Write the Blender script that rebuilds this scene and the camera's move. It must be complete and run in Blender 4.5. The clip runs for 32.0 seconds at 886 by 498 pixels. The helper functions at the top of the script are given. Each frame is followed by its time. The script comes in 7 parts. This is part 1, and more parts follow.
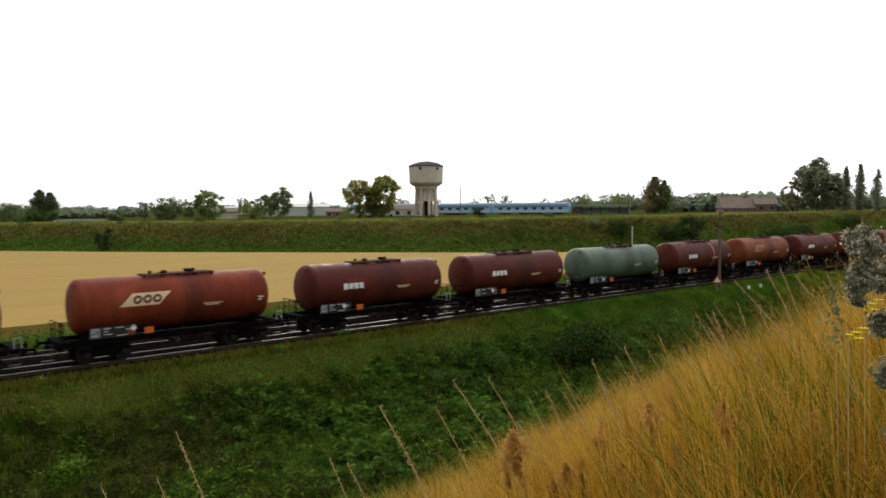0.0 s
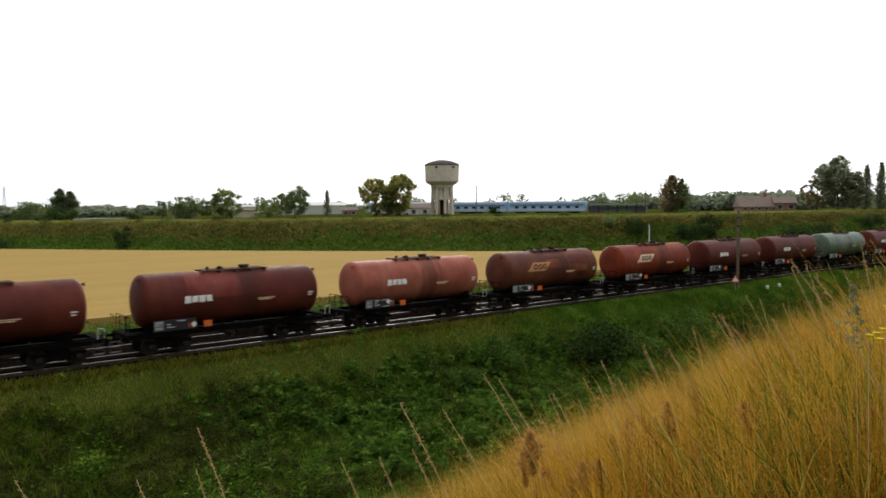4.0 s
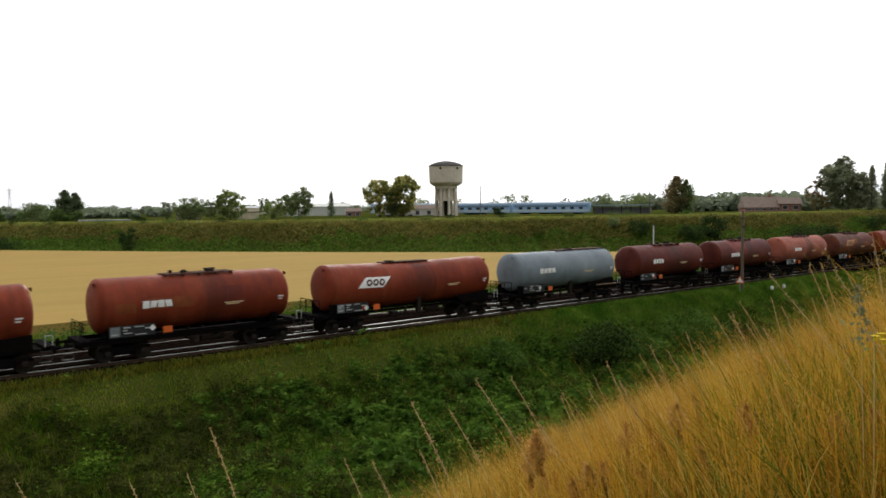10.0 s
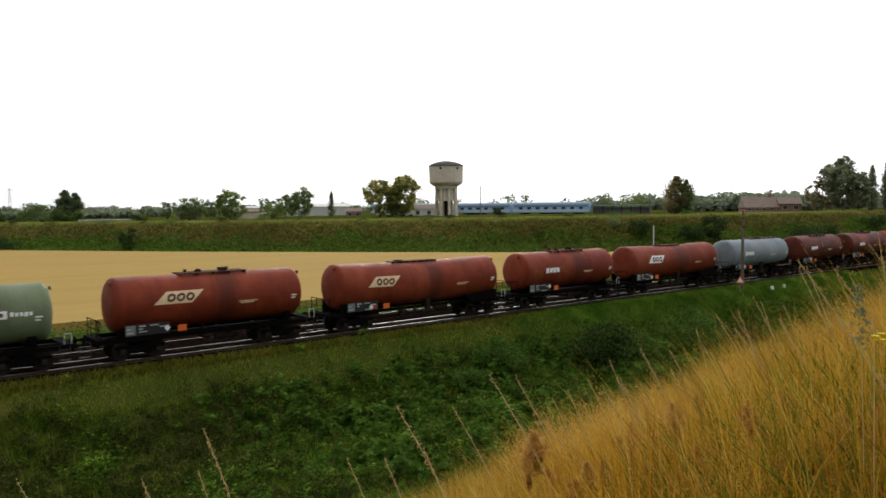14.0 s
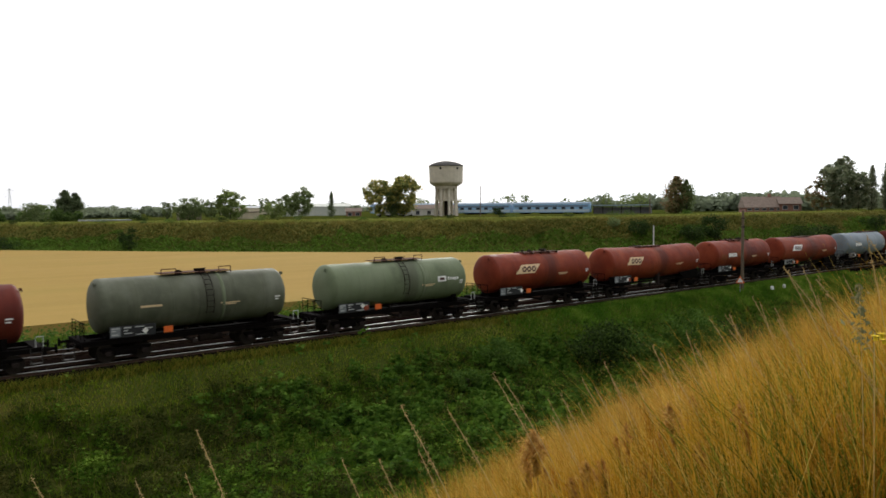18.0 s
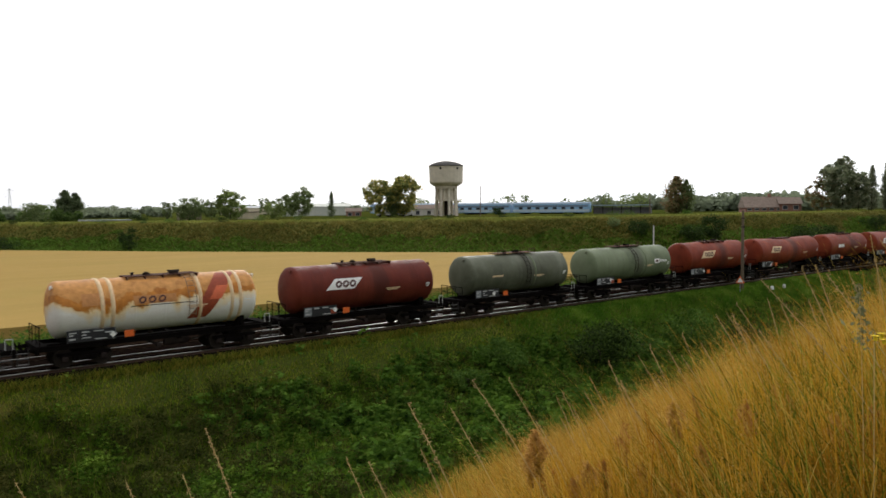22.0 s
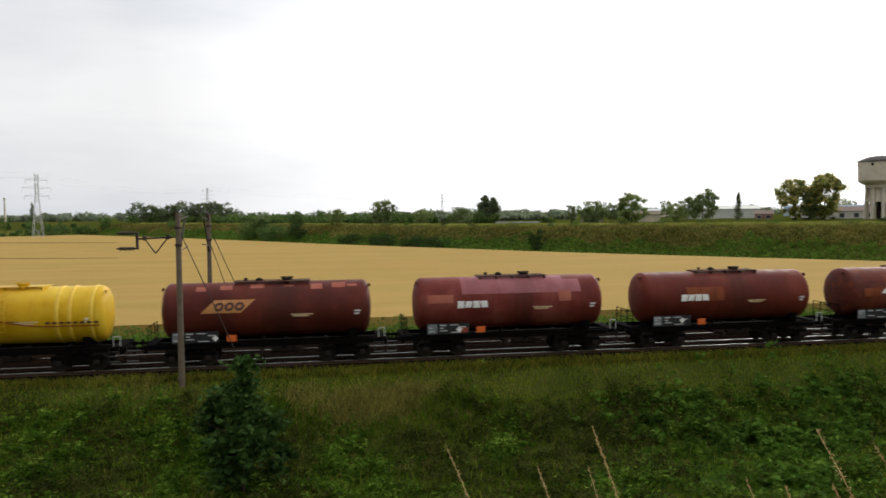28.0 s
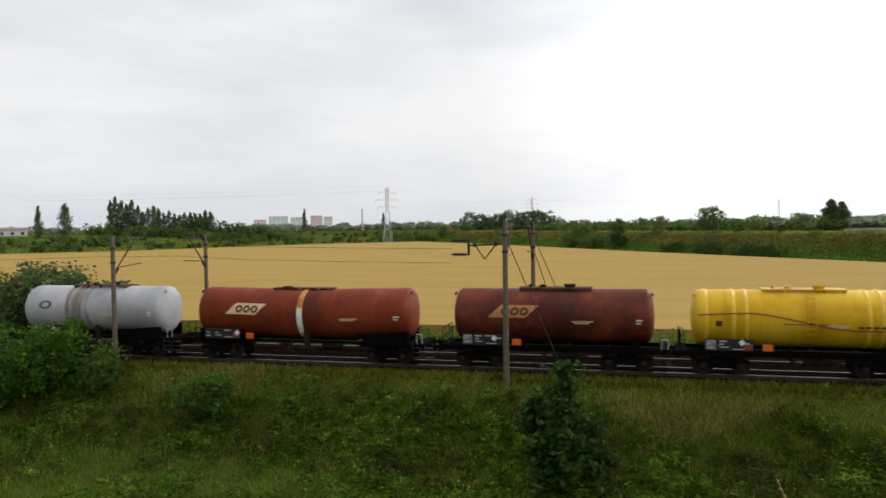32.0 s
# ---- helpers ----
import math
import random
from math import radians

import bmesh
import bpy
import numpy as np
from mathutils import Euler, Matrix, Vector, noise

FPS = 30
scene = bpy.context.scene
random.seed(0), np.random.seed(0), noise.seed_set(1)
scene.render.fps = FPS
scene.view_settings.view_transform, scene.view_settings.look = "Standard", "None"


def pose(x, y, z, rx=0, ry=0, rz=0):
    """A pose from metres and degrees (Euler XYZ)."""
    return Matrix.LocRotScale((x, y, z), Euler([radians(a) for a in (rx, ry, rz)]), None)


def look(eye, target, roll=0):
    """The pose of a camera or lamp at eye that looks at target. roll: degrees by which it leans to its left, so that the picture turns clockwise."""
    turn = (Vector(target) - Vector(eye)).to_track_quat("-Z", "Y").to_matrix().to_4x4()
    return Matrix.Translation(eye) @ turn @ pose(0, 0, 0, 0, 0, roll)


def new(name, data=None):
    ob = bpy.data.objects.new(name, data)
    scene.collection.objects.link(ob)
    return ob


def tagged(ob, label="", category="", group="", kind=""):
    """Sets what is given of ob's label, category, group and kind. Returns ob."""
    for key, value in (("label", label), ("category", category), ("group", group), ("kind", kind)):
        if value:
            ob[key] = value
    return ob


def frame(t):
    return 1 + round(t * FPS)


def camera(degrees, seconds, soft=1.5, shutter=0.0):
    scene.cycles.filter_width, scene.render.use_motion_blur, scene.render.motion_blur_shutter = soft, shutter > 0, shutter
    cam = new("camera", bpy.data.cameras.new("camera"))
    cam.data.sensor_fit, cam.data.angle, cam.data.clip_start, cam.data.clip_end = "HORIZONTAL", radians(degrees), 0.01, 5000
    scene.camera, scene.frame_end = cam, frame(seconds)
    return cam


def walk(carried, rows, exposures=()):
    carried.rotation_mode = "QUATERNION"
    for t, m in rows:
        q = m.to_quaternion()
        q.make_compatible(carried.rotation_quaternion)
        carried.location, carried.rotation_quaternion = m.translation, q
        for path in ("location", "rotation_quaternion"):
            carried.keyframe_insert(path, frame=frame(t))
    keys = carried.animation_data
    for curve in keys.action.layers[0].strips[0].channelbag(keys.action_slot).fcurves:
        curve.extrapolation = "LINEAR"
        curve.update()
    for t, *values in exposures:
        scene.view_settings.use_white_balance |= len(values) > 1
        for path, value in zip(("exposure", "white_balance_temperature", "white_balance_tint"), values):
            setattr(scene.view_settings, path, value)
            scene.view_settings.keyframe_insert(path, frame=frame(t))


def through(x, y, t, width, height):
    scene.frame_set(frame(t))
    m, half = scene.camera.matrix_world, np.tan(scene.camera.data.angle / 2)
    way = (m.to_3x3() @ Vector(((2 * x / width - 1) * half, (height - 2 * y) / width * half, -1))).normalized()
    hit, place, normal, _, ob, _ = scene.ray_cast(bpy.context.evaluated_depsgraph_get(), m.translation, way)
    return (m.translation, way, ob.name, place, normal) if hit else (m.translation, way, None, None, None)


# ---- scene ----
cam = camera(60.87, 32.0, soft=1.6, shutter=0.35)
EYE = (0.0, 0.0, 7.7)
# seconds, tilt, lean, turn
PATH = (
    (0.0, 86.95, 0.40, -40.95),
    (2.5, 86.96, 0.41, -40.93),
    (3.0, 86.98, 0.44, -40.68),
    (3.5, 86.88, 0.40, -40.16),
    (5.5, 86.94, 0.43, -39.25),
    (6.0, 86.94, 0.43, -39.31),
    (6.5, 86.94, 0.44, -39.33),
    (9.0, 86.94, 0.44, -39.44),
    (14.5, 86.94, 0.44, -39.43),
    (16.5, 86.94, 0.44, -39.43),
    (24.0, 86.94, 0.44, -39.43),
    (24.5, 87.01, 0.42, -38.79),
    (25.0, 87.14, 0.51, -33.98),
    (25.5, 87.15, 0.60, -26.69),
    (26.0, 87.15, 0.69, -22.09),
    (26.5, 87.11, 0.80, -17.99),
    (28.5, 87.60, 0.52, -7.19),
    (29.0, 87.80, 0.58, -4.25),
    (29.5, 87.80, 0.57, -0.74),
    (30.0, 87.82, 0.57, 3.11),
    (30.5, 87.90, 0.50, 6.54),
    (31.0, 88.08, 0.54, 9.80),
    (31.5, 88.10, 0.52, 12.43),
    (32.0, 88.28, 0.85, 14.38),
)
walk(cam, [(t, pose(*EYE, a, b, c)) for t, a, b, c in PATH], [(0.0, 0.0), (24.5, 0.0), (27.5, 0.05), (32.0, 0.08)])

# ---- sky and sun ----
SUN_AZ, SUN_EL = 38.0, 24.0     # degrees from +y towards +x; above the horizon


def make_world():
    w = bpy.data.worlds.new("overcast_sky")
    scene.world = w
    w.use_nodes = True
    nt = w.node_tree
    nt.nodes.clear()
    n = nt.nodes.new
    out, bg = n("ShaderNodeOutputWorld"), n("ShaderNodeBackground")
    sky = n("ShaderNodeTexSky")
    sky.sky_type, sky.sun_disc = "NISHITA", False
    sky.sun_elevation, sky.sun_rotation = radians(SUN_EL), radians(SUN_AZ)
    sky.dust_density = 4.0
    co = n("ShaderNodeTexCoord")
    mp = n("ShaderNodeMapping")
    mp.inputs["Scale"].default_value = (1.0, 1.0, 4.2)
    big, small = n("ShaderNodeTexNoise"), n("ShaderNodeTexNoise")
    big.inputs["Scale"].default_value, big.inputs["Detail"].default_value = 1.7, 6.0
    small.inputs["Scale"].default_value, small.inputs["Detail"].default_value = 5.0, 7.0
    add = n("ShaderNodeMath")
    add.operation = "MULTIPLY_ADD"
    add.inputs[1].default_value = 0.35
    ramp = n("ShaderNodeValToRGB")
    ramp.color_ramp.elements[0].position, ramp.color_ramp.elements[0].color = 0.48, (0.7, 0.73, 0.785, 1)
    ramp.color_ramp.elements[1].position, ramp.color_ramp.elements[1].color = 0.86, (0.96, 0.96, 0.97, 1)
    # thin cloud towards the sun is brighter
    dot = n("ShaderNodeVectorMath")
    dot.operation = "DOT_PRODUCT"
    a = radians(SUN_AZ + 22)
    dot.inputs[1].default_value = (math.sin(a), math.cos(a), 0.25)
    glow = n("ShaderNodeMapRange")
    glow.inputs["From Min"].default_value, glow.inputs["From Max"].default_value = 0.35, 1.0
    glow.inputs["To Min"].default_value, glow.inputs["To Max"].default_value = 0.93, 1.75
    mul = n("ShaderNodeVectorMath")
    mul.operation = "MULTIPLY"
    blue = n("ShaderNodeVectorMath")
    blue.operation = "SCALE"
    blue.inputs["Scale"].default_value = 0.1
    mix = n("ShaderNodeMixRGB")
    mix.inputs[0].default_value = 0.93
    L = nt.links.new
    L(co.outputs["Generated"], mp.inputs[0])
    L(mp.outputs[0], big.inputs["Vector"])
    L(mp.outputs[0], small.inputs["Vector"])
    L(small.outputs[0], add.inputs[0])
    L(big.outputs[0], add.inputs[2])
    L(add.outputs[0], ramp.inputs[0])
    L(co.outputs["Generated"], dot.inputs[0])
    L(dot.outputs["Value"], glow.inputs["Value"])
    # an overcast sky is brighter overhead than along the horizon
    up, high, both = n("ShaderNodeSeparateXYZ"), n("ShaderNodeMapRange"), n("ShaderNodeMath")
    high.inputs["From Min"].default_value, high.inputs["From Max"].default_value = 0.28, 1.0
    high.inputs["To Min"].default_value, high.inputs["To Max"].default_value = 1.0, 1.45
    both.operation = "MULTIPLY"
    south, thick = n("ShaderNodeMapRange"), n("ShaderNodeMath")
    south.inputs["From Min"].default_value, south.inputs["From Max"].default_value = -1.0, -0.3
    south.inputs["To Min"].default_value, south.inputs["To Max"].default_value = 0.38, 1.0
    thick.operation = "MULTIPLY"
    L(dot.outputs["Value"], south.inputs["Value"])
    L(co.outputs["Generated"], up.inputs[0])
    L(up.outputs[2], high.inputs["Value"])
    L(glow.outputs[0], both.inputs[0])
    L(high.outputs[0], both.inputs[1])
    L(ramp.outputs[0], mul.inputs[0])
    L(both.outputs[0], thick.inputs[0])
    L(south.outputs[0], thick.inputs[1])
    L(thick.outputs[0], mul.inputs[1])
    L(sky.outputs[0], blue.inputs[0])
    L(blue.outputs[0], mix.inputs[1])
    L(mul.outputs[0], mix.inputs[2])
    L(mix.outputs[0], bg.inputs[0])
    bg.inputs[1].default_value = 1.0
    L(bg.outputs[0], out.inputs[0])


make_world()
sun = new("sun", bpy.data.lights.new("sun", "SUN"))
sun.data.energy, sun.data.angle, sun.data.color = 1.15, radians(25), (1.0, 0.95, 0.86)
sa, se = radians(SUN_AZ), radians(SUN_EL)
sun.matrix_world = look((0, 0, 60), (-math.sin(sa) * math.cos(se) * 10, -math.cos(sa) * math.cos(se) * 10, 60 - math.sin(se) * 10))


# ---- materials ----
class Nodes:
    """A small hand for node materials."""

    def __init__(self, name, rough=0.8, metal=0.0, spec=0.3):
        self.mat = bpy.data.materials.new(name)
        self.mat.use_nodes = True
        self.nt = self.mat.node_tree
        self.b = self.nt.nodes["Principled BSDF"]
        self.b.inputs["Roughness"].default_value = rough
        self.b.inputs["Metallic"].default_value = metal
        self.b.inputs["Specular IOR Level"].default_value = spec
        self.co = self.n("ShaderNodeTexCoord")

    def n(self, kind):
        return self.nt.nodes.new(kind)

    def l(self, a, b):
        self.nt.links.new(a, b)

    def noise(self, scale, detail=4.0, stretch=None, rough=0.55, coord="Object"):
        t = self.n("ShaderNodeTexNoise")
        t.inputs["Scale"].default_value, t.inputs["Detail"].default_value = scale, detail
        t.inputs["Roughness"].default_value = rough
        if stretch:
            m = self.n("ShaderNodeMapping")
            m.inputs["Scale"].default_value = stretch
            self.l(self.co.outputs[coord], m.inputs[0])
            self.l(m.outputs[0], t.inputs["Vector"])
        else:
            self.l(self.co.outputs[coord], t.inputs["Vector"])
        return t.outputs[0]

    def ramp(self, fac, *stops):
        r = self.n("ShaderNodeValToRGB")
        el = r.color_ramp.elements
        while len(el) < len(stops):
            el.new(0.5)
        for e, (p, c) in zip(el, stops):
            e.position, e.color = p, (*c, 1) if len(c) == 3 else c
        self.l(fac, r.inputs[0])
        return r.outputs[0]

    def mix(self, fac, a, b, kind="MIX"):
        m = self.n("ShaderNodeMixRGB")
        m.blend_type = kind
        for s, v in zip(m.inputs, (fac, a, b)):
            if isinstance(v, (int, float)):
                s.default_value = v
            elif isinstance(v, tuple):
                s.default_value = (*v, 1)
            else:
                self.l(v, s)
        return m.outputs[0]

    def math(self, op, a, b):
        m = self.n("ShaderNodeMath")
        m.operation = op
        for s, v in zip(m.inputs, (a, b)):
            if isinstance(v, (int, float)):
                s.default_value = v
            else:
                self.l(v, s)
        return m.outputs[0]

    def bump(self, h, strength=0.4, dist=0.02):
        b = self.n("ShaderNodeBump")
        b.inputs["Strength"].default_value, b.inputs["Distance"].default_value = strength, dist
        self.l(h, b.inputs["Height"])
        self.l(b.outputs[0], self.b.inputs["Normal"])

    def colour(self, c):
        self.l(c, self.b.inputs["Base Color"])
        return self.mat


def shade(c, k):
    return tuple(min(1.0, v * k) for v in c)


def plain(name, c, rough=0.7, metal=0.0, scale=3.0, vary=0.3, spec=0.3, bump=0.0):
    m = Nodes(name, rough, metal, spec)
    big, fine = m.noise(scale, 5), m.noise(scale * 9, 3)
    col = m.ramp(big, (0.3, shade(c, 1 - vary)), (0.72, shade(c, 1 + vary)))
    col = m.mix(0.25, col, m.ramp(fine, (0.3, shade(c, 0.6)), (0.7, shade(c, 1.25))))
    if bump:
        m.bump(fine, bump)
    return m.colour(col)


def leaf_mat(name, dark, light, third=None, through=0.25, patch=0.25, clump=0.0, solo=0.38):
    """Leaves and blades: each has its own shade, with larger patches."""
    m = Nodes(name, 0.8, 0.0, 0.04)
    g = m.n("ShaderNodeNewGeometry")
    isl = g.outputs["Random Per Island"]
    if clump:
        # plants that stand together share a shade
        own = m.ramp(m.noise(clump, 3), (0.34, (0, 0, 0)), (0.68, (1, 1, 1)))
        isl = m.math("ADD", m.math("MULTIPLY", own, 1.0 - solo), m.math("MULTIPLY", isl, solo))
    col = m.ramp(isl, (0.0, dark), (1.0, light)) if third is None else m.ramp(isl, (0.0, dark), (0.55, light), (1.0, third))
    big = m.noise(patch, 4)
    col = m.mix(0.75, col, m.ramp(big, (0.32, (0.55, 0.53, 0.5) if clump else (0.62, 0.6, 0.55)), (0.68, (1.0, 1.0, 1.0))), "MULTIPLY")
    tr = m.n("ShaderNodeBsdfTranslucent")
    m.l(col, tr.inputs[0])
    mx = m.n("ShaderNodeMixShader")
    mx.inputs[0].default_value = through
    m.colour(col)
    m.l(m.b.outputs[0], mx.inputs[1])
    m.l(tr.outputs[0], mx.inputs[2])
    m.l(mx.outputs[0], m.nt.nodes["Material Output"].inputs[0])
    return m.mat


def tank_paint(name, base, worn, streak=(0.05, 0.016, 0.011), wear=0.5, rough=0.6, dirt=0.55, spill=0.6, spill_x=0.7, spread=1.0):
    """Faded oxide paint: worn and repainted patches, run-down streaks, rust specks, and a dark spill below the manhole."""
    m = Nodes(name, rough, 0.0, 0.14)
    sep = m.n("ShaderNodeSeparateXYZ")
    m.l(m.co.outputs["Object"], sep.inputs[0])
    info = m.n("ShaderNodeObjectInfo")
    shift = m.n("ShaderNodeVectorMath")
    shift.operation = "ADD"
    mul = m.math("MULTIPLY", info.outputs["Random"], 37.0)
    m.l(m.co.outputs["Object"], shift.inputs[0])
    m.l(mul, shift.inputs[1])

    def tex(scale, detail, stretch=(1, 1, 1), r=0.55):
        t, mp = m.n("ShaderNodeTexNoise"), m.n("ShaderNodeMapping")
        t.inputs["Scale"].default_value, t.inputs["Detail"].default_value, t.inputs["Roughness"].default_value = scale, detail, r
        mp.inputs["Scale"].default_value = stretch
        m.l(shift.outputs[0], mp.inputs[0])
        m.l(mp.outputs[0], t.inputs["Vector"])
        return t.outputs[0]
    big, mid, run, fine = tex(0.42, 3), tex(1.9, 6, r=0.65), tex(1.3, 5, (2.2, 0.3, 0.3)), tex(26, 3)
    col = m.ramp(big, (0.3, shade(base, 0.66)), (0.48, base), (0.66, worn), (0.8, shade(worn, 1.3)))
    col = m.mix(m.ramp(mid, (0.5, (0, 0, 0)), (0.74, (wear, wear, wear))), col, worn)
    col = m.mix(m.ramp(run, (0.5, (0, 0, 0)), (0.82, (dirt * 0.8,) * 3)), col, streak)
    off = m.math("ABSOLUTE", m.math("SUBTRACT", sep.outputs[0], spill_x), 0.0)
    edge = m.math("ADD", off, m.math("MULTIPLY", m.math("SUBTRACT", run, 0.5), 2.6 * spread))
    col = m.mix(m.ramp(edge, (0.2, (spill, spill, spill)), (1.0, (0, 0, 0))), col, streak)
    col = m.mix(m.ramp(fine, (0.42, (0.16, 0.16, 0.16)), (0.62, (0, 0, 0))), col, streak)
    m.l(m.ramp(mid, (0.3, (rough - 0.16,) * 3), (0.7, (rough + 0.12,) * 3)), m.b.inputs["Roughness"])
    m.bump(fine, 0.06, 0.01)
    return m.colour(col)


def rust_white(name):
    """White paint with orange rust that spreads down from the top of the tank."""
    m = Nodes(name, 0.5, 0.0, 0.2)
    sep = m.n("ShaderNodeSeparateXYZ")
    m.l(m.co.outputs["Object"], sep.inputs[0])
    blot, mid, fine = m.noise(0.75, 5, (1.0, 0.6, 0.6)), m.noise(3.0, 5), m.noise(18, 3)
    k = m.math("ADD", m.math("MULTIPLY", m.math("SUBTRACT", sep.outputs[2], 2.84), 0.62), m.math("SUBTRACT", m.math("MULTIPLY", blot, 1.9), 0.45))
    k = m.math("ADD", k, m.math("MULTIPLY", mid, 0.25))
    white = m.mix(0.35, m.ramp(mid, (0.3, (0.8, 0.76, 0.68)), (0.7, (0.9, 0.87, 0.8))), m.ramp(fine, (0.35, (0.7, 0.63, 0.51)), (0.6, (0.89, 0.86, 0.79))))
    cream = m.ramp(mid, (0.3, (0.78, 0.52, 0.2)), (0.7, (0.86, 0.68, 0.36)))
    rust = m.ramp(mid, (0.3, (0.3, 0.082, 0.006)), (0.65, (0.56, 0.2, 0.018)))
    col = m.mix(m.ramp(k, (0.3, (0, 0, 0)), (0.62, (1, 1, 1))), white, cream)
    col = m.mix(m.ramp(k, (0.57, (0, 0, 0)), (0.66, (0.95, 0.95, 0.95)), (1.0, (0.95, 0.95, 0.95)), (1.3, (0.8, 0.8, 0.8))), col, rust)
    m.bump(fine, 0.08, 0.01)
    return m.colour(col)


M = {}
# nearly no colour left: the deep shade below the tanks is painted in
M["steel_dark"] = plain("near_black_steel", (0.006, 0.0048, 0.0044), 0.95, 0.0, 4, 0.4, 0.02)
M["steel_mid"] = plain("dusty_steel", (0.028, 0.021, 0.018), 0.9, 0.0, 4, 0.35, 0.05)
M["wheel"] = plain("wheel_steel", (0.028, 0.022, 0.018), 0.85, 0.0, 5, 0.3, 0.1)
M["rail"] = plain("polished_rail", (0.3, 0.29, 0.275), 0.28, 1.0, 3, 0.1)
M["rail_side"] = plain("rusty_rail_side", (0.06, 0.035, 0.022), 0.85, 0.1, 6, 0.3)
M["white_paint"] = plain("faded_white_paint", (0.82, 0.8, 0.76), 0.6, 0, 5, 0.12)
M["cream_paint"] = plain("yellowed_cream_paint", (0.72, 0.52, 0.3), 0.6, 0, 5, 0.15)
M["orange_paint"] = plain("faded_orange_paint", (0.5, 0.22, 0.07), 0.6, 0, 5, 0.2)
M["orange_plate"] = plain("orange_hazard_plate", (0.72, 0.14, 0.025), 0.5, 0, 6, 0.1)
M["black_panel"] = plain("black_data_panel", (0.02, 0.02, 0.022), 0.55, 0, 6, 0.3)
M["logo_dark"] = plain("dark_logo_paint", (0.09, 0.035, 0.03), 0.6, 0, 5, 0.2)
M["red_stripe"] = plain("dull_red_stripe", (0.3, 0.055, 0.022), 0.6, 0, 5, 0.25)
M["grating"] = plain("sooty_grating", (0.095, 0.046, 0.033), 0.9, 0.0, 5, 0.3, 0.1)
M["timber"] = plain("weathered_walkway_timber", (0.3, 0.2, 0.12), 0.85, 0, 4, 0.3)
M["concrete"] = plain("weathered_concrete", (0.6, 0.54, 0.43), 0.9, 0, 0.6, 0.16, 0.2, 0.2)
M["mast_concrete"] = plain("grey_mast_concrete", (0.15, 0.115, 0.08), 0.9, 0, 3, 0.25, 0.2, 0.2)
M["dark_iron"] = plain("brown_iron", (0.05, 0.035, 0.028), 0.7, 0.3, 4, 0.3)
M["galv"] = plain("galvanised_steel", (0.42, 0.43, 0.44), 0.5, 0.7, 2, 0.2)
# ballast and sleepers coloured near black to carry the deep shade under the train
M["ballast"] = plain("near_black_ballast", (0.008, 0.0052, 0.004), 1.0, 0, 9, 0.5, 0.0, 0.8)
M["sleeper"] = plain("darkened_sleeper", (0.016, 0.011, 0.008), 1.0, 0, 5, 0.3, 0.0)
M["dull_mark"] = plain("dusty_white_mark", (0.5, 0.5, 0.48), 0.7, 0, 6, 0.2)
M["grey_plate"] = plain("grey_data_plate", (0.2, 0.21, 0.22), 0.5, 0.2, 6, 0.2)
M["step_plate"] = plain("worn_step_plate", (0.05, 0.046, 0.043), 0.5, 0.5, 6, 0.3)
M["slate_paint"] = plain("slate_grey_paint", (0.1, 0.105, 0.12), 0.7, 0, 3, 0.3)
M["ochre_paint"] = plain("faded_ochre_paint", (0.45, 0.33, 0.12), 0.7, 0, 3, 0.3)
M["yellow_rib"] = plain("pale_yellow_rib", (0.78, 0.5, 0.05), 0.45, 0, 4, 0.12)
M["far_rail"] = plain("dull_far_rail", (0.24, 0.22, 0.2), 0.4, 1.0, 3, 0.2)
M["orange_red"] = plain("orange_red_paint", (0.62, 0.13, 0.05), 0.55, 0, 4, 0.2)


# ---- building helpers ----
def obj(name, bm, mat, parent=None, smooth=False):
    me = bpy.data.meshes.new(name)
    if smooth:
        for f in bm.faces:
            f.smooth = True
    bm.to_mesh(me)
    bm.free()
    for m in (mat if isinstance(mat, (list, tuple)) else [mat]):
        me.materials.append(m)
    ob = new(name, me)
    ob.parent = parent
    return ob


def part(name, bm, material, parent, label="", smooth=False):
    ob = obj(name, bm, material, parent, smooth)
    if label:
        tagged(ob, label)
    return ob


def empty(name, m, label="", category="", group="", kind=""):
    ob = new(name)
    ob.empty_display_size = 0.3
    ob.matrix_world = m
    return tagged(ob, label, category, group, kind)


MESHES = {}
SWAY = []         # what the wind moves


def shared(name, key, build, mat, parent, m=None, label="", smooth=False):
    """A part whose mesh is built once for all its repeats."""
    k = (name, key, mat.name)
    if k not in MESHES:
        bm = bmesh.new()
        build(bm)
        me = bpy.data.meshes.new(name)
        if smooth:
            for f in bm.faces:
                f.smooth = True
        bm.to_mesh(me)
        bm.free()
        me.materials.append(mat)
        MESHES[k] = me
    ob = new(name, MESHES[k])
    ob.parent = parent
    if m is not None:
        ob.matrix_local = m
    if label:
        tagged(ob, label)
    return ob


def box(bm, x0, x1, y0, y1, z0, z1, bevel=0.0):
    r = bmesh.ops.create_cube(bm, size=1.0, matrix=Matrix.LocRotScale(((x0 + x1) / 2, (y0 + y1) / 2, (z0 + z1) / 2), None, (x1 - x0, y1 - y0, z1 - z0)))
    if bevel:
        es = list({e for v in r["verts"] for e in v.link_edges})
        bmesh.ops.bevel(bm, geom=es, offset=bevel, segments=1, affect="EDGES")


def rod(bm, a, b, r, seg=8, r2=None):
    a, b = Vector(a), Vector(b)
    q = (b - a).to_track_quat("Z", "Y").to_matrix().to_4x4()
    bmesh.ops.create_cone(bm, cap_ends=True, segments=seg, radius1=r, radius2=r if r2 is None else r2, depth=(b - a).length,
                          matrix=Matrix.Translation((a + b) / 2) @ q)


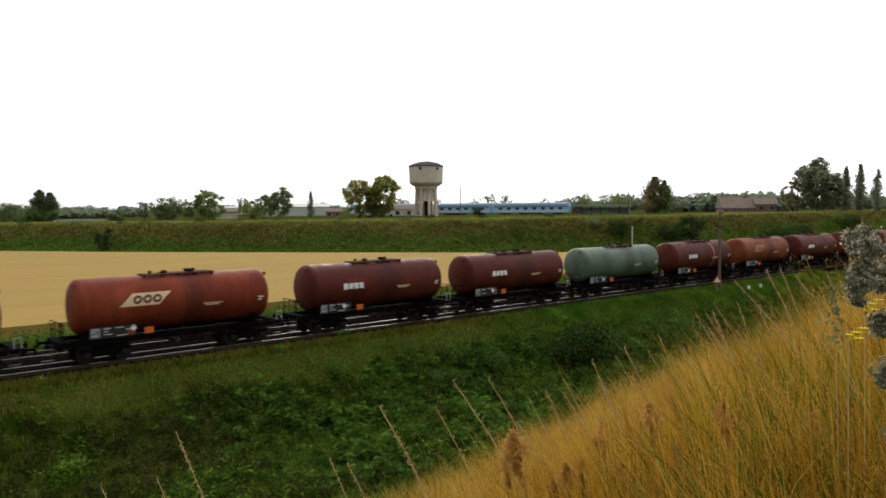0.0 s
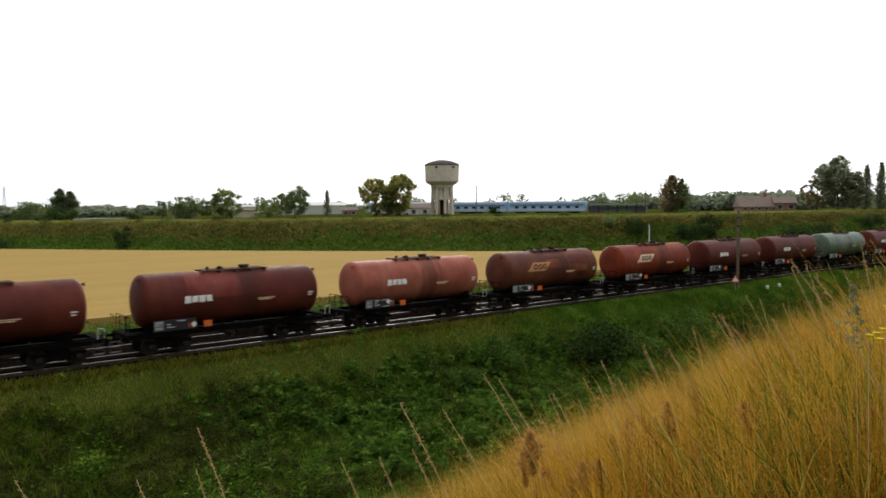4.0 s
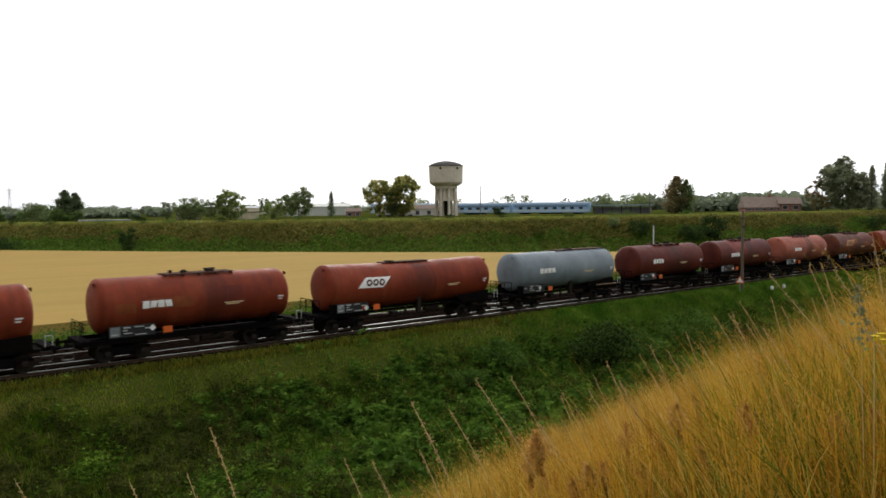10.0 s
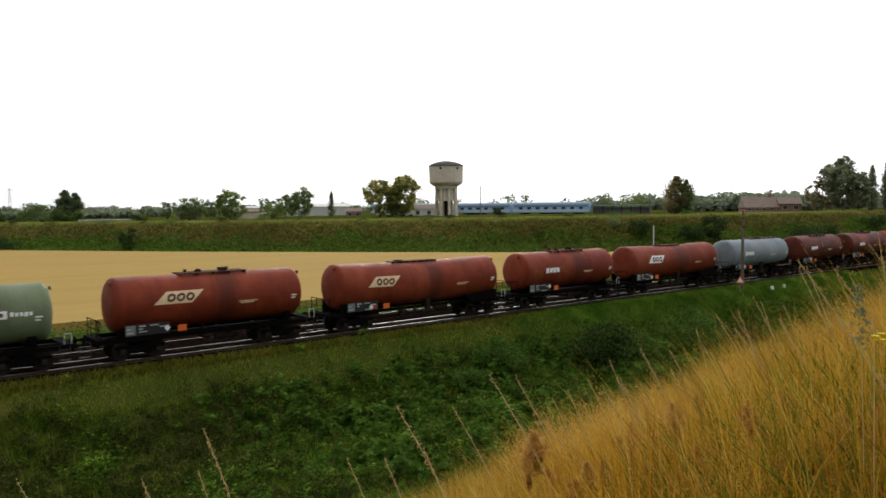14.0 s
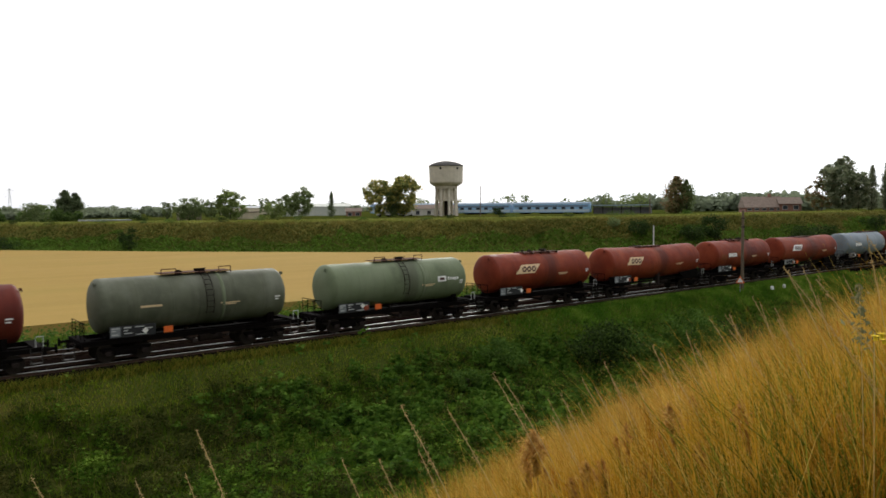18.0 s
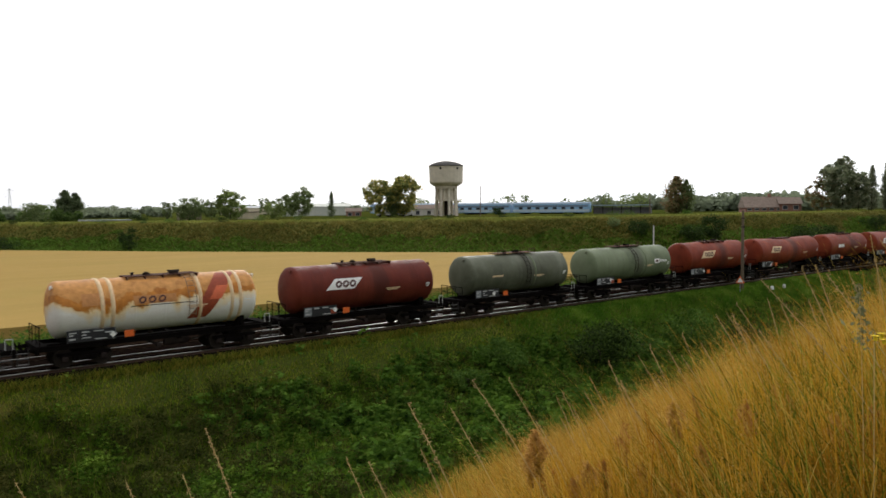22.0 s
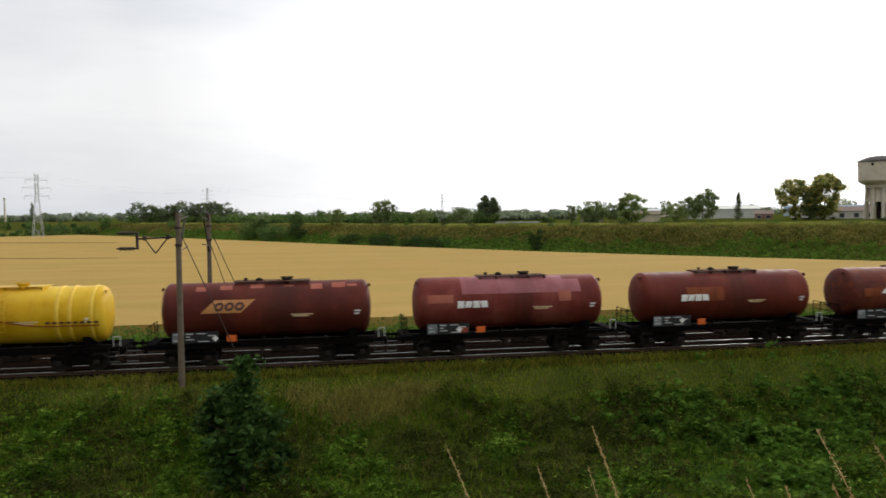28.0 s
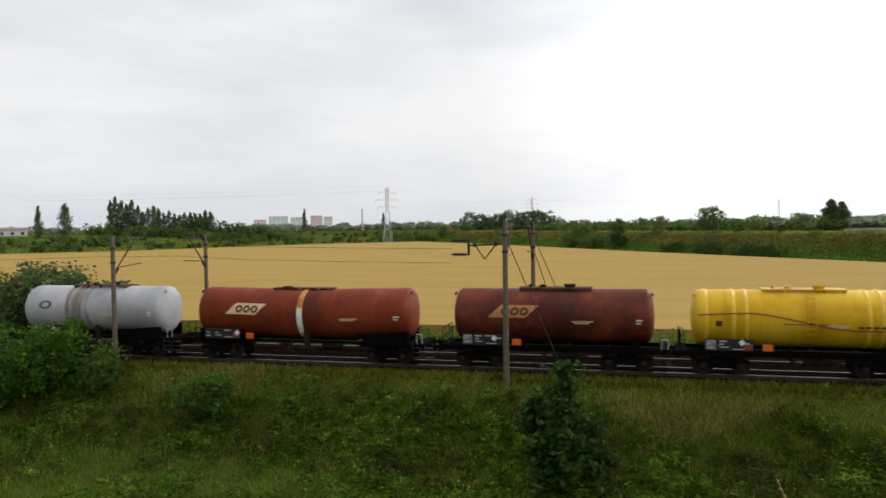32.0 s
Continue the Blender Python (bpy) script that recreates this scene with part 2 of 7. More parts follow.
def tube(pts, r, seg=4):
    """One unbroken round strand through the points."""
    bm = bmesh.new()
    rings = []
    for i, p in enumerate(pts):
        d = (pts[min(i + 1, len(pts) - 1)] - pts[max(i - 1, 0)]).normalized()
        u = d.cross(Vector((0, 0, 1)) if abs(d.z) < 0.9 else Vector((1, 0, 0))).normalized()
        v = d.cross(u)
        rr = r(i / (len(pts) - 1)) if callable(r) else r
        rings.append([bm.verts.new(p + (u * math.cos(6.28319 * k / seg) + v * math.sin(6.28319 * k / seg)) * rr) for k in range(seg)])
    for a, b in zip(rings, rings[1:]):
        for k in range(seg):
            bm.faces.new((a[k], a[(k + 1) % seg], b[(k + 1) % seg], b[k]))
    bm.faces.new(rings[0][::-1])
    bm.faces.new(rings[-1])
    return bm


def lathe_x(bm, prof, seg=36, zc=0.0):
    """Turns (x, radius) pairs round a line along x at height zc."""
    rings = []
    for x, r in prof:
        if r < 1e-4:
            rings.append([bm.verts.new((x, 0, zc))])
        else:
            rings.append([bm.verts.new((x, r * math.sin(2 * math.pi * i / seg), zc + r * math.cos(2 * math.pi * i / seg))) for i in range(seg)])
    for a, b in zip(rings, rings[1:]):
        for i in range(seg):
            j = (i + 1) % seg
            if len(a) == 1:
                bm.faces.new((a[0], b[j], b[i]))
            elif len(b) == 1:
                bm.faces.new((a[i], a[j], b[0]))
            else:
                bm.faces.new((a[i], a[j], b[j], b[i]))


def cloud_mesh(name, co, faces, mat, parent=None):
    me = bpy.data.meshes.new(name)
    co = np.asarray(co, dtype=np.float32)
    faces = np.asarray(faces, dtype=np.int32)
    n, k = faces.shape
    me.vertices.add(len(co))
    me.vertices.foreach_set("co", co.ravel())
    me.loops.add(n * k)
    me.loops.foreach_set("vertex_index", faces.ravel())
    me.polygons.add(n)
    me.polygons.foreach_set("loop_start", np.arange(0, n * k, k, dtype=np.int32))
    me.polygons.foreach_set("loop_total", np.full(n, k, dtype=np.int32))
    me.update(calc_edges=True)
    me.materials.append(mat)
    ob = new(name, me)
    ob.parent = parent
    return ob


def leaf_cards(rng, centres, size, flat=0.4, aspect=0.55):
    """A bent diamond leaf at each centre, turned at random."""
    n = len(centres)
    th = rng.uniform(0, 2 * math.pi, n)
    up = rng.uniform(-1, 1, n) * (1 - flat)
    u = np.stack([np.cos(th) * np.sqrt(1 - up * up), np.sin(th) * np.sqrt(1 - up * up), up], 1)
    w = rng.normal(size=(n, 3))
    v = np.cross(u, w)
    v /= np.linalg.norm(v, axis=1)[:, None] + 1e-9
    nn = np.cross(u, v)
    s = (size * rng.uniform(0.6, 1.4, n))[:, None]
    a, b = centres - u * s, centres + u * s
    c, d = centres + v * s * aspect + nn * s * 0.2, centres - v * s * aspect + nn * s * 0.2
    co = np.stack([a, c, b, d], 1).reshape(-1, 3)
    return co, np.arange(4 * n).reshape(n, 4)


def blades(rng, roots, height, width, lean, bend=0.5, dirs=None):
    """Grass blades of three quads, narrowing to the tip."""
    n = len(roots)
    th = rng.uniform(0, 2 * math.pi, n)
    side = np.stack([np.cos(th), np.sin(th), np.zeros(n)], 1)
    ph = rng.uniform(0, 2 * math.pi, n) if dirs is None else dirs
    out = np.stack([np.cos(ph), np.sin(ph), np.zeros(n)], 1)
    h = (height * rng.uniform(0.6, 1.25, n))[:, None]
    ln = (lean * rng.uniform(0.3, 1.5, n))[:, None]
    rows = []
    for k, wd in ((0.0, 1.0), (0.4, 0.85), (0.75, 0.5), (1.0, 0.08)):
        p = roots + np.array([0, 0, 1.0]) * h * k * (1 - 0.25 * bend * k) + out * h * ln * (k ** 1.8)
        rows += [p - side * width * wd, p + side * width * wd]
    co = np.stack(rows, 1).reshape(-1, 3)
    base = (np.arange(n) * 8)[:, None]
    f = np.concatenate([base + np.array([0, 1, 3, 2]), base + np.array([2, 3, 5, 4]), base + np.array([4, 5, 7, 6])])
    return co, f


# ---- the lie of the land ----
BANK = ((-108, 390), (-43, 297), (9.7, 213), (52.8, 150), (76.5, 121.5), (100.5, 94.8), (125.5, 74.3), (163, 60.8), (230, 54), (420, 52), (3500, 52))
LEFT = ((-108, 390), (-146, 357), (-172, 308), (-196, 252), (-226, 227), (-330, 160), (-480, 90), (-3500, 60))


def line_gap(x, y, pts):
    """Distance from a broken line, for arrays."""
    best = np.full(x.shape, 1e9)
    for (ax, ay), (bx, by) in zip(pts, pts[1:]):
        dx, dy = bx - ax, by - ay
        k = np.clip(((x - ax) * dx + (y - ay) * dy) / (dx * dx + dy * dy), 0, 1)
        best = np.minimum(best, np.hypot(x - ax - k * dx, y - ay - k * dy))
    return best


BX, BY = np.array([p[0] for p in BANK], float), np.array([p[1] for p in BANK], float)
LX, LY = np.array([p[0] for p in LEFT][::-1], float), np.array([p[1] for p in LEFT][::-1], float)


def smooth01(v):
    v = np.clip(v, 0, 1)
    return v * v * (3 - 2 * v)


def land(x, y):
    """Height of the ground, for arrays."""
    x, y = np.asarray(x, float), np.asarray(y, float)
    near = np.interp(y, (-3000, -40, -3, 1.0, 1.6, 19.0, 21.5, 32.6, 34.0, 38.2, 39.2, 39.6, 49.0, 50.5, 3000), (6.4, 6.3, 6.2, 6.15, 5.96, -2.6, -3.5, -3.45, -3.0, -0.55, -0.34, -0.62, -0.62, -0.75, -0.75))
    near = near + 0.085 * np.clip(x, 0, 16) * np.clip((19 - y) / 12, 0, 1)
    over = np.where(x < -108, y - np.interp(x, LX, LY), y - np.interp(x, BX, BY))
    gb, gl = line_gap(x, y, BANK), line_gap(x, y, LEFT)
    top_b = np.interp(x, (-110, 40, 105, 160, 260, 3000), (5.4, 5.3, 5.9, 6.5, 6.9, 7.0))
    rise_b = smooth01(gb / 15.0) * top_b
    rise_l = smooth01(gl / 75.0) * 6.3
    up = np.minimum(rise_b, np.where(gl < gb, rise_l, rise_b))
    up = np.where(x < -108, rise_l, up)
    z = np.where(over > 0, -0.75 + up, near)
    hill = np.clip((np.hypot(x, y) - 1500) / 1500, 0, 1) ** 1.5 * 7.0
    return z + np.where(y > 200, hill, 0)


def land1(x, y):
    return float(land(np.array([x]), np.array([y]))[0])


def axis(*spans):
    out = []
    for a, b, step in spans:
        out += list(np.arange(a, b, step))
    return np.array(out + [spans[-1][1]])


def build_ground():
    xs = axis((-3200, -800, 200), (-800, -300, 40), (-300, -120, 8), (-120, -50, 3.5), (-50, 60, 1.0), (60, 230, 2.5), (230, 500, 12), (500, 900, 40), (900, 3200, 230))
    ys = axis((-600, -60, 90), (-60, -6, 9), (-6, 52, 0.8), (52, 240, 3.0), (240, 460, 6), (460, 900, 30), (900, 3200, 110))
    X, Y = np.meshgrid(xs, ys, indexing="ij")
    Z = land(X, Y)
    rng = np.random.default_rng(4)
    rough = rng.normal(size=X.shape) * 0.05
    Z = Z + np.where((Y > 38) & (Y < 51), 0, rough)
    co = np.stack([X, Y, Z], -1).reshape(-1, 3)
    nx, ny = X.shape
    i, j = np.meshgrid(np.arange(nx - 1), np.arange(ny - 1), indexing="ij")
    a = (i * ny + j).ravel()
    f = np.stack([a, a + ny, a + ny + 1, a + 1], 1)
    m = Nodes("rough_grassland", 1.0, 0, 0.0)
    big, mid, fine = m.noise(0.035, 5), m.noise(0.6, 6), m.noise(7.0, 4)
    col = m.ramp(big, (0.32, (0.034, 0.068, 0.009)), (0.52, (0.075, 0.085, 0.014)), (0.72, (0.14, 0.105, 0.026)))
    col = m.mix(0.55, col, m.ramp(mid, (0.3, (0.02, 0.044, 0.005)), (0.7, (0.095, 0.1, 0.018))))
    col = m.mix(0.35, col, m.ramp(fine, (0.35, (0.008, 0.014, 0.003)), (0.7, (0.09, 0.085, 0.025))))
    m.bump(fine, 0.7, 0.08)
    g = cloud_mesh("ground", co, f, m.colour(col))
    for p in g.data.polygons:
        p.use_smooth = True
    return tagged(g, "uneven rough grassland with banks and a ditch", "ground", kind="structure")


build_ground()


# ---- the wheat field ----
def build_field():
    inside = [(-107, 372), (-46, 286), (3.8, 206), (47, 144), (70.7, 115.6), (94.7, 89), (119.7, 69.5), (148, 60.8), (150, 56), (-230, 56), (-322, 150), (-222, 218), (-191, 243), (-167, 300), (-141, 347)]
    bm = bmesh.new()
    ring = [bm.verts.new((x, y, 0.12)) for x, y in inside]
    face = bm.faces.new(ring)
    if face.normal.z < 0:
        face.normal_flip()
    r = bmesh.ops.extrude_face_region(bm, geom=[face])
    for v in r["geom"]:
        if isinstance(v, bmesh.types.BMVert):
            v.co.z = 0.12
    for v in ring:
        v.co.z = -0.8
    m = Nodes("ripe_wheat", 0.95, 0, 0.03)
    big, mid, fine = m.noise(0.02, 4), m.noise(0.16, 6, (0.35, 1.6, 1.0)), m.noise(9.0, 3)
    col = m.ramp(big, (0.3, (0.33, 0.21, 0.058)), (0.7, (0.39, 0.26, 0.078)))
    col = m.mix(0.4, col, m.ramp(mid, (0.3, (0.25, 0.175, 0.047)), (0.7, (0.44, 0.29, 0.095))))
    green = m.noise(0.055, 5, (0.5, 1.8, 1.0), 0.6)
    col = m.mix(m.ramp(green, (0.5, (0, 0, 0)), (0.72, (0.45, 0.45, 0.45))), col, (0.21, 0.185, 0.042))
    # tramlines left by the sprayer
    w = m.n("ShaderNodeTexWave")
    w.wave_profile = "SIN"
    mp = m.n("ShaderNodeMapping")
    mp.inputs["Rotation"].default_value = (0, 0, radians(80))
    w.inputs["Scale"].default_value, w.inputs["Distortion"].default_value, w.inputs["Detail Scale"].default_value = 0.017, 1.2, 0.6
    m.l(m.co.outputs["Object"], mp.inputs[0])
    m.l(mp.outputs[0], w.inputs["Vector"])
    col = m.mix(m.ramp(w.outputs[0], (0.82, (0, 0, 0)), (0.995, (0.14, 0.14, 0.14))), col, (0.22, 0.15, 0.05))
    col = m.mix(0.3, col, m.ramp(fine, (0.35, (0.26, 0.165, 0.043)), (0.65, (0.46, 0.31, 0.1))))
    m.bump(fine, 0.5, 0.08)
    return tagged(obj("wheat_field", bm, m.colour(col)), "ripe golden wheat field behind the railway", "field", kind="stuff")


build_field()

# ---- railway ----
YC, YF = 41.07, 45.27           # middle of the near and the far track
RAIL_X0, RAIL_X1 = -260.0, 900.0


def build_railway():
    bed = bmesh.new()
    prof = ((39.1, -0.75), (39.3, -0.42), (39.6, -0.2), (47.0, -0.2), (47.6, -0.4), (48.6, -0.75))
    xs = list(np.arange(RAIL_X0, RAIL_X1 + 1, 4.0))
    rng = random.Random(3)
    rows = [[bed.verts.new((x, y + rng.uniform(-0.08, 0.08), z + rng.uniform(-0.02, 0.02))) for y, z in prof] for x in xs]
    for a, b in zip(rows, rows[1:]):
        for k in range(len(prof) - 1):
            bed.faces.new((a[k], b[k], b[k + 1], a[k + 1]))
    tagged(obj("ballast_bed", bed, M["ballast"]), "near-black ballast bed under two tracks, shade in its colour", "track bed", kind="structure")
    for y0, nm in ((YC, "near"), (YF, "far")):
        tr = empty("railway_track", pose(0, y0, 0), "straight railway track with polished running rails", "railway track", "railway tracks", "structure")
        for s in (-0.7525, 0.7525):
            bm = bmesh.new()
            hw = 0.036
            box(bm, RAIL_X0, RAIL_X1, s - hw, s + hw, -0.034, 0.0, 0.008)
            part("rail_head", bm, M["rail"] if nm == "near" else M["far_rail"], tr, "shiny worn rail head")
            bm = bmesh.new()
            box(bm, RAIL_X0, RAIL_X1, s - 0.012, s + 0.012, -0.145, -0.036)
            box(bm, RAIL_X0, RAIL_X1, s - 0.065, s + 0.065, -0.168, -0.146)
            part("rail_web", bm, M["rail_side"], tr, "rusty rail web and foot")
        x = -48.0

        def one(b):
            box(b, -0.12, 0.12, -1.28, 1.28, -0.28, -0.172, 0.015)
        while x < 96 and nm == "near" or x < 60:
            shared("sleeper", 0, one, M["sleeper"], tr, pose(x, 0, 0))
            x += 0.62
        bm = bmesh.new()
        xe = x
        for a, b in ((RAIL_X0, -48.3), (xe, 330.0)):
            k = a
            while k < b:
                bmesh.ops.create_cube(bm, size=1.0, matrix=Matrix.LocRotScale((k, 0, -0.226), None, (0.24, 2.56, 0.108)))
                k += 0.62
                if len(bm.verts) > 6000:
                    break
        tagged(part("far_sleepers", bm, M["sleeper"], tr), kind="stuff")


build_railway()


# ---- tank wagons ----
PAINT = {
    "brown": tank_paint("oxide_brown_tank", (0.13, 0.022, 0.0135), (0.175, 0.035, 0.019)),
    "dark": tank_paint("dark_maroon_tank", (0.1, 0.019, 0.0125), (0.145, 0.03, 0.0165)),
    "red": tank_paint("rust_red_tank", (0.215, 0.034, 0.013), (0.28, 0.056, 0.022), wear=0.5),
    "rusty": tank_paint("orange_rust_tank", (0.25, 0.065, 0.02), (0.17, 0.038, 0.018), wear=0.5),
    "sooty": tank_paint("sooty_brown_tank", (0.11, 0.034, 0.02), (0.18, 0.055, 0.024), dirt=0.7),
    "pink": tank_paint("faded_pink_tank", (0.35, 0.095, 0.06), (0.43, 0.145, 0.095), wear=0.5, dirt=0.35),
    "purple": tank_paint("purple_brown_tank", (0.165, 0.028, 0.02), (0.25, 0.065, 0.05), wear=0.4, dirt=0.35),
    "lilac": tank_paint("lilac_top", (0.3, 0.1, 0.105), (0.38, 0.15, 0.16), wear=0.5, dirt=0.3, spill=0.3),
    "patchy": tank_paint("patched_brown_tank", (0.11, 0.025, 0.017), (0.23, 0.055, 0.024), wear=0.9),
    "green": tank_paint("pale_green_tank", (0.105, 0.15, 0.1), (0.16, 0.2, 0.14), (0.06, 0.06, 0.043), dirt=0.4, rough=0.45),
    "sage": tank_paint("sage_green_tank", (0.165, 0.2, 0.112), (0.205, 0.24, 0.145), (0.07, 0.07, 0.05), dirt=0.4),
    "olive": tank_paint("grey_green_tank", (0.115, 0.122, 0.08), (0.17, 0.175, 0.13), (0.05, 0.05, 0.035), dirt=0.5),
    "grey": tank_paint("blue_grey_tank", (0.205, 0.24, 0.265), (0.26, 0.295, 0.315), (0.12, 0.13, 0.13), wear=0.3, dirt=0.3, spill=0.15),
    "silver": tank_paint("pale_grey_tank", (0.42, 0.43, 0.45), (0.5, 0.5, 0.51), (0.14, 0.085, 0.04), wear=0.4, dirt=0.22, spill=0.75, spill_x=-1.1, spread=1.7),
    "white": rust_white("white_tank_stained_with_rust"),
    "yellow": tank_paint("yellow_tank", (0.7, 0.41, 0.01), (0.78, 0.52, 0.045), (0.33, 0.15, 0.014), wear=0.5, dirt=0.4, spill=0.2, rough=0.42),
}
TANK_R, TANK_Z = 1.43, 2.82
SAG = [0.0, 1.0]                # how far the tank dips at its middle, and half its length
SEG = 40


def line_z(x):
    """Height of the tank's middle line."""
    return TANK_Z - SAG[0] * max(0.0, 1 - abs(x) / SAG[1])


def tank_profile(a):
    r = TANK_R
    end = ((-a, 0.0), (-a + 0.02, 0.45), (-a + 0.07, 0.85), (-a + 0.15, 1.15), (-a + 0.25, 1.32), (-a + 0.36, r - 0.02), (-a + 0.46, r), (-a + 0.52, r))
    seam = (-a * 0.62, -a * 0.28, 0.0, a * 0.38, a * 0.7)
    mid = []
    for s in seam:
        mid += [(s - 0.06, r), (s - 0.03, r), (s - 0.01, r + 0.005), (s + 0.01, r + 0.005), (s + 0.03, r), (s + 0.06, r)]
    return list(end) + mid + [(-x, q) for x, q in end[::-1]]


def decal(bm, x0, x1, a0, a1, lift=0.008, shear=0.0):
    """A painted panel that lies on the tank's near side; a0, a1: degrees below (-) and above (+) the middle line."""
    n = max(2, int(abs(a1 - a0) / 6) + 1)
    rows = []
    for i in range(n + 1):
        a = radians(a0 + (a1 - a0) * i / n)
        dx = shear * (i / n - 0.5)
        r = TANK_R + lift
        rows.append([bm.verts.new((x + dx, -r * math.cos(a), line_z(x + dx) + r * math.sin(a))) for x in (x0, x1)])
    for p, q in zip(rows, rows[1:]):
        bm.faces.new((p[0], p[1], q[1], q[0]))


def ring_mark(bm, xc, ac, rx, ra, thick, lift):
    """A flat oval ring on the tank's near side."""
    rows = []
    for k in range(17):
        t = 6.28319 * k / 16
        row = []
        for q in (1.0, 1.0 - thick / rx):
            a = radians(ac + ra * q * math.sin(t))
            r = TANK_R + lift
            px = xc + rx * q * math.cos(t) + 0.04 * math.sin(t)
            row.append(bm.verts.new((px, -r * math.cos(a), line_z(px) + r * math.sin(a))))
        rows.append(row)
    for p, q in zip(rows, rows[1:]):
        bm.faces.new((p[0], p[1], q[1], q[0]))


def logo_block(w, x0, kind, scale=1.0, mat="white_paint"):
    """A lessor's mark as plain shapes: a slanted field with three dark rings, or four white blocks."""
    if kind == "slant":
        bm = bmesh.new()
        decal(bm, x0, x0 + 1.75 * scale, -1, 26, 0.008, 0.62 * scale)
        f = part("logo_field", bm, M[mat], w, "slanted pale painted field")
        for k in range(3):
            bm = bmesh.new()
            c = x0 + (0.5 + 0.44 * k) * scale
            ring_mark(bm, c, 12, 0.205 * scale, 9.0, 0.115 * scale, 0.014)
            part("logo_ring", bm, M["logo_dark"], f)
    else:
        mark_row(w, x0, scale)


def mark_row(w, x0, scale):
    """Four close white blocks in a row, each a little askew."""
    lo, hi, wd = -6.0, 9.5, 0.37 * scale
    for k in range(4):
        bm = bmesh.new()
        c = x0 + k * (wd + 0.02)
        d = (0.0, 1.2, 0.4, 0.8)[k]
        decal(bm, c, c + wd * 0.9, lo + d, hi - d * 0.5, 0.009, (0.03, 0.07, 0.0, -0.05)[k])
        part("mark_block", bm, M["white_paint"], w)


def build_bogie(w, x):
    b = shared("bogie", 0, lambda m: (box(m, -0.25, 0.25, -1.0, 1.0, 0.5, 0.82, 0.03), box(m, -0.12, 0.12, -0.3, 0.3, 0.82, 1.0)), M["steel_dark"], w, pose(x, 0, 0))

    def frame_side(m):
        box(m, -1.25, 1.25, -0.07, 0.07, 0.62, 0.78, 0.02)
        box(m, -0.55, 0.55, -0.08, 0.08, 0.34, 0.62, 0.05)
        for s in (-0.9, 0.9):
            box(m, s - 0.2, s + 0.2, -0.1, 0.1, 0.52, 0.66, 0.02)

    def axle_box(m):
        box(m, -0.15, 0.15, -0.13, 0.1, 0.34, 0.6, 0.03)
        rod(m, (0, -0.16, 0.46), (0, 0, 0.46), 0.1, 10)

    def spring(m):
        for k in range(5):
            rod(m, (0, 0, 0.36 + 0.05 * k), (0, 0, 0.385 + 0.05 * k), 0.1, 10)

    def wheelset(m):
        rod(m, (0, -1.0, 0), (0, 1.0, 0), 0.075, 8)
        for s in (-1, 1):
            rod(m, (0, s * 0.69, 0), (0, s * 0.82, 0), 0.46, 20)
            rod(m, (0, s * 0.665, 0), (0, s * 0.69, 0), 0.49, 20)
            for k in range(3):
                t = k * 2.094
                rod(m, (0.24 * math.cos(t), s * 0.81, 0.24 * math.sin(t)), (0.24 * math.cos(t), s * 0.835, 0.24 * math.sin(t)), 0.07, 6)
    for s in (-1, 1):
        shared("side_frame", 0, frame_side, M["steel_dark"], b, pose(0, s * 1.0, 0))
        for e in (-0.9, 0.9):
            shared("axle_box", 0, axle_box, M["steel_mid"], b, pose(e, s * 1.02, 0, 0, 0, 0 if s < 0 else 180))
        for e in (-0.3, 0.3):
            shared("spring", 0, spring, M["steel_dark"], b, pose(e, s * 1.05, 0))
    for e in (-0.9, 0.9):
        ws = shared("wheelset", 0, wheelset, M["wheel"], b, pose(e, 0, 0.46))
        (WHEELS_BACK if e < 0 else WHEELS_FRONT).append(ws)
    return b


WHEELS_BACK, WHEELS_FRONT = [], []


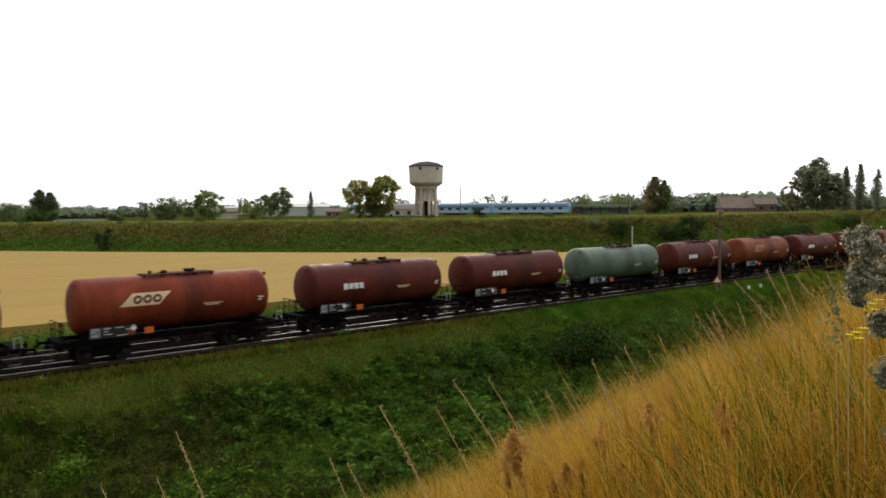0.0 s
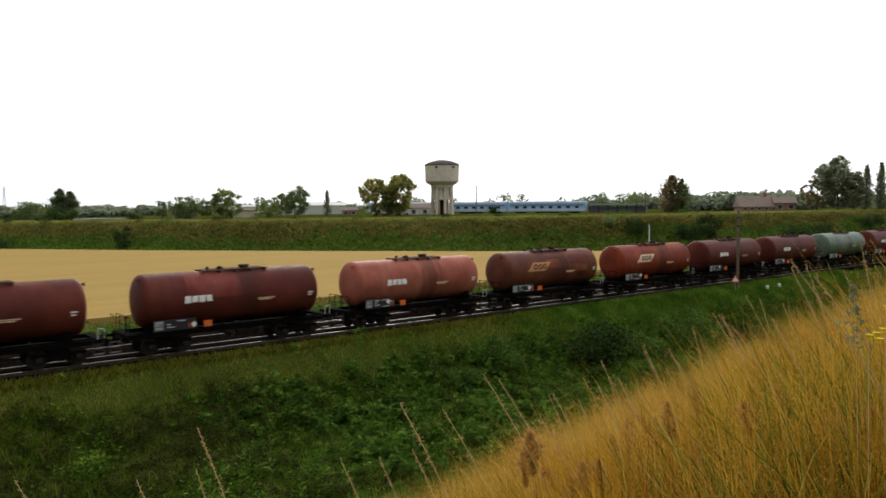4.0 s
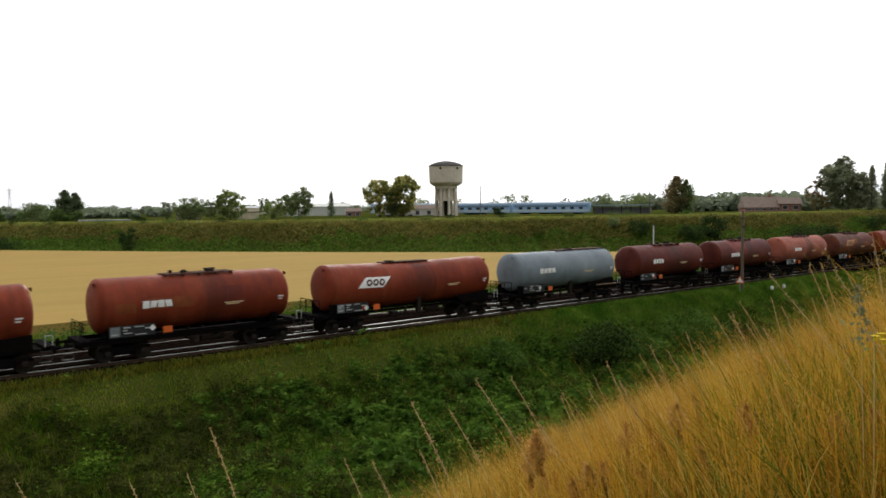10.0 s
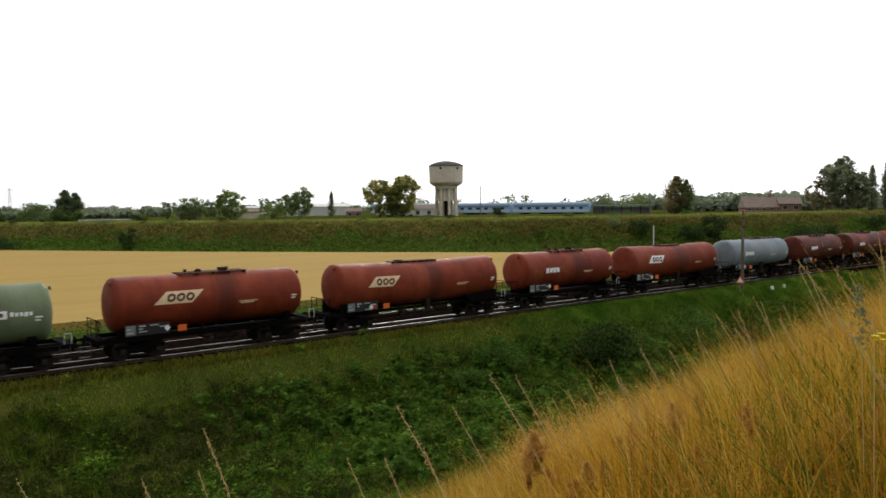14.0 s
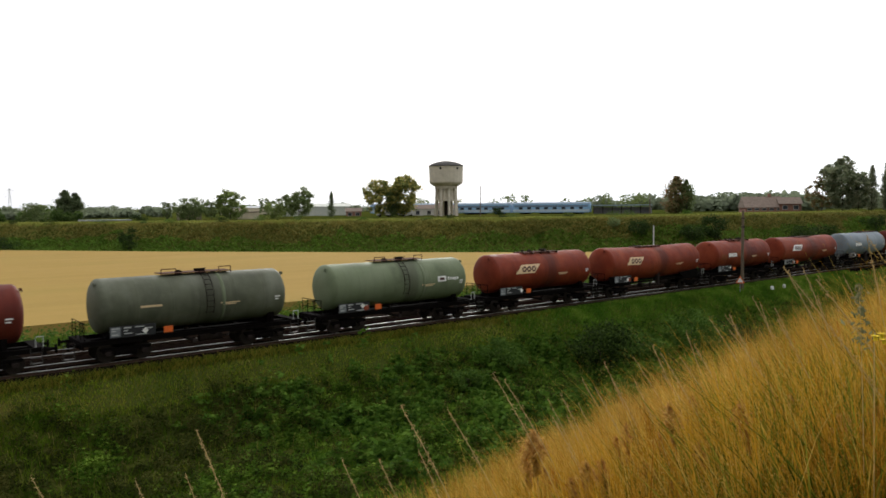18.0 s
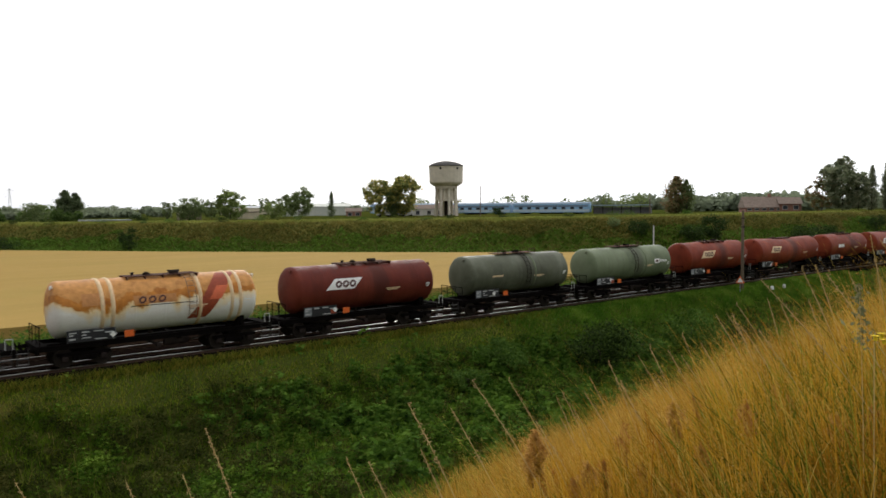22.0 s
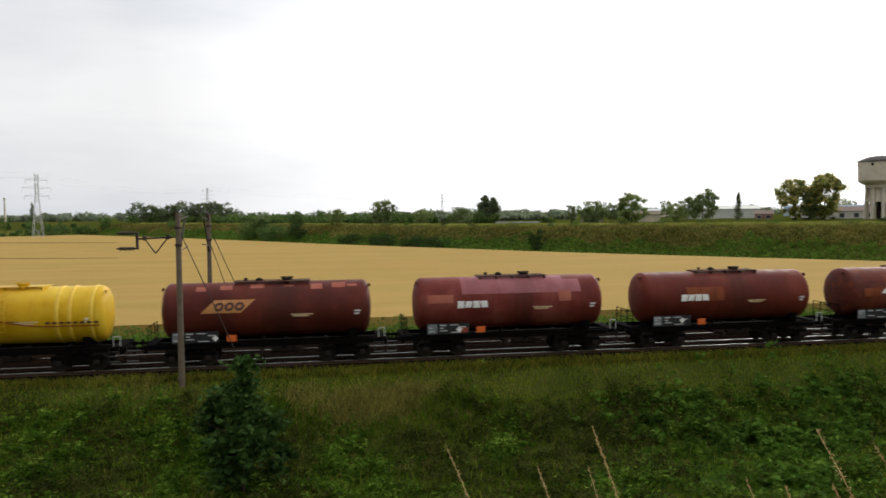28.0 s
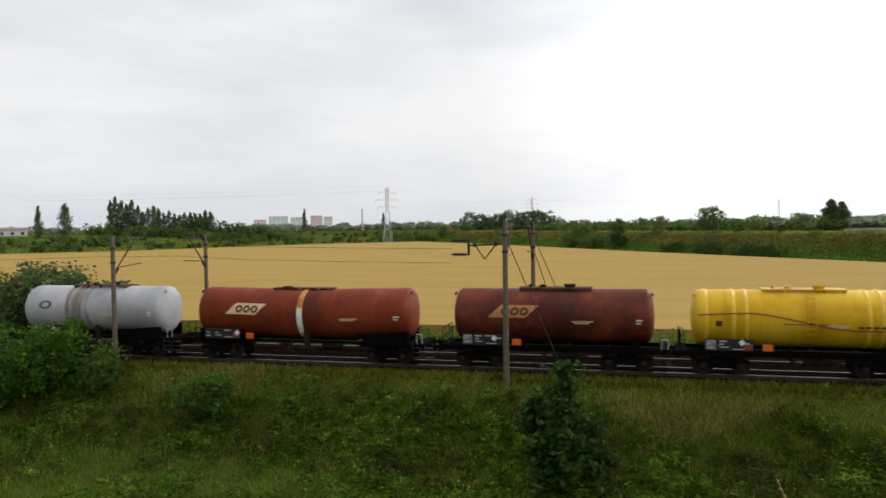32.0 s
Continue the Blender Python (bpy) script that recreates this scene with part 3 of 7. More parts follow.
def build_wagon(mid, length, paint, label, frameless=False, bands=(), post_end=-1, top="walk"):
    """A four-axle tank wagon; its middle stands at mid along the train."""
    a = length / 2
    b = a + 0.68
    w = empty("tank_wagon", pose(mid, YC, 0), label, "tank wagon", "wagons of the oil train")
    WAGONS.append((w, mid))
    P = PAINT[paint]
    SAG[:] = (0.14 if length > 12.5 else 0.0), a

    def shell(m):
        lathe_x(m, tank_profile(a), SEG, 0.0)
        for v in m.verts:
            v.co.z += line_z(v.co.x)
    shared("tank", round(length, 2), shell, P, w, None, "", True)
    for xb, mat in bands:
        bm = bmesh.new()
        lathe_x(bm, ((xb - 0.1, TANK_R), (xb - 0.06, TANK_R + 0.03), (xb, TANK_R + 0.045), (xb + 0.06, TANK_R + 0.03), (xb + 0.1, TANK_R)), SEG, line_z(xb))
        part("tank_band", bm, PAINT[mat] if mat in PAINT else M[mat], w, "", True)
    # underframe
    L2 = round(length, 2)
    if frameless:
        def sill(m, s):
            if s:
                lo, hi = sorted((s * b, s * (a - 3.1)))
                box(m, lo, hi, -1.1, 1.1, 0.98, 1.14, 0.02)
                for y in (-1.15, 1.03):
                    x0, x1 = s * (a - 3.3), s * (a - 0.2)
                    vs = [m.verts.new((px_, y + dy, pz)) for dy in (0, 0.12) for px_, pz in ((x0, 1.62), (x1, 1.85), (x1, 1.14), (s * (a - 2.6), 1.14))]
                    m.faces.new(vs[:4])
                    m.faces.new(vs[4:])
                    for k in range(4):
                        m.faces.new((vs[k], vs[(k + 1) % 4], vs[4 + (k + 1) % 4], vs[4 + k]))
        for s in (-1, 1):
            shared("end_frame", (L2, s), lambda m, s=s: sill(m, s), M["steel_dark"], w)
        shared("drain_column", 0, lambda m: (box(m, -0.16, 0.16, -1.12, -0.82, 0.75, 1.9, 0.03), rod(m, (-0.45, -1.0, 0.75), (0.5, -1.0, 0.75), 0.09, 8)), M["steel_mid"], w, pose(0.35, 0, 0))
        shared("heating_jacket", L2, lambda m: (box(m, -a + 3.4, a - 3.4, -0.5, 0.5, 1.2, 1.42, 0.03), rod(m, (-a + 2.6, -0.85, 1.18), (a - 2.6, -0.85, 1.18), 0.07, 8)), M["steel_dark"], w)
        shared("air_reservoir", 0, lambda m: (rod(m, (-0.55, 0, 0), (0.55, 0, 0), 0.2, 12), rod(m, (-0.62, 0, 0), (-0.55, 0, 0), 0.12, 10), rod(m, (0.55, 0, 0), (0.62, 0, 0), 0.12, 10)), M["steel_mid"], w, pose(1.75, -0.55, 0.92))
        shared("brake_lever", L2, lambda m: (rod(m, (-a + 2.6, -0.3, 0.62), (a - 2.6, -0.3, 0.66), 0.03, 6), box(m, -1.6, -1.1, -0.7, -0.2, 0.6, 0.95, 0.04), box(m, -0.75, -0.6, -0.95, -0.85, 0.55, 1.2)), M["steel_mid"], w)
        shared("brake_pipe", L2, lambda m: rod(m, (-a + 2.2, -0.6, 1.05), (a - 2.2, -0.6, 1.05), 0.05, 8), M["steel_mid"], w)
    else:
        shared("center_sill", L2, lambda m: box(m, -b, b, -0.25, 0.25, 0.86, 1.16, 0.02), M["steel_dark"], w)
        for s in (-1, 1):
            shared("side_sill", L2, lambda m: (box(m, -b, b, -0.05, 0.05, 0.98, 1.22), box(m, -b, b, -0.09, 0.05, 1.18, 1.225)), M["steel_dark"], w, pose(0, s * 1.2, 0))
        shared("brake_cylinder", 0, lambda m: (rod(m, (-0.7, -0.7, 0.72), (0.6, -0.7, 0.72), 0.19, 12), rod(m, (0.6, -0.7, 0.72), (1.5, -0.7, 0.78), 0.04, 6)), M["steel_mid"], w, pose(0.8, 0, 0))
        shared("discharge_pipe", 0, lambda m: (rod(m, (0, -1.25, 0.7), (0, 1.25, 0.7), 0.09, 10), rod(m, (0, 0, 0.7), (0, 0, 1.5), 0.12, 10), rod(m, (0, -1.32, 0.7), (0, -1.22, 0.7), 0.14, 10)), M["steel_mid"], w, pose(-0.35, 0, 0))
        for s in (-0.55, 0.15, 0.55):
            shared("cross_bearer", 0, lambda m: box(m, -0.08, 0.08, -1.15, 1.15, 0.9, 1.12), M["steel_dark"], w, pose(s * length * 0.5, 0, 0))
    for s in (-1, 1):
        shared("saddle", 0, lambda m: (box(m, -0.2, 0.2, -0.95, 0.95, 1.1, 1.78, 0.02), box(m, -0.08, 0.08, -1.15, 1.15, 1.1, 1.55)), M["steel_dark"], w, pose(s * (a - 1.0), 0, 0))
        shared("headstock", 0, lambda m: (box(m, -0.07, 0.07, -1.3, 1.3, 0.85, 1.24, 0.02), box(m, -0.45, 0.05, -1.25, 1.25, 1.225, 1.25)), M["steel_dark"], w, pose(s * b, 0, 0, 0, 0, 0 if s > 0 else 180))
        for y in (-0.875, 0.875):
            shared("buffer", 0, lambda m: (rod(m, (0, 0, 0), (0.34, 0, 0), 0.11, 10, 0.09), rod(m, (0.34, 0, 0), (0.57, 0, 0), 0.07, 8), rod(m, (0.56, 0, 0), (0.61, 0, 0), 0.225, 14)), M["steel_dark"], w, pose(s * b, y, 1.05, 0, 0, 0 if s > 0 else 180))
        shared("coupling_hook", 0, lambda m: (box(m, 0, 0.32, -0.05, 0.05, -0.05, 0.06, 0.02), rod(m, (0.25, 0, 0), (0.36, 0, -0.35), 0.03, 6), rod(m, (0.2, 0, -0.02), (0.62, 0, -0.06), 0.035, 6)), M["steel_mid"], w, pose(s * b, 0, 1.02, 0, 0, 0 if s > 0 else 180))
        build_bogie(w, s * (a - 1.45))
        # step under the headstock corner
        shared("corner_step", 0, lambda m: (box(m, -0.5, 0.0, -0.03, 0.24, 0.45, 0.485), box(m, -0.5, 0.0, -0.03, 0.24, 0.72, 0.755), box(m, -0.5, 0.0, -0.03, 0.24, 0.98, 1.015), box(m, -0.51, -0.48, -0.03, 0.0, 0.45, 1.2), box(m, -0.02, 0.01, -0.03, 0.0, 0.45, 1.2)), M["step_plate"], w, pose(s * (b - (0.1 if s > 0 else -0.38)), -1.28, 0))
    # handbrake platform rail at one end
    s = post_end
    for y in (-1.15, -0.4, 0.5, 1.15):
        shared("platform_post", 0, lambda m: rod(m, (0, 0, 1.24), (0, 0, 2.15), 0.025, 6), M["steel_dark"], w, pose(s * (b - 0.12), y, 0))
    shared("platform_rail", 0, lambda m: (rod(m, (0, -1.15, 2.15), (0, 1.15, 2.15), 0.025, 6), rod(m, (0, -1.15, 1.7), (0, 1.15, 1.7), 0.02, 6)), M["steel_dark"], w, pose(s * (b - 0.12), 0, 0))
    shared("brake_wheel", 0, lambda m: (rod(m, (0, 0, 1.24), (0, 0, 2.0), 0.03, 6), rod(m, (0, -0.2, 2.0), (0, 0.2, 2.0), 0.04, 10)), M["steel_mid"], w, pose(s * (b - 0.35), 0.15, 0))
    shared("loop_handrail", 0, lambda m: (rod(m, (-0.16, 0, 1.2), (-0.16, 0, 1.75), 0.02, 6), rod(m, (0.16, 0, 1.2), (0.16, 0, 1.75), 0.02, 6), rod(m, (-0.16, 0, 1.75), (0.16, 0, 1.75), 0.02, 6)), M["dull_mark"], w, pose(-s * (b - 0.2), -1.22, 0), "pale bent-tube handrail")
    for s in (-1, 1):
        shared("lifting_lug", 0, lambda m: (box(m, -0.02, 0.1, -0.06, 0.06, -0.16, -0.03, 0.01), box(m, 0.06, 0.1, -0.1, 0.1, -0.22, -0.1, 0.01)), P, w, pose(s * (a - 0.16), -0.55, TANK_Z + 1.28, 0, 0, 0 if s > 0 else 180))
    # fittings on top
    zt = TANK_Z + TANK_R - SAG[0] * 0.85
    half_walk, walk_x = (1.9, -0.2) if SAG[0] else (2.95, 2.4)
    tg, ts = (M["grating"], M["steel_mid"]) if paint != "yellow" else (P, P)
    if top == "walk":
        half = 1.95

        def deck(m):
            for k in range(4):
                box(m, -half, half, -0.6 + 0.32 * k, -0.36 + 0.32 * k, zt + 0.035, zt + 0.06)
            for k in range(5):
                x = -half + 0.1 + k * (half - 0.1) / 2
                box(m, x - 0.03, x + 0.03, -0.6, 0.6, zt - 0.2, zt + 0.035)
        shared("walkway", 0, deck, tg, w, pose(0.2, 0, 0), "sooty top walkway")
        shared("manhole", 0, lambda m: (rod(m, (0, 0, zt - 0.05), (0, 0, zt + 0.15), 0.26, 16), rod(m, (0, 0, zt + 0.15), (0, 0, zt + 0.2), 0.31, 16), rod(m, (-0.33, 0, zt + 0.22), (0.33, 0, zt + 0.22), 0.03, 6)), ts, w, pose(0.95, 0, 0))
        shared("valve_cover", 0, lambda m: (rod(m, (0, 0, zt - 0.05), (0, 0, zt + 0.15), 0.2, 12), rod(m, (0, 0, zt + 0.15), (0, 0, zt + 0.21), 0.12, 10)), ts, w, pose(-0.5, 0, 0))
        shared("vent", 0, lambda m: (rod(m, (0, 0, zt - 0.05), (0, 0, zt + 0.17), 0.08, 8), rod(m, (0, 0, zt + 0.17), (0, 0, zt + 0.21), 0.12, 8)), ts, w, pose(-1.2, 0.1, 0))
    elif top == "long":
        shared("walkway", half_walk, lambda m: (box(m, -half_walk, half_walk, -0.35, 0.45, zt + 0.045, zt + 0.075), *[box(m, (-1 + k / 3) * (half_walk - 0.1) - 0.03, (-1 + k / 3) * (half_walk - 0.1) + 0.03, -0.35, 0.45, zt - 0.1, zt + 0.05) for k in range(7)]), M["grating"], w, pose(walk_x, 0, 0), "long sooty top walkway")
        shared("manhole", half_walk, lambda m: (rod(m, (0, 0, zt - 0.05), (0, 0, zt + 0.11), 0.28, 16), rod(m, (0, 0, zt + 0.11), (0, 0, zt + 0.14), 0.33, 16)), M["steel_mid"], w, pose(walk_x - 1.1, 0.1, 0))
    elif top == "rails":
        shared("walkway", 2, lambda m: (box(m, -2.0, 1.9, -0.5, 0.6, zt + 0.06, zt + 0.1), *[rod(m, (x, -0.5, zt), (x, -0.5, zt + 0.32), 0.025, 6) for x in (-2.0, -1.2, 0.4, 1.2, 1.9)], rod(m, (-2.0, -0.5, zt + 0.32), (-1.2, -0.5, zt + 0.32), 0.025, 6), rod(m, (1.2, -0.5, zt + 0.32), (1.9, -0.5, zt + 0.32), 0.025, 6)), M["grating"], w, pose(0.2, 0, 0), "railed top walkway")
        shared("manhole", 0, lambda m: (rod(m, (0, 0, zt - 0.05), (0, 0, zt + 0.15), 0.26, 16), rod(m, (0, 0, zt + 0.15), (0, 0, zt + 0.2), 0.31, 16), rod(m, (-0.33, 0, zt + 0.22), (0.33, 0, zt + 0.22), 0.03, 6)), M["steel_dark"], w, pose(0.5, 0, 0))
        shared("valve_cover", 0, lambda m: (rod(m, (0, 0, zt - 0.05), (0, 0, zt + 0.15), 0.2, 12), rod(m, (0, 0, zt + 0.15), (0, 0, zt + 0.21), 0.12, 10)), M["steel_dark"], w, pose(-0.7, 0, 0))
    # plates on the near side
    def panel(m):
        box(m, -1.15, 1.15, -0.03, 0.0, 1.27, 1.86, 0.01)
    pn = shared("data_panel", 0, panel, M["black_panel"], w, pose(-a + 1.75, -1.24, 0, 0, 0, 0), "black data panel with faded white marks")
    rng = random.Random(int(mid * 10) % 97)
    gp = "grey_plate" if rng.random() < 0.6 else "black_panel"
    shared("plate", 0, lambda m: box(m, -1.1, -0.62, -0.042, -0.032, 1.33, 1.82), M[gp], pn)
    for k, (x0, z0, wd, hg) in enumerate(((-1.05, 1.72, 0.36, 0.05), (-1.05, 1.6, 0.2, 0.06), (-1.05, 1.4, 0.3, 0.07), (-0.45, 1.72, 0.35, 0.07), (-0.45, 1.58, 0.2, 0.06), (-0.45, 1.44, 0.42, 0.05), (0.1, 1.74, 0.45, 0.05), (0.62, 1.62, 0.35, 0.06), (0.15, 1.34, 0.55, 0.05))):
        if rng.random() < 0.85:
            shared("data_mark", k, lambda m, x0=x0, z0=z0, wd=wd, hg=hg: box(m, x0, x0 + wd, -0.05, -0.043, z0, z0 + hg), M["dull_mark"], pn)
    if rng.random() < 0.6:
        shared("red_plate", 0, lambda m: box(m, 0.7, 1.08, -0.046, -0.031, 1.35, 1.62), M["red_stripe"], pn)
    shared("hazard_plate", 0, lambda m: (box(m, -0.24, 0.24, -0.03, 0.0, 1.3, 1.64, 0.008), box(m, -0.235, 0.235, -0.034, -0.031, 1.46, 1.475)), M["orange_plate"], w, pose(-a + 3.55, -1.26, 0), "orange hazard plate")
    bm = bmesh.new()
    vs = [bm.verts.new((dx, -0.012, dz)) for dx, dz in ((0, -0.17), (0.17, 0), (0, 0.17), (-0.17, 0))]
    f = bm.faces.new(vs)
    r = bmesh.ops.extrude_face_region(bm, geom=[f])
    for v in r["geom"]:
        if isinstance(v, bmesh.types.BMVert):
            v.co.y += 0.01
    dm = part("diamond_label", bm, M["white_paint"], w, "white diamond label")
    dm.matrix_local = pose(-a + (2.35 if rng.random() < 0.5 else 2.75), -1.31, 1.45 + 0.25 * rng.random())
    bm = bmesh.new()
    decal(bm, a - 0.95, a - 0.62, -5, -2)
    decal(bm, a - 0.95, a - 0.7, -11, -8)
    part("stencil", bm, M["white_paint"], w)
    bm = bmesh.new()
    decal(bm, a - 4.2, a - 3.1, -9, -6.5)
    decal(bm, a - 4.1, a - 3.3, -12.5, -10)
    part("stencil", bm, M["cream_paint"], w)
    return w


WAGONS = []


def ladder(w, x, mat):
    """A ladder that follows the tank's near side up to the walkway."""
    for s in (-0.2, 0.2):
        pts = []
        for k in range(13):
            a = radians(-28 + 100 * k / 12)
            pts.append(Vector((x + s, -(TANK_R + 0.1) * math.cos(a), TANK_Z + (TANK_R + 0.1) * math.sin(a))))
        part("ladder_rail", tube(pts, 0.022, 5), mat, w)
    for k in range(9):
        a = radians(-25 + 95 * k / 8)
        q = (-(TANK_R + 0.1) * math.cos(a), TANK_Z + (TANK_R + 0.1) * math.sin(a))
        bm = bmesh.new()
        rod(bm, (x - 0.2, *q), (x + 0.2, *q), 0.018, 5)
        part("ladder_rung", bm, mat, w)


def patch(w, x0, x1, a0, a1, mat, lift=0.005, shear=0.0):
    bm = bmesh.new()
    decal(bm, x0, x1, a0, a1, lift, shear)
    part("repaint_patch", bm, PAINT[mat] if mat in PAINT else M[mat], w)


def build_train():
    def std(l, r, paint, label, mark=None, mat="white_paint", sc=1.0, **k):
        w = build_wagon((l + r) / 2, r - l + 0.3, paint, label, **k)
        a = (r - l) / 2 + 0.15
        if mark:
            logo_block(w, -a + (2.4 if mark == "slant" else 2.25), mark, sc, mat)
        return w
    std(117.2, 127.6, "brown", "oxide-brown tank wagon streaked with soot")
    std(103.9, 114.3, "brown", "oxide-brown tank wagon streaked with soot", "blocks")
    std(90.6, 101.0, "dark", "dark maroon tank wagon with near-black underframe", "blocks")
    w = std(77.3, 87.7, "rusty", "rust-orange tank wagon with faded mark", "slant", "orange_paint")
    w = std(64.0, 74.4, "dark", "maroon tank wagon with an ochre band", "blocks", bands=((1.6, "orange_paint"),))
    std(50.49, 61.1, "green", "pale green tank wagon with dusty top", None)
    std(37.13, 47.5, "dark", "dark maroon tank wagon with white block mark", "blocks")
    w = std(24.03, 34.4, "dark", "dark maroon tank wagon with a red repainted panel", "blocks")
    patch(w, -2.7, -0.9, -5, 22, "brown")
    std(10.66, 21.06, "red", "rust-red tank wagon with slanted white mark", "slant", "cream_paint", 1.15)
    w = std(-3.05, 7.31, "sooty", "sooty brown tank wagon with rusty repainted squares and orange mark", "slant", "orange_paint", 1.15)
    for x0, x1, a0, a1, tone in ((-4.35, -3.2, -34, -8, "rusty"), (-3.1, -2.75, -16, 4, "rusty"), (-1.1, 0.6, 4, 34, "rusty"), (1.6, 3.9, 14, 46, "dark"), (2.3, 3.75, -10, 11, "rusty"), (2.5, 3.4, -26, -12, "dark")):
        patch(w, x0, x1, a0, a1, tone)
    std(-16.21, -6.03, "pink", "sun-faded pink tank wagon with white block mark", "blocks")
    w = std(-29.49, -19.16, "dark", "dark maroon tank wagon with a faded pink panel", "blocks")
    patch(w, -2.9, 0.2, 2, 86, "purple")
    w = std(-42.54, -32.24, "dark", "dark maroon tank wagon with a red panel", "blocks")
    patch(w, -2.6, -0.9, -5, 22, "brown")
    w = std(-57.1, -45.75, "grey", "blue-grey tank wagon with long walkway and timber platform", "blocks", sc=1.15, frameless=True, top="long")
    bm = bmesh.new()
    box(bm, 3.4, 5.9, -1.25, -0.2, 1.3, 1.36)
    part("timber_platform", bm, M["timber"], w, "weathered timber end platform")
    for y in (-0.3, 0.1):
        rail = [Vector((5.35, y, 4.3)), Vector((5.75, y, 4.28)), Vector((6.0, y, 4.05)), Vector((6.08, y, 3.6)), Vector((6.1, y, 1.3))]
        part("ladder_rail", tube(rail, 0.022, 5), M["steel_mid"], w)
    for k in range(8):
        bm = bmesh.new()
        rod(bm, (6.09, -0.3, 1.6 + 0.3 * k), (6.09, 0.1, 1.6 + 0.3 * k), 0.018, 5)
        part("ladder_rung", bm, M["steel_mid"], w)
    std(-73.41, -60.12, "red", "long rust-red frameless tank wagon with slanted white mark", "slant", sc=1.1, frameless=True, top="long")
    w = std(-86.72, -76.17, "red", "rust-brown tank wagon with repainted panels and white block mark", "blocks")
    patch(w, -2.95, -0.5, -9, 14, "rusty")
    patch(w, -4.5, -3.5, -14, 6, "rusty")
    patch(w, 1.1, 2.3, -20, 30, "brown")
    std(-102.92, -89.63, "red", "long rust-red frameless tank wagon with cream mark", "slant", "cream_paint", 1.1, frameless=True, top="long")
    std(-116.23, -105.6, "red", "rust-brown tank wagon with cream slanted mark", "slant", "cream_paint", 1.15)
    w = std(-129.99, -119.07, "sage", "pale sage-green tank wagon with a raised band", None, bands=((1.6, "sage"),), top="rails")
    ladder(w, 0.1, M["steel_mid"])
    patch(w, 2.75, 3.5, -3, 12, "white_paint", 0.008)
    patch(w, 2.92, 3.33, 1, 8, "logo_dark", 0.012)
    for k in range(5):
        patch(w, 3.62 + 0.2 * k, 3.77 + 0.2 * k, 0.5 - (1.5 if k == 3 else 0), 7.5 + (1.5 if k == 0 else 0), "white_paint", 0.008)
    w = std(-143.4, -133.09, "olive", "grey-green tank wagon with railed walkway", None, top="rails", bands=((1.3, "sage"),))
    patch(w, -3.2, -2.1, -4, 0.5, "cream_paint", 0.008)
    ladder(w, 0.5, M["steel_mid"])
    std(-157.15, -146.75, "brown", "oxide-brown tank wagon with white slanted mark", "slant", sc=1.15)
    w = std(-170.14, -159.69, "white", "white tank wagon heavily stained with orange rust", None, bands=((-2.6, "cream_paint"), (-3.1, "cream_paint"), (1.9, "cream_paint"), (3.7, "cream_paint"), (4.2, "cream_paint")))
    patch(w, -1.6, 0.6, 4, 22, "orange_paint", 0.006)
    for k in range(3):
        bm = bmesh.new()
        ring_mark(bm, -1.15 + 0.5 * k, 12.5, 0.2, 7.5, 0.1, 0.011)
        part("logo_ring", bm, M["logo_dark"], w)
    patch(w, -1.75, 1.5, 0, 1.6, "steel_mid", 0.012)
    # sash of dull red paint that climbs across the ribs, brighter on its middle
    patch(w, 2.2, 3.25, -40, 78, "red_stripe", 0.007, 2.0)
    patch(w, 2.62, 3.3, 2, 32, "orange_red", 0.012, 0.5)
    patch(w, -4.05, -3.2, 8, 34, "orange_paint", 0.007)
    ladder(w, 1.45, M["timber"])
    w = std(-183.17, -172.78, "patchy", "brown tank wagon with many repainted patches", "slant", sc=1.15)
    patch(w, -4.4, -3.2, -8, 12, "rusty")
    for x0, x1, a0, a1, tone in ((-2.95, -2.3, 30, 62, "rusty"), (-0.95, 3.95, 20, 74, "dark"), (-0.7, 0.75, -24, 18, "rusty"), (2.9, 3.85, -28, 14, "rusty"), (-4.3, -3.0, 22, 50, "dark"), (1.3, 2.4, -32, -6, "brown")):
        patch(w, x0, x1, a0, a1, tone)
    w = std(-196.09, -185.83, "brown", "oxide-brown tank wagon with white block mark", "blocks", sc=1.1)
    patch(w, -2.7, -0.4, -6, 26, "rusty")
    w = std(-208.99, -198.64, "purple", "purple-brown tank wagon with lilac top", "blocks", sc=1.1)
    patch(w, -4.7, -3.3, 6, 24, "pink")
    patch(w, -2.8, 3.0, 24, 82, "lilac")
    patch(w, 3.0, 3.9, 24, 60, "lilac")
    patch(w, 2.6, 3.3, 4, 28, "pink")
    w = std(-222.1, -211.61, "dark", "dark maroon tank wagon with flaking top and orange mark", "slant", "orange_paint", 1.15)
    for k, x in enumerate((-3.6, -2.4, -0.9, 0.8, 2.2, 3.3, 4.1)):
        patch(w, x, x + 0.5 + 0.1 * (k % 3), 48 + 3 * (k % 4), 62 + 4 * (k % 3), "pink")
    # yellow wagon with ribs and a wavy stripe
    w = std(-234.94, -224.92, "yellow", "yellow ribbed tank wagon with a wavy red stripe", None, bands=((-4.5, "yellow_rib"), (-3.2, "yellow_rib"), (-2.6, "yellow_rib"), (2.9, "yellow_rib"), (3.5, "yellow_rib"), (4.5, "yellow_rib")))
    bm = bmesh.new()
    prev = None
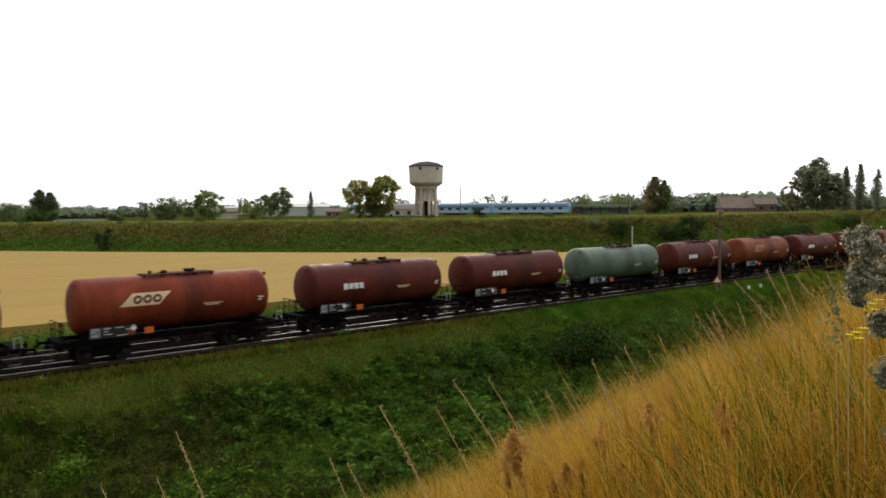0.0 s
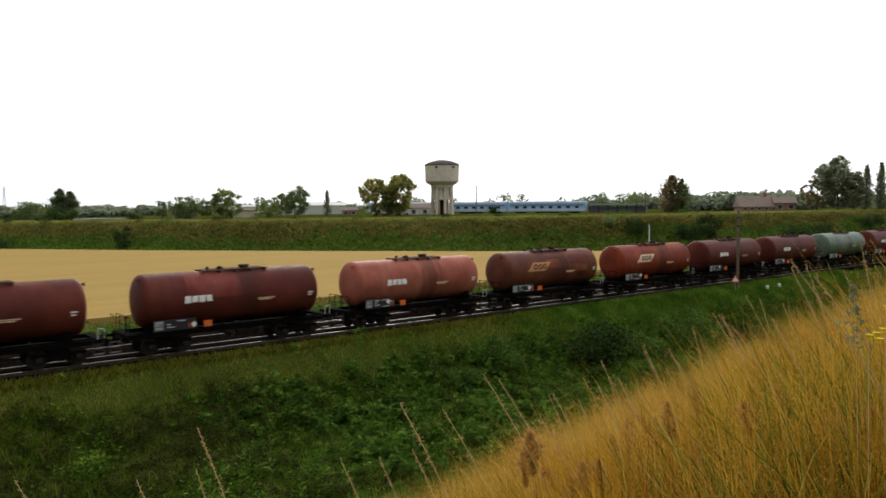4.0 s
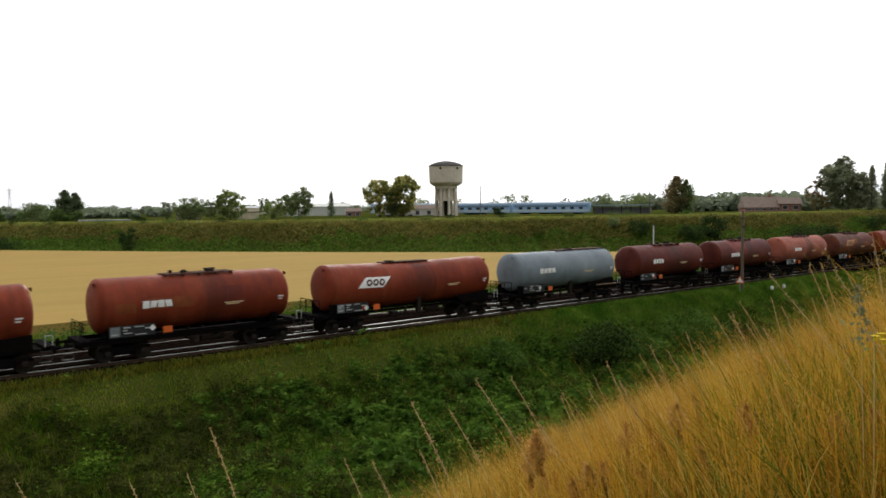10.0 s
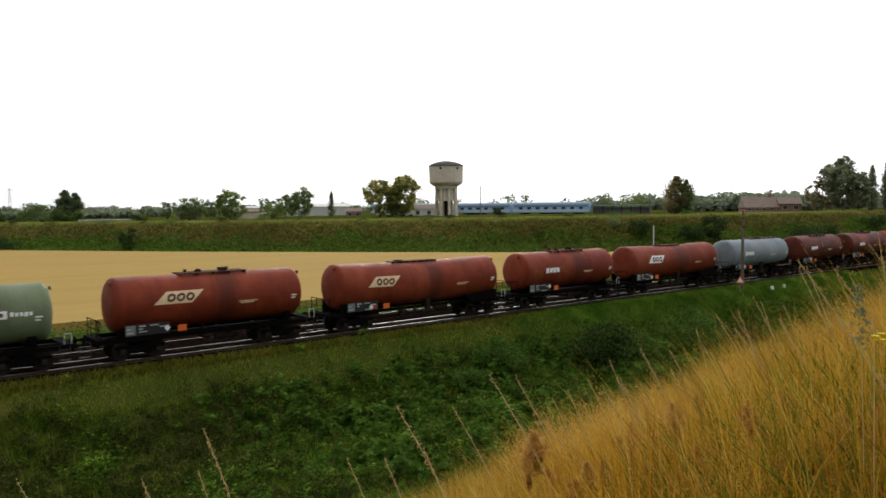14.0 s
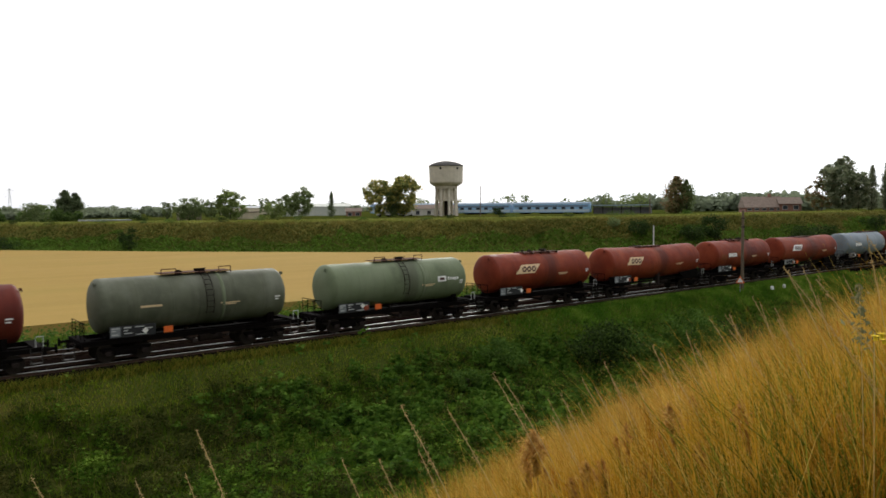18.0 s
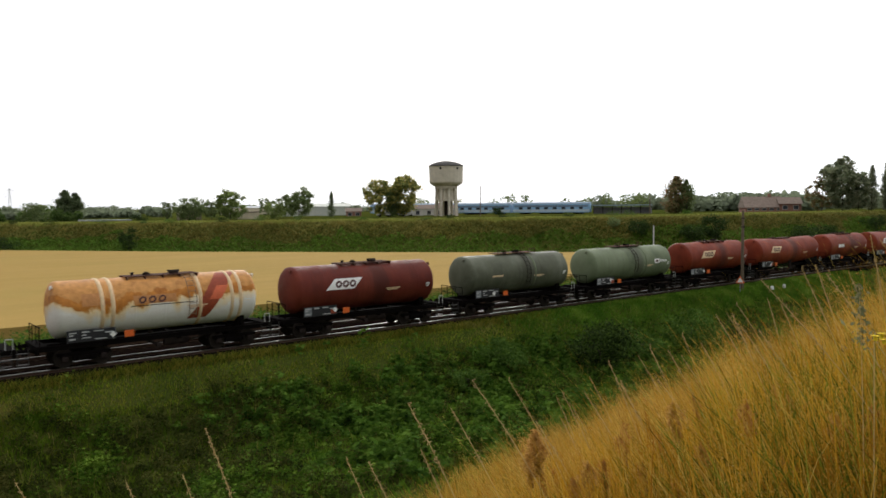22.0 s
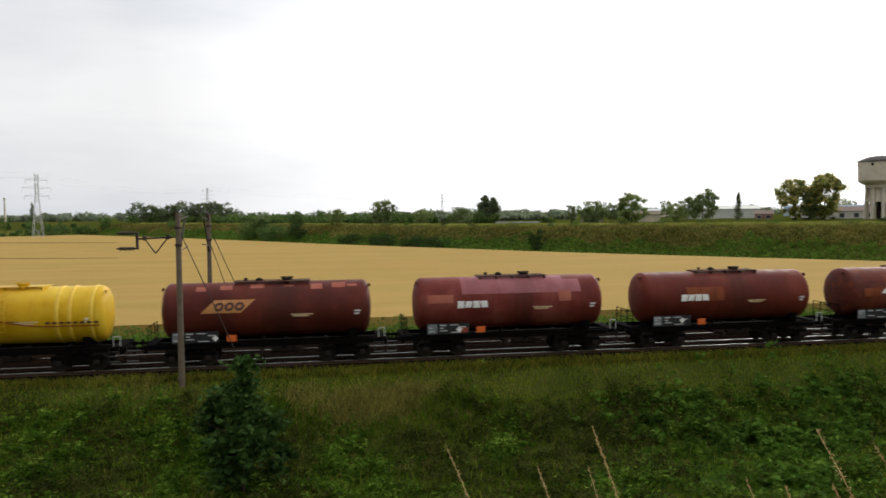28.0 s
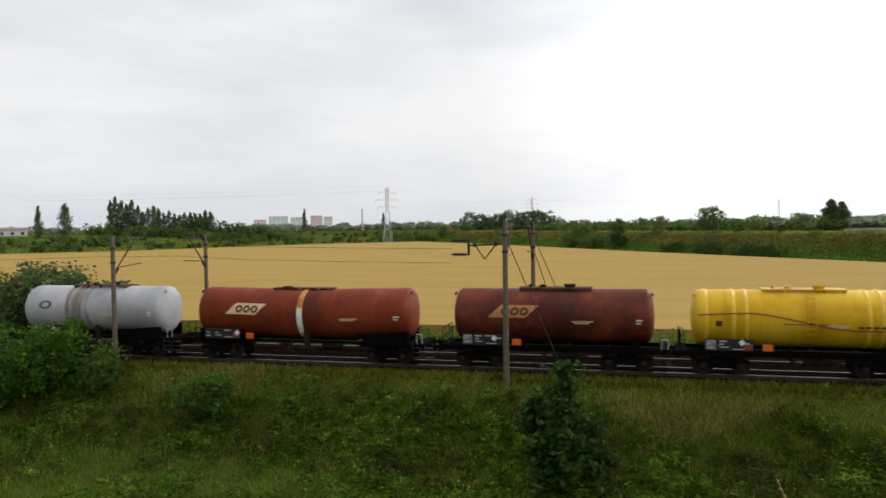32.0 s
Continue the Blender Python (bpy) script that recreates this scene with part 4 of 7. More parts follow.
    for k in range(61):
        x = -4.9 + 9.8 * k / 60
        u = (x + 4.9) / 9.8
        c = 10 + 5 * math.sin(min(1, u / 0.3) * math.pi * 0.5) - (32 * smooth01((u - 0.22) / 0.55))
        row = []
        for d in (-1.2, 1.2):
            a = radians(float(c) + d)
            rr = TANK_R + 0.052
            row.append(bm.verts.new((x, -rr * math.cos(a), TANK_Z + rr * math.sin(a))))
        if prev:
            bm.faces.new((prev[0], row[0], row[1], prev[1]))
        prev = row
    part("stripe", bm, M["red_stripe"], w, "wavy dull red stripe")
    ladder(w, 0.35, PAINT["yellow"])
    patch(w, -0.9, 1.2, -7, -5.5, "logo_dark", 0.01)
    for k in range(8):
        patch(w, 2.4 + 0.32 * k, 2.62 + 0.32 * k, -12, -8, "logo_dark", 0.052)
    patch(w, -4.05, -3.75, -12, -1, "logo_dark", 0.01)
    std(-247.43, -237.04, "patchy", "maroon tank wagon with rusty patches and orange slanted mark", "slant", "orange_paint", 1.15)
    std(-263.16, -250.07, "red", "long rust-red frameless tank wagon with a white band", "slant", "cream_paint", 1.1, frameless=True, top="long", bands=((0.0, "white"), (0.14, "white")))
    w = std(-275.63, -265.78, "silver", "pale grey tank wagon with rusty manhole stain", None, frameless=True)
    bm = bmesh.new()
    ring_mark(bm, -3.2, 13, 0.46, 11.0, 0.2, 0.008)
    part("logo_ring", bm, M["slate_paint"], w, "faded slate-grey oval mark")
    patch(w, -2.9, -1.3, -44, -32, "ochre_paint", 0.006)


build_train()


# ---- trees ----
# distant tree colours are lightened: the haze is put into them
M["leaf_tree"] = leaf_mat("tree_leaves", (0.105, 0.15, 0.062), (0.3, 0.37, 0.15), through=0.55, patch=0.3)
M["leaf_light"] = leaf_mat("light_tree_leaves", (0.14, 0.2, 0.065), (0.34, 0.41, 0.14), through=0.55, patch=0.5)
# the gold stop paints light that shines through the crown
M["leaf_gold"] = leaf_mat("painted_backlit_leaves", (0.12, 0.155, 0.055), (0.33, 0.37, 0.13), (0.88, 0.7, 0.2), through=0.62, patch=0.35)
M["leaf_red"] = leaf_mat("reddish_tree_leaves", (0.13, 0.15, 0.07), (0.29, 0.28, 0.12), (0.46, 0.22, 0.13), through=0.4, patch=0.4)
M["leaf_dark"] = leaf_mat("dark_shrub_leaves", (0.02, 0.042, 0.012), (0.062, 0.1, 0.028), through=0.22, patch=0.8)
M["leaf_shrub"] = leaf_mat("shrub_leaves", (0.05, 0.105, 0.018), (0.15, 0.26, 0.045), through=0.35, patch=0.7)
M["leaf_haze"] = leaf_mat("haze_paled_wood_leaves", (0.2, 0.24, 0.16), (0.33, 0.38, 0.25), through=0.5, patch=0.05)
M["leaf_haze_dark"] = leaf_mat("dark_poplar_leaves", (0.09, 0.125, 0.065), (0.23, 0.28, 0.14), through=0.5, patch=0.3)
M["leaf_grey"] = leaf_mat("grey_green_bush_leaves", (0.045, 0.075, 0.027), (0.14, 0.19, 0.068), (0.25, 0.3, 0.12), through=0.3, patch=0.7, clump=0.9)
M["leaf_pale"] = leaf_mat("grey_green_tall_tree_leaves", (0.14, 0.175, 0.105), (0.32, 0.37, 0.22), (0.42, 0.4, 0.27), through=0.5, patch=0.3)
M["leaf_hedge"] = leaf_mat("hedge_leaves", (0.06, 0.11, 0.03), (0.17, 0.25, 0.07), through=0.45, patch=0.06)
M["bark"] = plain("tree_bark", (0.07, 0.055, 0.04), 0.95, 0, 3, 0.3, 0.2, 0.4)


def crown_points(rng, h, w, style, cards):
    """Leaf places in a crown h high and w wide, from the ground up, in clumps with gaps between."""
    out = []
    if style in ("poplar", "cypress", "spire"):
        n = 14 if style == "cypress" else 30
        for k in range(n):
            u = (k + rng.uniform(0, 1)) / n
            z = h * (0.04 + 0.92 * u)
            r = w * 0.5 * (math.sin(math.pi * (0.12 + 0.86 * u ** 0.8)) ** 0.7) if style != "spire" else w * 0.5 * min(1.0, 0.55 + 2.2 * u) * (1.03 - u) ** 0.62
            th = rng.uniform(0, 6.283)
            c = np.array([math.cos(th) * r * 0.5, math.sin(th) * r * 0.5, z])
            out.append(c + rng.normal(size=(cards // n, 3)) * np.array([r * 0.34, r * 0.34, h * 0.045]))
    else:
        base = {"round": 0.03, "spread": 0.08, "shrub": 0.02, "cone": 0.1}[style]
        n = {"round": 110, "spread": 105, "shrub": 36, "cone": 46}[style]
        ph = rng.uniform(0, 6.283, 4)
        gaps = rng.uniform(-1, 1, (7, 3)) * np.array([w * 0.46, w * 0.46, h * 0.42]) + np.array([0, 0, h * 0.52])
        for k in range(n):
            d = rng.normal(size=3)
            d /= np.linalg.norm(d)
            th, u = math.atan2(d[1], d[0]), 0.5 + 0.5 * d[2] * rng.uniform(0.2, 1.0) ** 0.4
            lump = 1 + 0.24 * math.sin(2 * th + ph[0]) + 0.22 * math.sin(3 * th + 5 * u + ph[1]) + 0.18 * math.sin(9 * u + ph[2] + th)
            if style == "cone":
                r = w * 0.5 * (1.02 - u) ** 0.8 * rng.uniform(0.2, 0.9) * lump
            else:
                r = w * 0.5 * math.sqrt(max(0.03, 1 - (2 * u - 1) ** 2)) * rng.uniform(0.15, 1.0) ** 0.5 * lump * 0.9
            z = h * (base + (0.95 - base) * u * (0.9 + 0.1 * lump))
            s = w * (rng.uniform(0.055, 0.105) if style == "cone" else rng.uniform(0.1, 0.19) if style == "shrub" else rng.uniform(0.045, 0.095))
            c = np.array([math.cos(th) * r, math.sin(th) * r, z])
            if style in ("round", "spread") and (((c - gaps) / np.array([w, w, h])) ** 2).sum(1).min() < 0.013:
                continue
            p = rng.normal(size=(cards // n, 3)) * 0.62
            out.append(c + p * np.array([s, s, s * 0.8]))
    p = np.concatenate(out)
    p[:, 2] = np.clip(p[:, 2], 0.03 * h, h)
    return p


def tree(x, y, h, w, style="round", leaf="leaf_tree", label="", cards=900, seed=0, name="tree", size=None, z=None, category="tree", group=""):
    rng = np.random.default_rng(seed + 7)
    z0 = land1(x, y) - 0.08 if z is None else z
    t = empty(name, pose(x, y, z0), label, category, group)
    bm = bmesh.new()
    tall = h * (0.9 if style in ("poplar", "cypress", "spire") else 0.72)
    r0 = max(0.04, h * 0.016)
    rod(bm, (0, 0, -0.1), (0, 0, tall * 0.5), r0, 8, r0 * 0.7)
    rod(bm, (0, 0, tall * 0.48), (w * 0.03, 0, tall), r0 * 0.7, 6, r0 * 0.2)
    limbs = []
    for k in range(7 if style != "cypress" else 3):
        a = k * 2.4 + rng.uniform(-0.3, 0.3)
        zb = tall * (0.3 + 0.07 * k)
        rr = w * (0.3 if style in ("round", "spread", "shrub", "cone") else 0.18)
        lb = bmesh.new()
        rod(lb, (0, 0, zb), (math.cos(a) * rr, math.sin(a) * rr, zb + h * 0.16), r0 * 0.4, 5, r0 * 0.1)
        limbs.append(lb)
    trunk = part("trunk", bm, M["bark"], t)
    for lb in limbs:
        part("limb", lb, M["bark"], trunk)
    p = crown_points(rng, h, w, style, int(cards * (1.0 if size else 4.2)))
    co, f = leaf_cards(rng, p, size or max(0.07, 0.03 * (h * w) ** 0.5), 0.3)
    cloud_mesh("crown", co, f, M[leaf], t)
    return t


def build_trees():
    tree(57.7, 253.5, 9.6, 5.4, "poplar", "leaf_haze_dark", "dark columnar tree above the far bank", 2400, 1)
    tree(61.0, 255.0, 8.8, 5.0, "poplar", "leaf_haze_dark", "columnar tree with reddish foliage above the bank", 2200, 2)
    tree(82.0, 215.0, 6.8, 10.4, "round", "leaf_tree", "spreading dark green tree on the bank top", 1100, 3)
    tree(76.2, 217.0, 6.0, 3.6, "round", "leaf_tree", "slim dark tree on the bank top", 700, 4)
    tree(88.5, 215.0, 6.2, 6.2, "spread", "leaf_tree", "open-crowned tree with gaps on the bank top", 800, 5)
    tree(90.6, 206.2, 9.2, 9.4, "round", "leaf_light", "fresh green tree with a bushy crown", 1300, 6)
    tree(111.0, 226.0, 7.0, 5.0, "spread", "leaf_tree", "thin airy tree behind the bank", 500, 7)
    tree(115.5, 221.0, 7.4, 7.4, "spread", "leaf_tree", "airy dark tree behind the bank", 800, 8)
    tree(103.0, 204.0, 5.4, 6.0, "shrub", "leaf_light", "rounded light green bush on the bank top", 800, 9, name="bush", category="bush")
    tree(107.8, 197.5, 9.3, 8.8, "spread", "leaf_tree", "dark broad tree with open crown on the bank", 1300, 10)
    tree(123.7, 205.7, 8.2, 3.0, "spire", "leaf_haze_dark", "narrow dark cypress-shaped tree", 600, 11)
    tree(126.3, 182.6, 11.6, 9.6, "spread", "leaf_gold", "broad tree beside the water tower, backlight painted gold on its leaves", 1500, 12)
    tree(132.0, 178.6, 13.5, 10.4, "spread", "leaf_gold", "tall broad tree beside the water tower, backlight painted gold on its leaves", 1700, 13)
    tree(129.0, 180.2, 8.6, 5.6, "round", "leaf_tree", "dark undergrowth tree between two broad trees", 900, 14)
    tree(187.8, 123.9, 10.6, 7.0, "poplar", "leaf_red", "dense pointed tree with reddish-brown side", 1500, 15)
    tree(189.6, 121.6, 9.6, 5.0, "poplar", "leaf_tree", "dense dark green pointed tree", 1100, 16)
    tree(198.3, 82.9, 14.5, 11.0, "spread", "leaf_pale", "tall broad tree with an uneven crown", 2200, 17)
    tree(196.8, 87.3, 10.0, 6.0, "round", "leaf_red", "broad tree with reddish outer leaves", 1000, 18)
    tree(201.2, 80.3, 11.0, 7.0, "spread", "leaf_pale", "tall tree with gaps in its crown", 1200, 19)
    tree(205.2, 78.8, 12.0, 3.0, "poplar", "leaf_pale", "tall slender dark poplar", 1100, 20)
    tree(206.2, 75.8, 12.4, 3.1, "poplar", "leaf_pale", "tall slender dark poplar", 1100, 21)
    tree(207.5, 72.0, 11.0, 3.0, "poplar", "leaf_pale", "tall slender dark poplar", 800, 22)
    # line of small airy trees beyond the coaches
    rng = random.Random(5)
    for k in range(15):
        u = k / 14
        if k in (5, 9):
            continue
        x, y = 162 + 46 * u, 226 - 76 * u
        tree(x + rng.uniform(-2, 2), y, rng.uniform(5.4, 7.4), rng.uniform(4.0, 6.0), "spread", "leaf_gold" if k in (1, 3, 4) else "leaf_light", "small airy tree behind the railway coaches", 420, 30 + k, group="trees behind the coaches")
    # shrubs on the bank
    for k, (x, y, h, w, lf) in enumerate(((50.5, 167.6, 5.0, 3.6, "leaf_dark"), (137.6, 81.6, 5.6, 5.0, "leaf_dark"), (133.2, 84.1, 3.1, 5.2, "leaf_dark"), (156.7, 73.4, 3.2, 7.4, "leaf_dark"),
                                         (163.2, 71.0, 3.3, 4.8, "leaf_dark"), (126.6, 92.1, 3.0, 5.2, "leaf_dark"), (124.9, 96.7, 2.1, 2.8, "leaf_tree"), (183.3, 69.4, 3.6, 5.4, "leaf_dark"),
                                         (18.4, 210.7, 3.4, 8.0, "leaf_dark"), (25.3, 200.4, 3.2, 8.0, "leaf_dark"), (31.0, 193.0, 3.0, 7.0, "leaf_dark"), (-20.9, 270.0, 6.0, 12.0, "leaf_hedge"),
                                         (-13.0, 256.0, 5.2, 11.0, "leaf_hedge"), (-5.0, 246.0, 4.6, 8.0, "leaf_dark"), (154.3, 162.4, 2.5, 3.6, "leaf_dark"), (63.1, 200.8, 2.3, 4.4, "leaf_dark"), (10.0, 216.0, 3.0, 7.0, "leaf_dark"))):
        if k < 11:
            x, y = x * 0.957, y * 0.957
        tree(x, y, h, w, "shrub", lf, "dark rounded shrub on the grassy bank", 600, 60 + k, "shrub", category="shrub", group="shrubs on the far bank")
    # behind the field, left part
    tree(-201.3, 435.8, 14.4, 4.6, "spire", "leaf_haze_dark", "dark narrow poplar by the apartment blocks", 700, 90)
    tree(-155.5, 454.1, 11.6, 3.6, "spire", "leaf_haze_dark", "dark narrow poplar near the pylon", 600, 91)
    tree(-257.1, 279.8, 14.6, 4.6, "spire", "leaf_haze_dark", "tall dark poplar above scrub", 800, 92)
    tree(-249.4, 286.7, 15.6, 6.4, "poplar", "leaf_haze_dark", "tall dark poplar with ragged top", 900, 93)
    rng = random.Random(11)
    for k in range(20):
        u = k / 19
        x, y = -249 + 40 * u, 317 + 24 * u
        tree(x, y, (18.5 if k < 6 else 15.0) * rng.uniform(0.82, 1.06) - 2.2 * u, rng.uniform(4.6, 7.0), "spire" if k % 3 == 0 else "poplar", "leaf_haze_dark", "poplar in a dense row behind the field", 620, 100 + k, group="poplar row")
    for k in range(9):
        u = k / 8
        tree(-214 + 32 * u, 338 + 18 * u + rng.uniform(-4, 4), 10.5 - 3.5 * u + rng.uniform(-1, 1), rng.uniform(6, 8.5), "round", "leaf_hedge", "broad tree at the end of the poplar row", 700, 230 + k, group="trees beyond the poplar row")
    for k in range(9):
        u = k / 8
        tree(-90 + 44 * u, 414 + rng.uniform(-6, 6), rng.uniform(9.0, 12.0), rng.uniform(11, 14), "round", "leaf_haze_dark", "broad tree in a dark clump behind the field", 700, 120 + k, group="tree clump behind the field")
    # single trees along the top of the far bank
    for k, (x, y, h, w, lf) in enumerate(((20.6, 235.0, 8.6, 9.2, "leaf_tree"), (6.8, 245.0, 5.9, 6.0, "leaf_light"), (-18.0, 272.0, 6.6, 6.5, "leaf_tree"), (43.0, 221.0, 5.8, 7.0, "leaf_tree"), (33.0, 232.0, 5.2, 5.4, "leaf_light"), (-6.0, 262.0, 5.4, 7.0, "leaf_hedge"))):
        tree(x, y, h, w, "round", lf, "round-crowned tree on top of the far bank", 900, 160 + k, group="trees on the far bank")
    # low bushes along the crest of the far bank
    for k in range(20):
        x = 22 + 6.6 * k + rng.uniform(-2.5, 2.5)
        y = float(np.interp(x, BX, BY)) + rng.uniform(24, 30)
        tree(x, y, rng.uniform(0.9, 1.9), rng.uniform(1.6, 4.2), "shrub", rng.choice(("leaf_dark", "leaf_hedge", "leaf_shrub")), "low bush on the crest of the far bank", 260, 180 + k, "shrub", category="shrub", group="low bushes on the crest")
    # bushes in front and behind the train, far left
    for k, (x, y, h, w) in enumerate(((-41.5, 52.5, 4.4, 5.0), (-45.5, 53.2, 5.6, 6.0), (-49.5, 54.0, 6.0, 6.4), (-54.0, 54.5, 5.8, 6.4), (-59.0, 55.0, 6.2, 7.0), (-38.5, 52.0, 3.2, 3.6), (-65.0, 56.0, 6.0, 7.0))):
        tree(x, y, h, w, "shrub", "leaf_grey", "grey-green bush behind the tracks", 3600, 140 + k, "bush", category="bush", group="bushes behind the tracks", size=0.2)


build_trees()


def wood_band(name, label, spots, leaf, seed, size=0.9, wide=0.75):
    """A far strip of wood and hedge as one leafy mass with an uneven top."""
    rng = np.random.default_rng(seed)
    pts = []
    for x0, y0, x1, y1, n, h0, h1, dep in spots:
        u = rng.uniform(0, 1, n)
        x, y = x0 + (x1 - x0) * u + rng.normal(size=n) * dep * 0.4, y0 + (y1 - y0) * u + rng.normal(size=n) * dep * 0.4
        h = rng.uniform(h0, h1, n) * np.where(rng.uniform(0, 1, n) < 0.6, 0.75, 1.0)
        w = rng.uniform(h0, h1, n) * wide
        g = land(x, y)
        for k in range(n):
            c = 120
            p = rng.normal(size=(c, 3))
            p /= np.linalg.norm(p, axis=1)[:, None]
            p *= rng.uniform(0.6, 1.05, (c, 1))
            pts.append(np.array([x[k], y[k], g[k] + h[k] * 0.5]) + p * np.array([w[k] * 0.6, w[k] * 0.6, h[k] * 0.5]))
    co, f = leaf_cards(rng, np.concatenate(pts), size, 0.3, 0.7)
    return tagged(cloud_mesh(name, co, f, M[leaf]), label, "woodland", kind="stuff")


wood_band("hedge_band", "dark green scrub and hedges beyond the field", (
    (-330, 200, -215, 250, 70, 2.5, 5.0, 14), (-225, 262, -150, 372, 20, 2.2, 4.6, 12), (-250, 330, -180, 375, 34, 3.5, 6.0, 16), (-180, 385, -110, 425, 12, 2.0, 4.0, 14), (-252, 308, -205, 336, 60, 4.0, 7.5, 10), (-205, 330, -165, 365, 30, 3.5, 6.5, 12), (-165, 370, -130, 395, 6, 2.0, 3.6, 12), (-235, 262, -180, 300, 20, 1.6, 3.6, 18), (-250, 250, -215, 300, 20, 2.5, 5.0, 12), (-180, 330, -120, 385, 16, 1.5, 3.4, 12), (-140, 400, -20, 400, 55, 3.0, 6.0, 20), (-20, 350, 40, 290, 50, 3.0, 6.5, 14),
    (10, 268, 56, 246, 34, 2.2, 4.4, 8), (-50, 335, 60, 268, 26, 3.5, 6.0, 14), (-40, 330, 10, 262, 40, 2.2, 4.4, 8)), "leaf_hedge", 21, 0.45)
wood_band("far_wood", "line of distant woods on the horizon, painted hazy", (
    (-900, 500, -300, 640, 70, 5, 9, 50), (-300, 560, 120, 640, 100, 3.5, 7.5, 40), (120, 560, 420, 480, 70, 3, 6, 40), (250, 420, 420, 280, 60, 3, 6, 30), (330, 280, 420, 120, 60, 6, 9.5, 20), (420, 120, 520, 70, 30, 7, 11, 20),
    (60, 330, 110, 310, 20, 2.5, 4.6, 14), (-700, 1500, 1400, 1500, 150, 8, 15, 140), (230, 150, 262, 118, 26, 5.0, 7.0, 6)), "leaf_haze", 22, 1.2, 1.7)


# ---- water tower ----
def build_tower():
    t = empty("water_tower", pose(143.7, 173.2, 5.3, 0, 0, 20), "weathered concrete water tower with a wide drum on eight legs", "water tower")
    C = M["concrete"]
    SEGS = 24

    def ring(bm, prof):
        rows = [[bm.verts.new((r * math.cos(6.28319 * i / SEGS), r * math.sin(6.28319 * i / SEGS), z)) for i in range(SEGS)] for z, r in prof]
        for a, b in zip(rows, rows[1:]):
            for i in range(SEGS):
                bm.faces.new((a[i], a[(i + 1) % SEGS], b[(i + 1) % SEGS], b[i]))
        bm.faces.new(rows[-1])
        bm.faces.new(rows[0][::-1])
    bm = bmesh.new()
    ring(bm, ((9.05, 3.3), (9.15, 3.75), (9.8, 4.7), (10.2, 4.95), (14.9, 5.05)))
    part("drum", bm, C, t)
    bm = bmesh.new()
    ring(bm, ((14.9, 5.25), (15.1, 5.25), (15.7, 4.2), (16.2, 2.7), (16.5, 0.9)))
    part("roof", bm, plain("dark_roof_felt", (0.075, 0.07, 0.065), 0.9, 0, 1.5, 0.25), t, "dark shallow domed roof")
    bm = bmesh.new()
    ring(bm, ((8.3, 3.35), (9.05, 3.35)))
    part("ring_beam", bm, C, t)
    bm = bmesh.new()
    ring(bm, ((5.2, 2.6), (8.3, 2.6)))
    part("shaft", bm, C, t, "pale concrete shaft between the legs")
    bm = bmesh.new()
    ring(bm, ((4.7, 3.3), (5.2, 3.3)))
    part("ring_beam", bm, C, t)
    for k in range(8):
        a = k * math.pi / 4
        bm = bmesh.new()
        c, s = math.cos(a), math.sin(a)
        rod(bm, (c * 3.35, s * 3.35, -1.0), (c * 2.95, s * 2.95, 8.4), 0.42, 8, 0.34)
        part("leg", bm, C, t)
    for k in range(6):
        a = k * 1.047 + 0.2
        bm = bmesh.new()
        box(bm, -0.32, 0.32, -0.06, 0.06, -0.3, 0.3)
        o = part("vent_opening", bm, M["steel_dark"], t, "small dark opening under the roof")
        o.matrix_local = pose(5.05 * math.cos(a), 5.05 * math.sin(a), 14.2, 0, 0, math.degrees(a) + 90)
    bm = bmesh.new()
    rod(bm, (0, 0, -1), (0, 0, 6), 0.6, 10)
    part("riser_pipe", bm, M["steel_mid"], t)


build_tower()


# ---- buildings on the far side ----
M["brick"] = plain("red_brick", (0.3, 0.15, 0.11), 0.9, 0, 2, 0.25, 0.2, 0.2)
M["roof_tile"] = plain("brown_roof", (0.22, 0.165, 0.13), 0.9, 0, 1.5, 0.25)
M["render_beige"] = plain("beige_render", (0.72, 0.62, 0.46), 0.9, 0, 1, 0.15)
M["render_white"] = plain("pale_render", (0.62, 0.6, 0.57), 0.9, 0, 1, 0.12)
M["sheet_grey"] = plain("grey_sheet_roof", (0.3, 0.32, 0.34), 0.6, 0.2, 1, 0.15)
M["sheet_cream"] = plain("pale_cream_sheet", (0.55, 0.56, 0.5), 0.7, 0, 1, 0.12)
M["window_glass"] = plain("dark_window_glass", (0.03, 0.035, 0.045), 0.15, 0, 2, 0.2, 0.6)
# panes of the far flats, coloured pale in place of haze
M["hazy_glass"] = plain("haze_paled_window", (0.56, 0.57, 0.6), 0.4, 0, 2, 0.1)
M["coach_blue"] = plain("faded_blue_coach", (0.28, 0.48, 0.7), 0.5, 0, 1.5, 0.15)
M["coach_pale"] = plain("pale_blue_coach", (0.5, 0.6, 0.68), 0.5, 0, 1.5, 0.15)
M["coach_band"] = plain("grey_blue_band", (0.16, 0.22, 0.3), 0.5, 0, 1.5, 0.2)
M["coach_roof"] = plain("grey_coach_roof", (0.3, 0.38, 0.47), 0.7, 0, 1.5, 0.2)


def gable(bm, x0, x1, y0, y1, z0, z1, over=0.35):
    ym = (y0 + y1) / 2
    vs = [bm.verts.new(p) for p in ((x0 - over, y0 - over, z0), (x1 + over, y0 - over, z0), (x1 + over, y1 + over, z0), (x0 - over, y1 + over, z0), (x0 - over, ym, z1), (x1 + over, ym, z1))]
    for f in ((0, 1, 5, 4), (2, 3, 4, 5), (1, 2, 5), (3, 0, 4), (3, 2, 1, 0)):
        bm.faces.new([vs[i] for i in f])


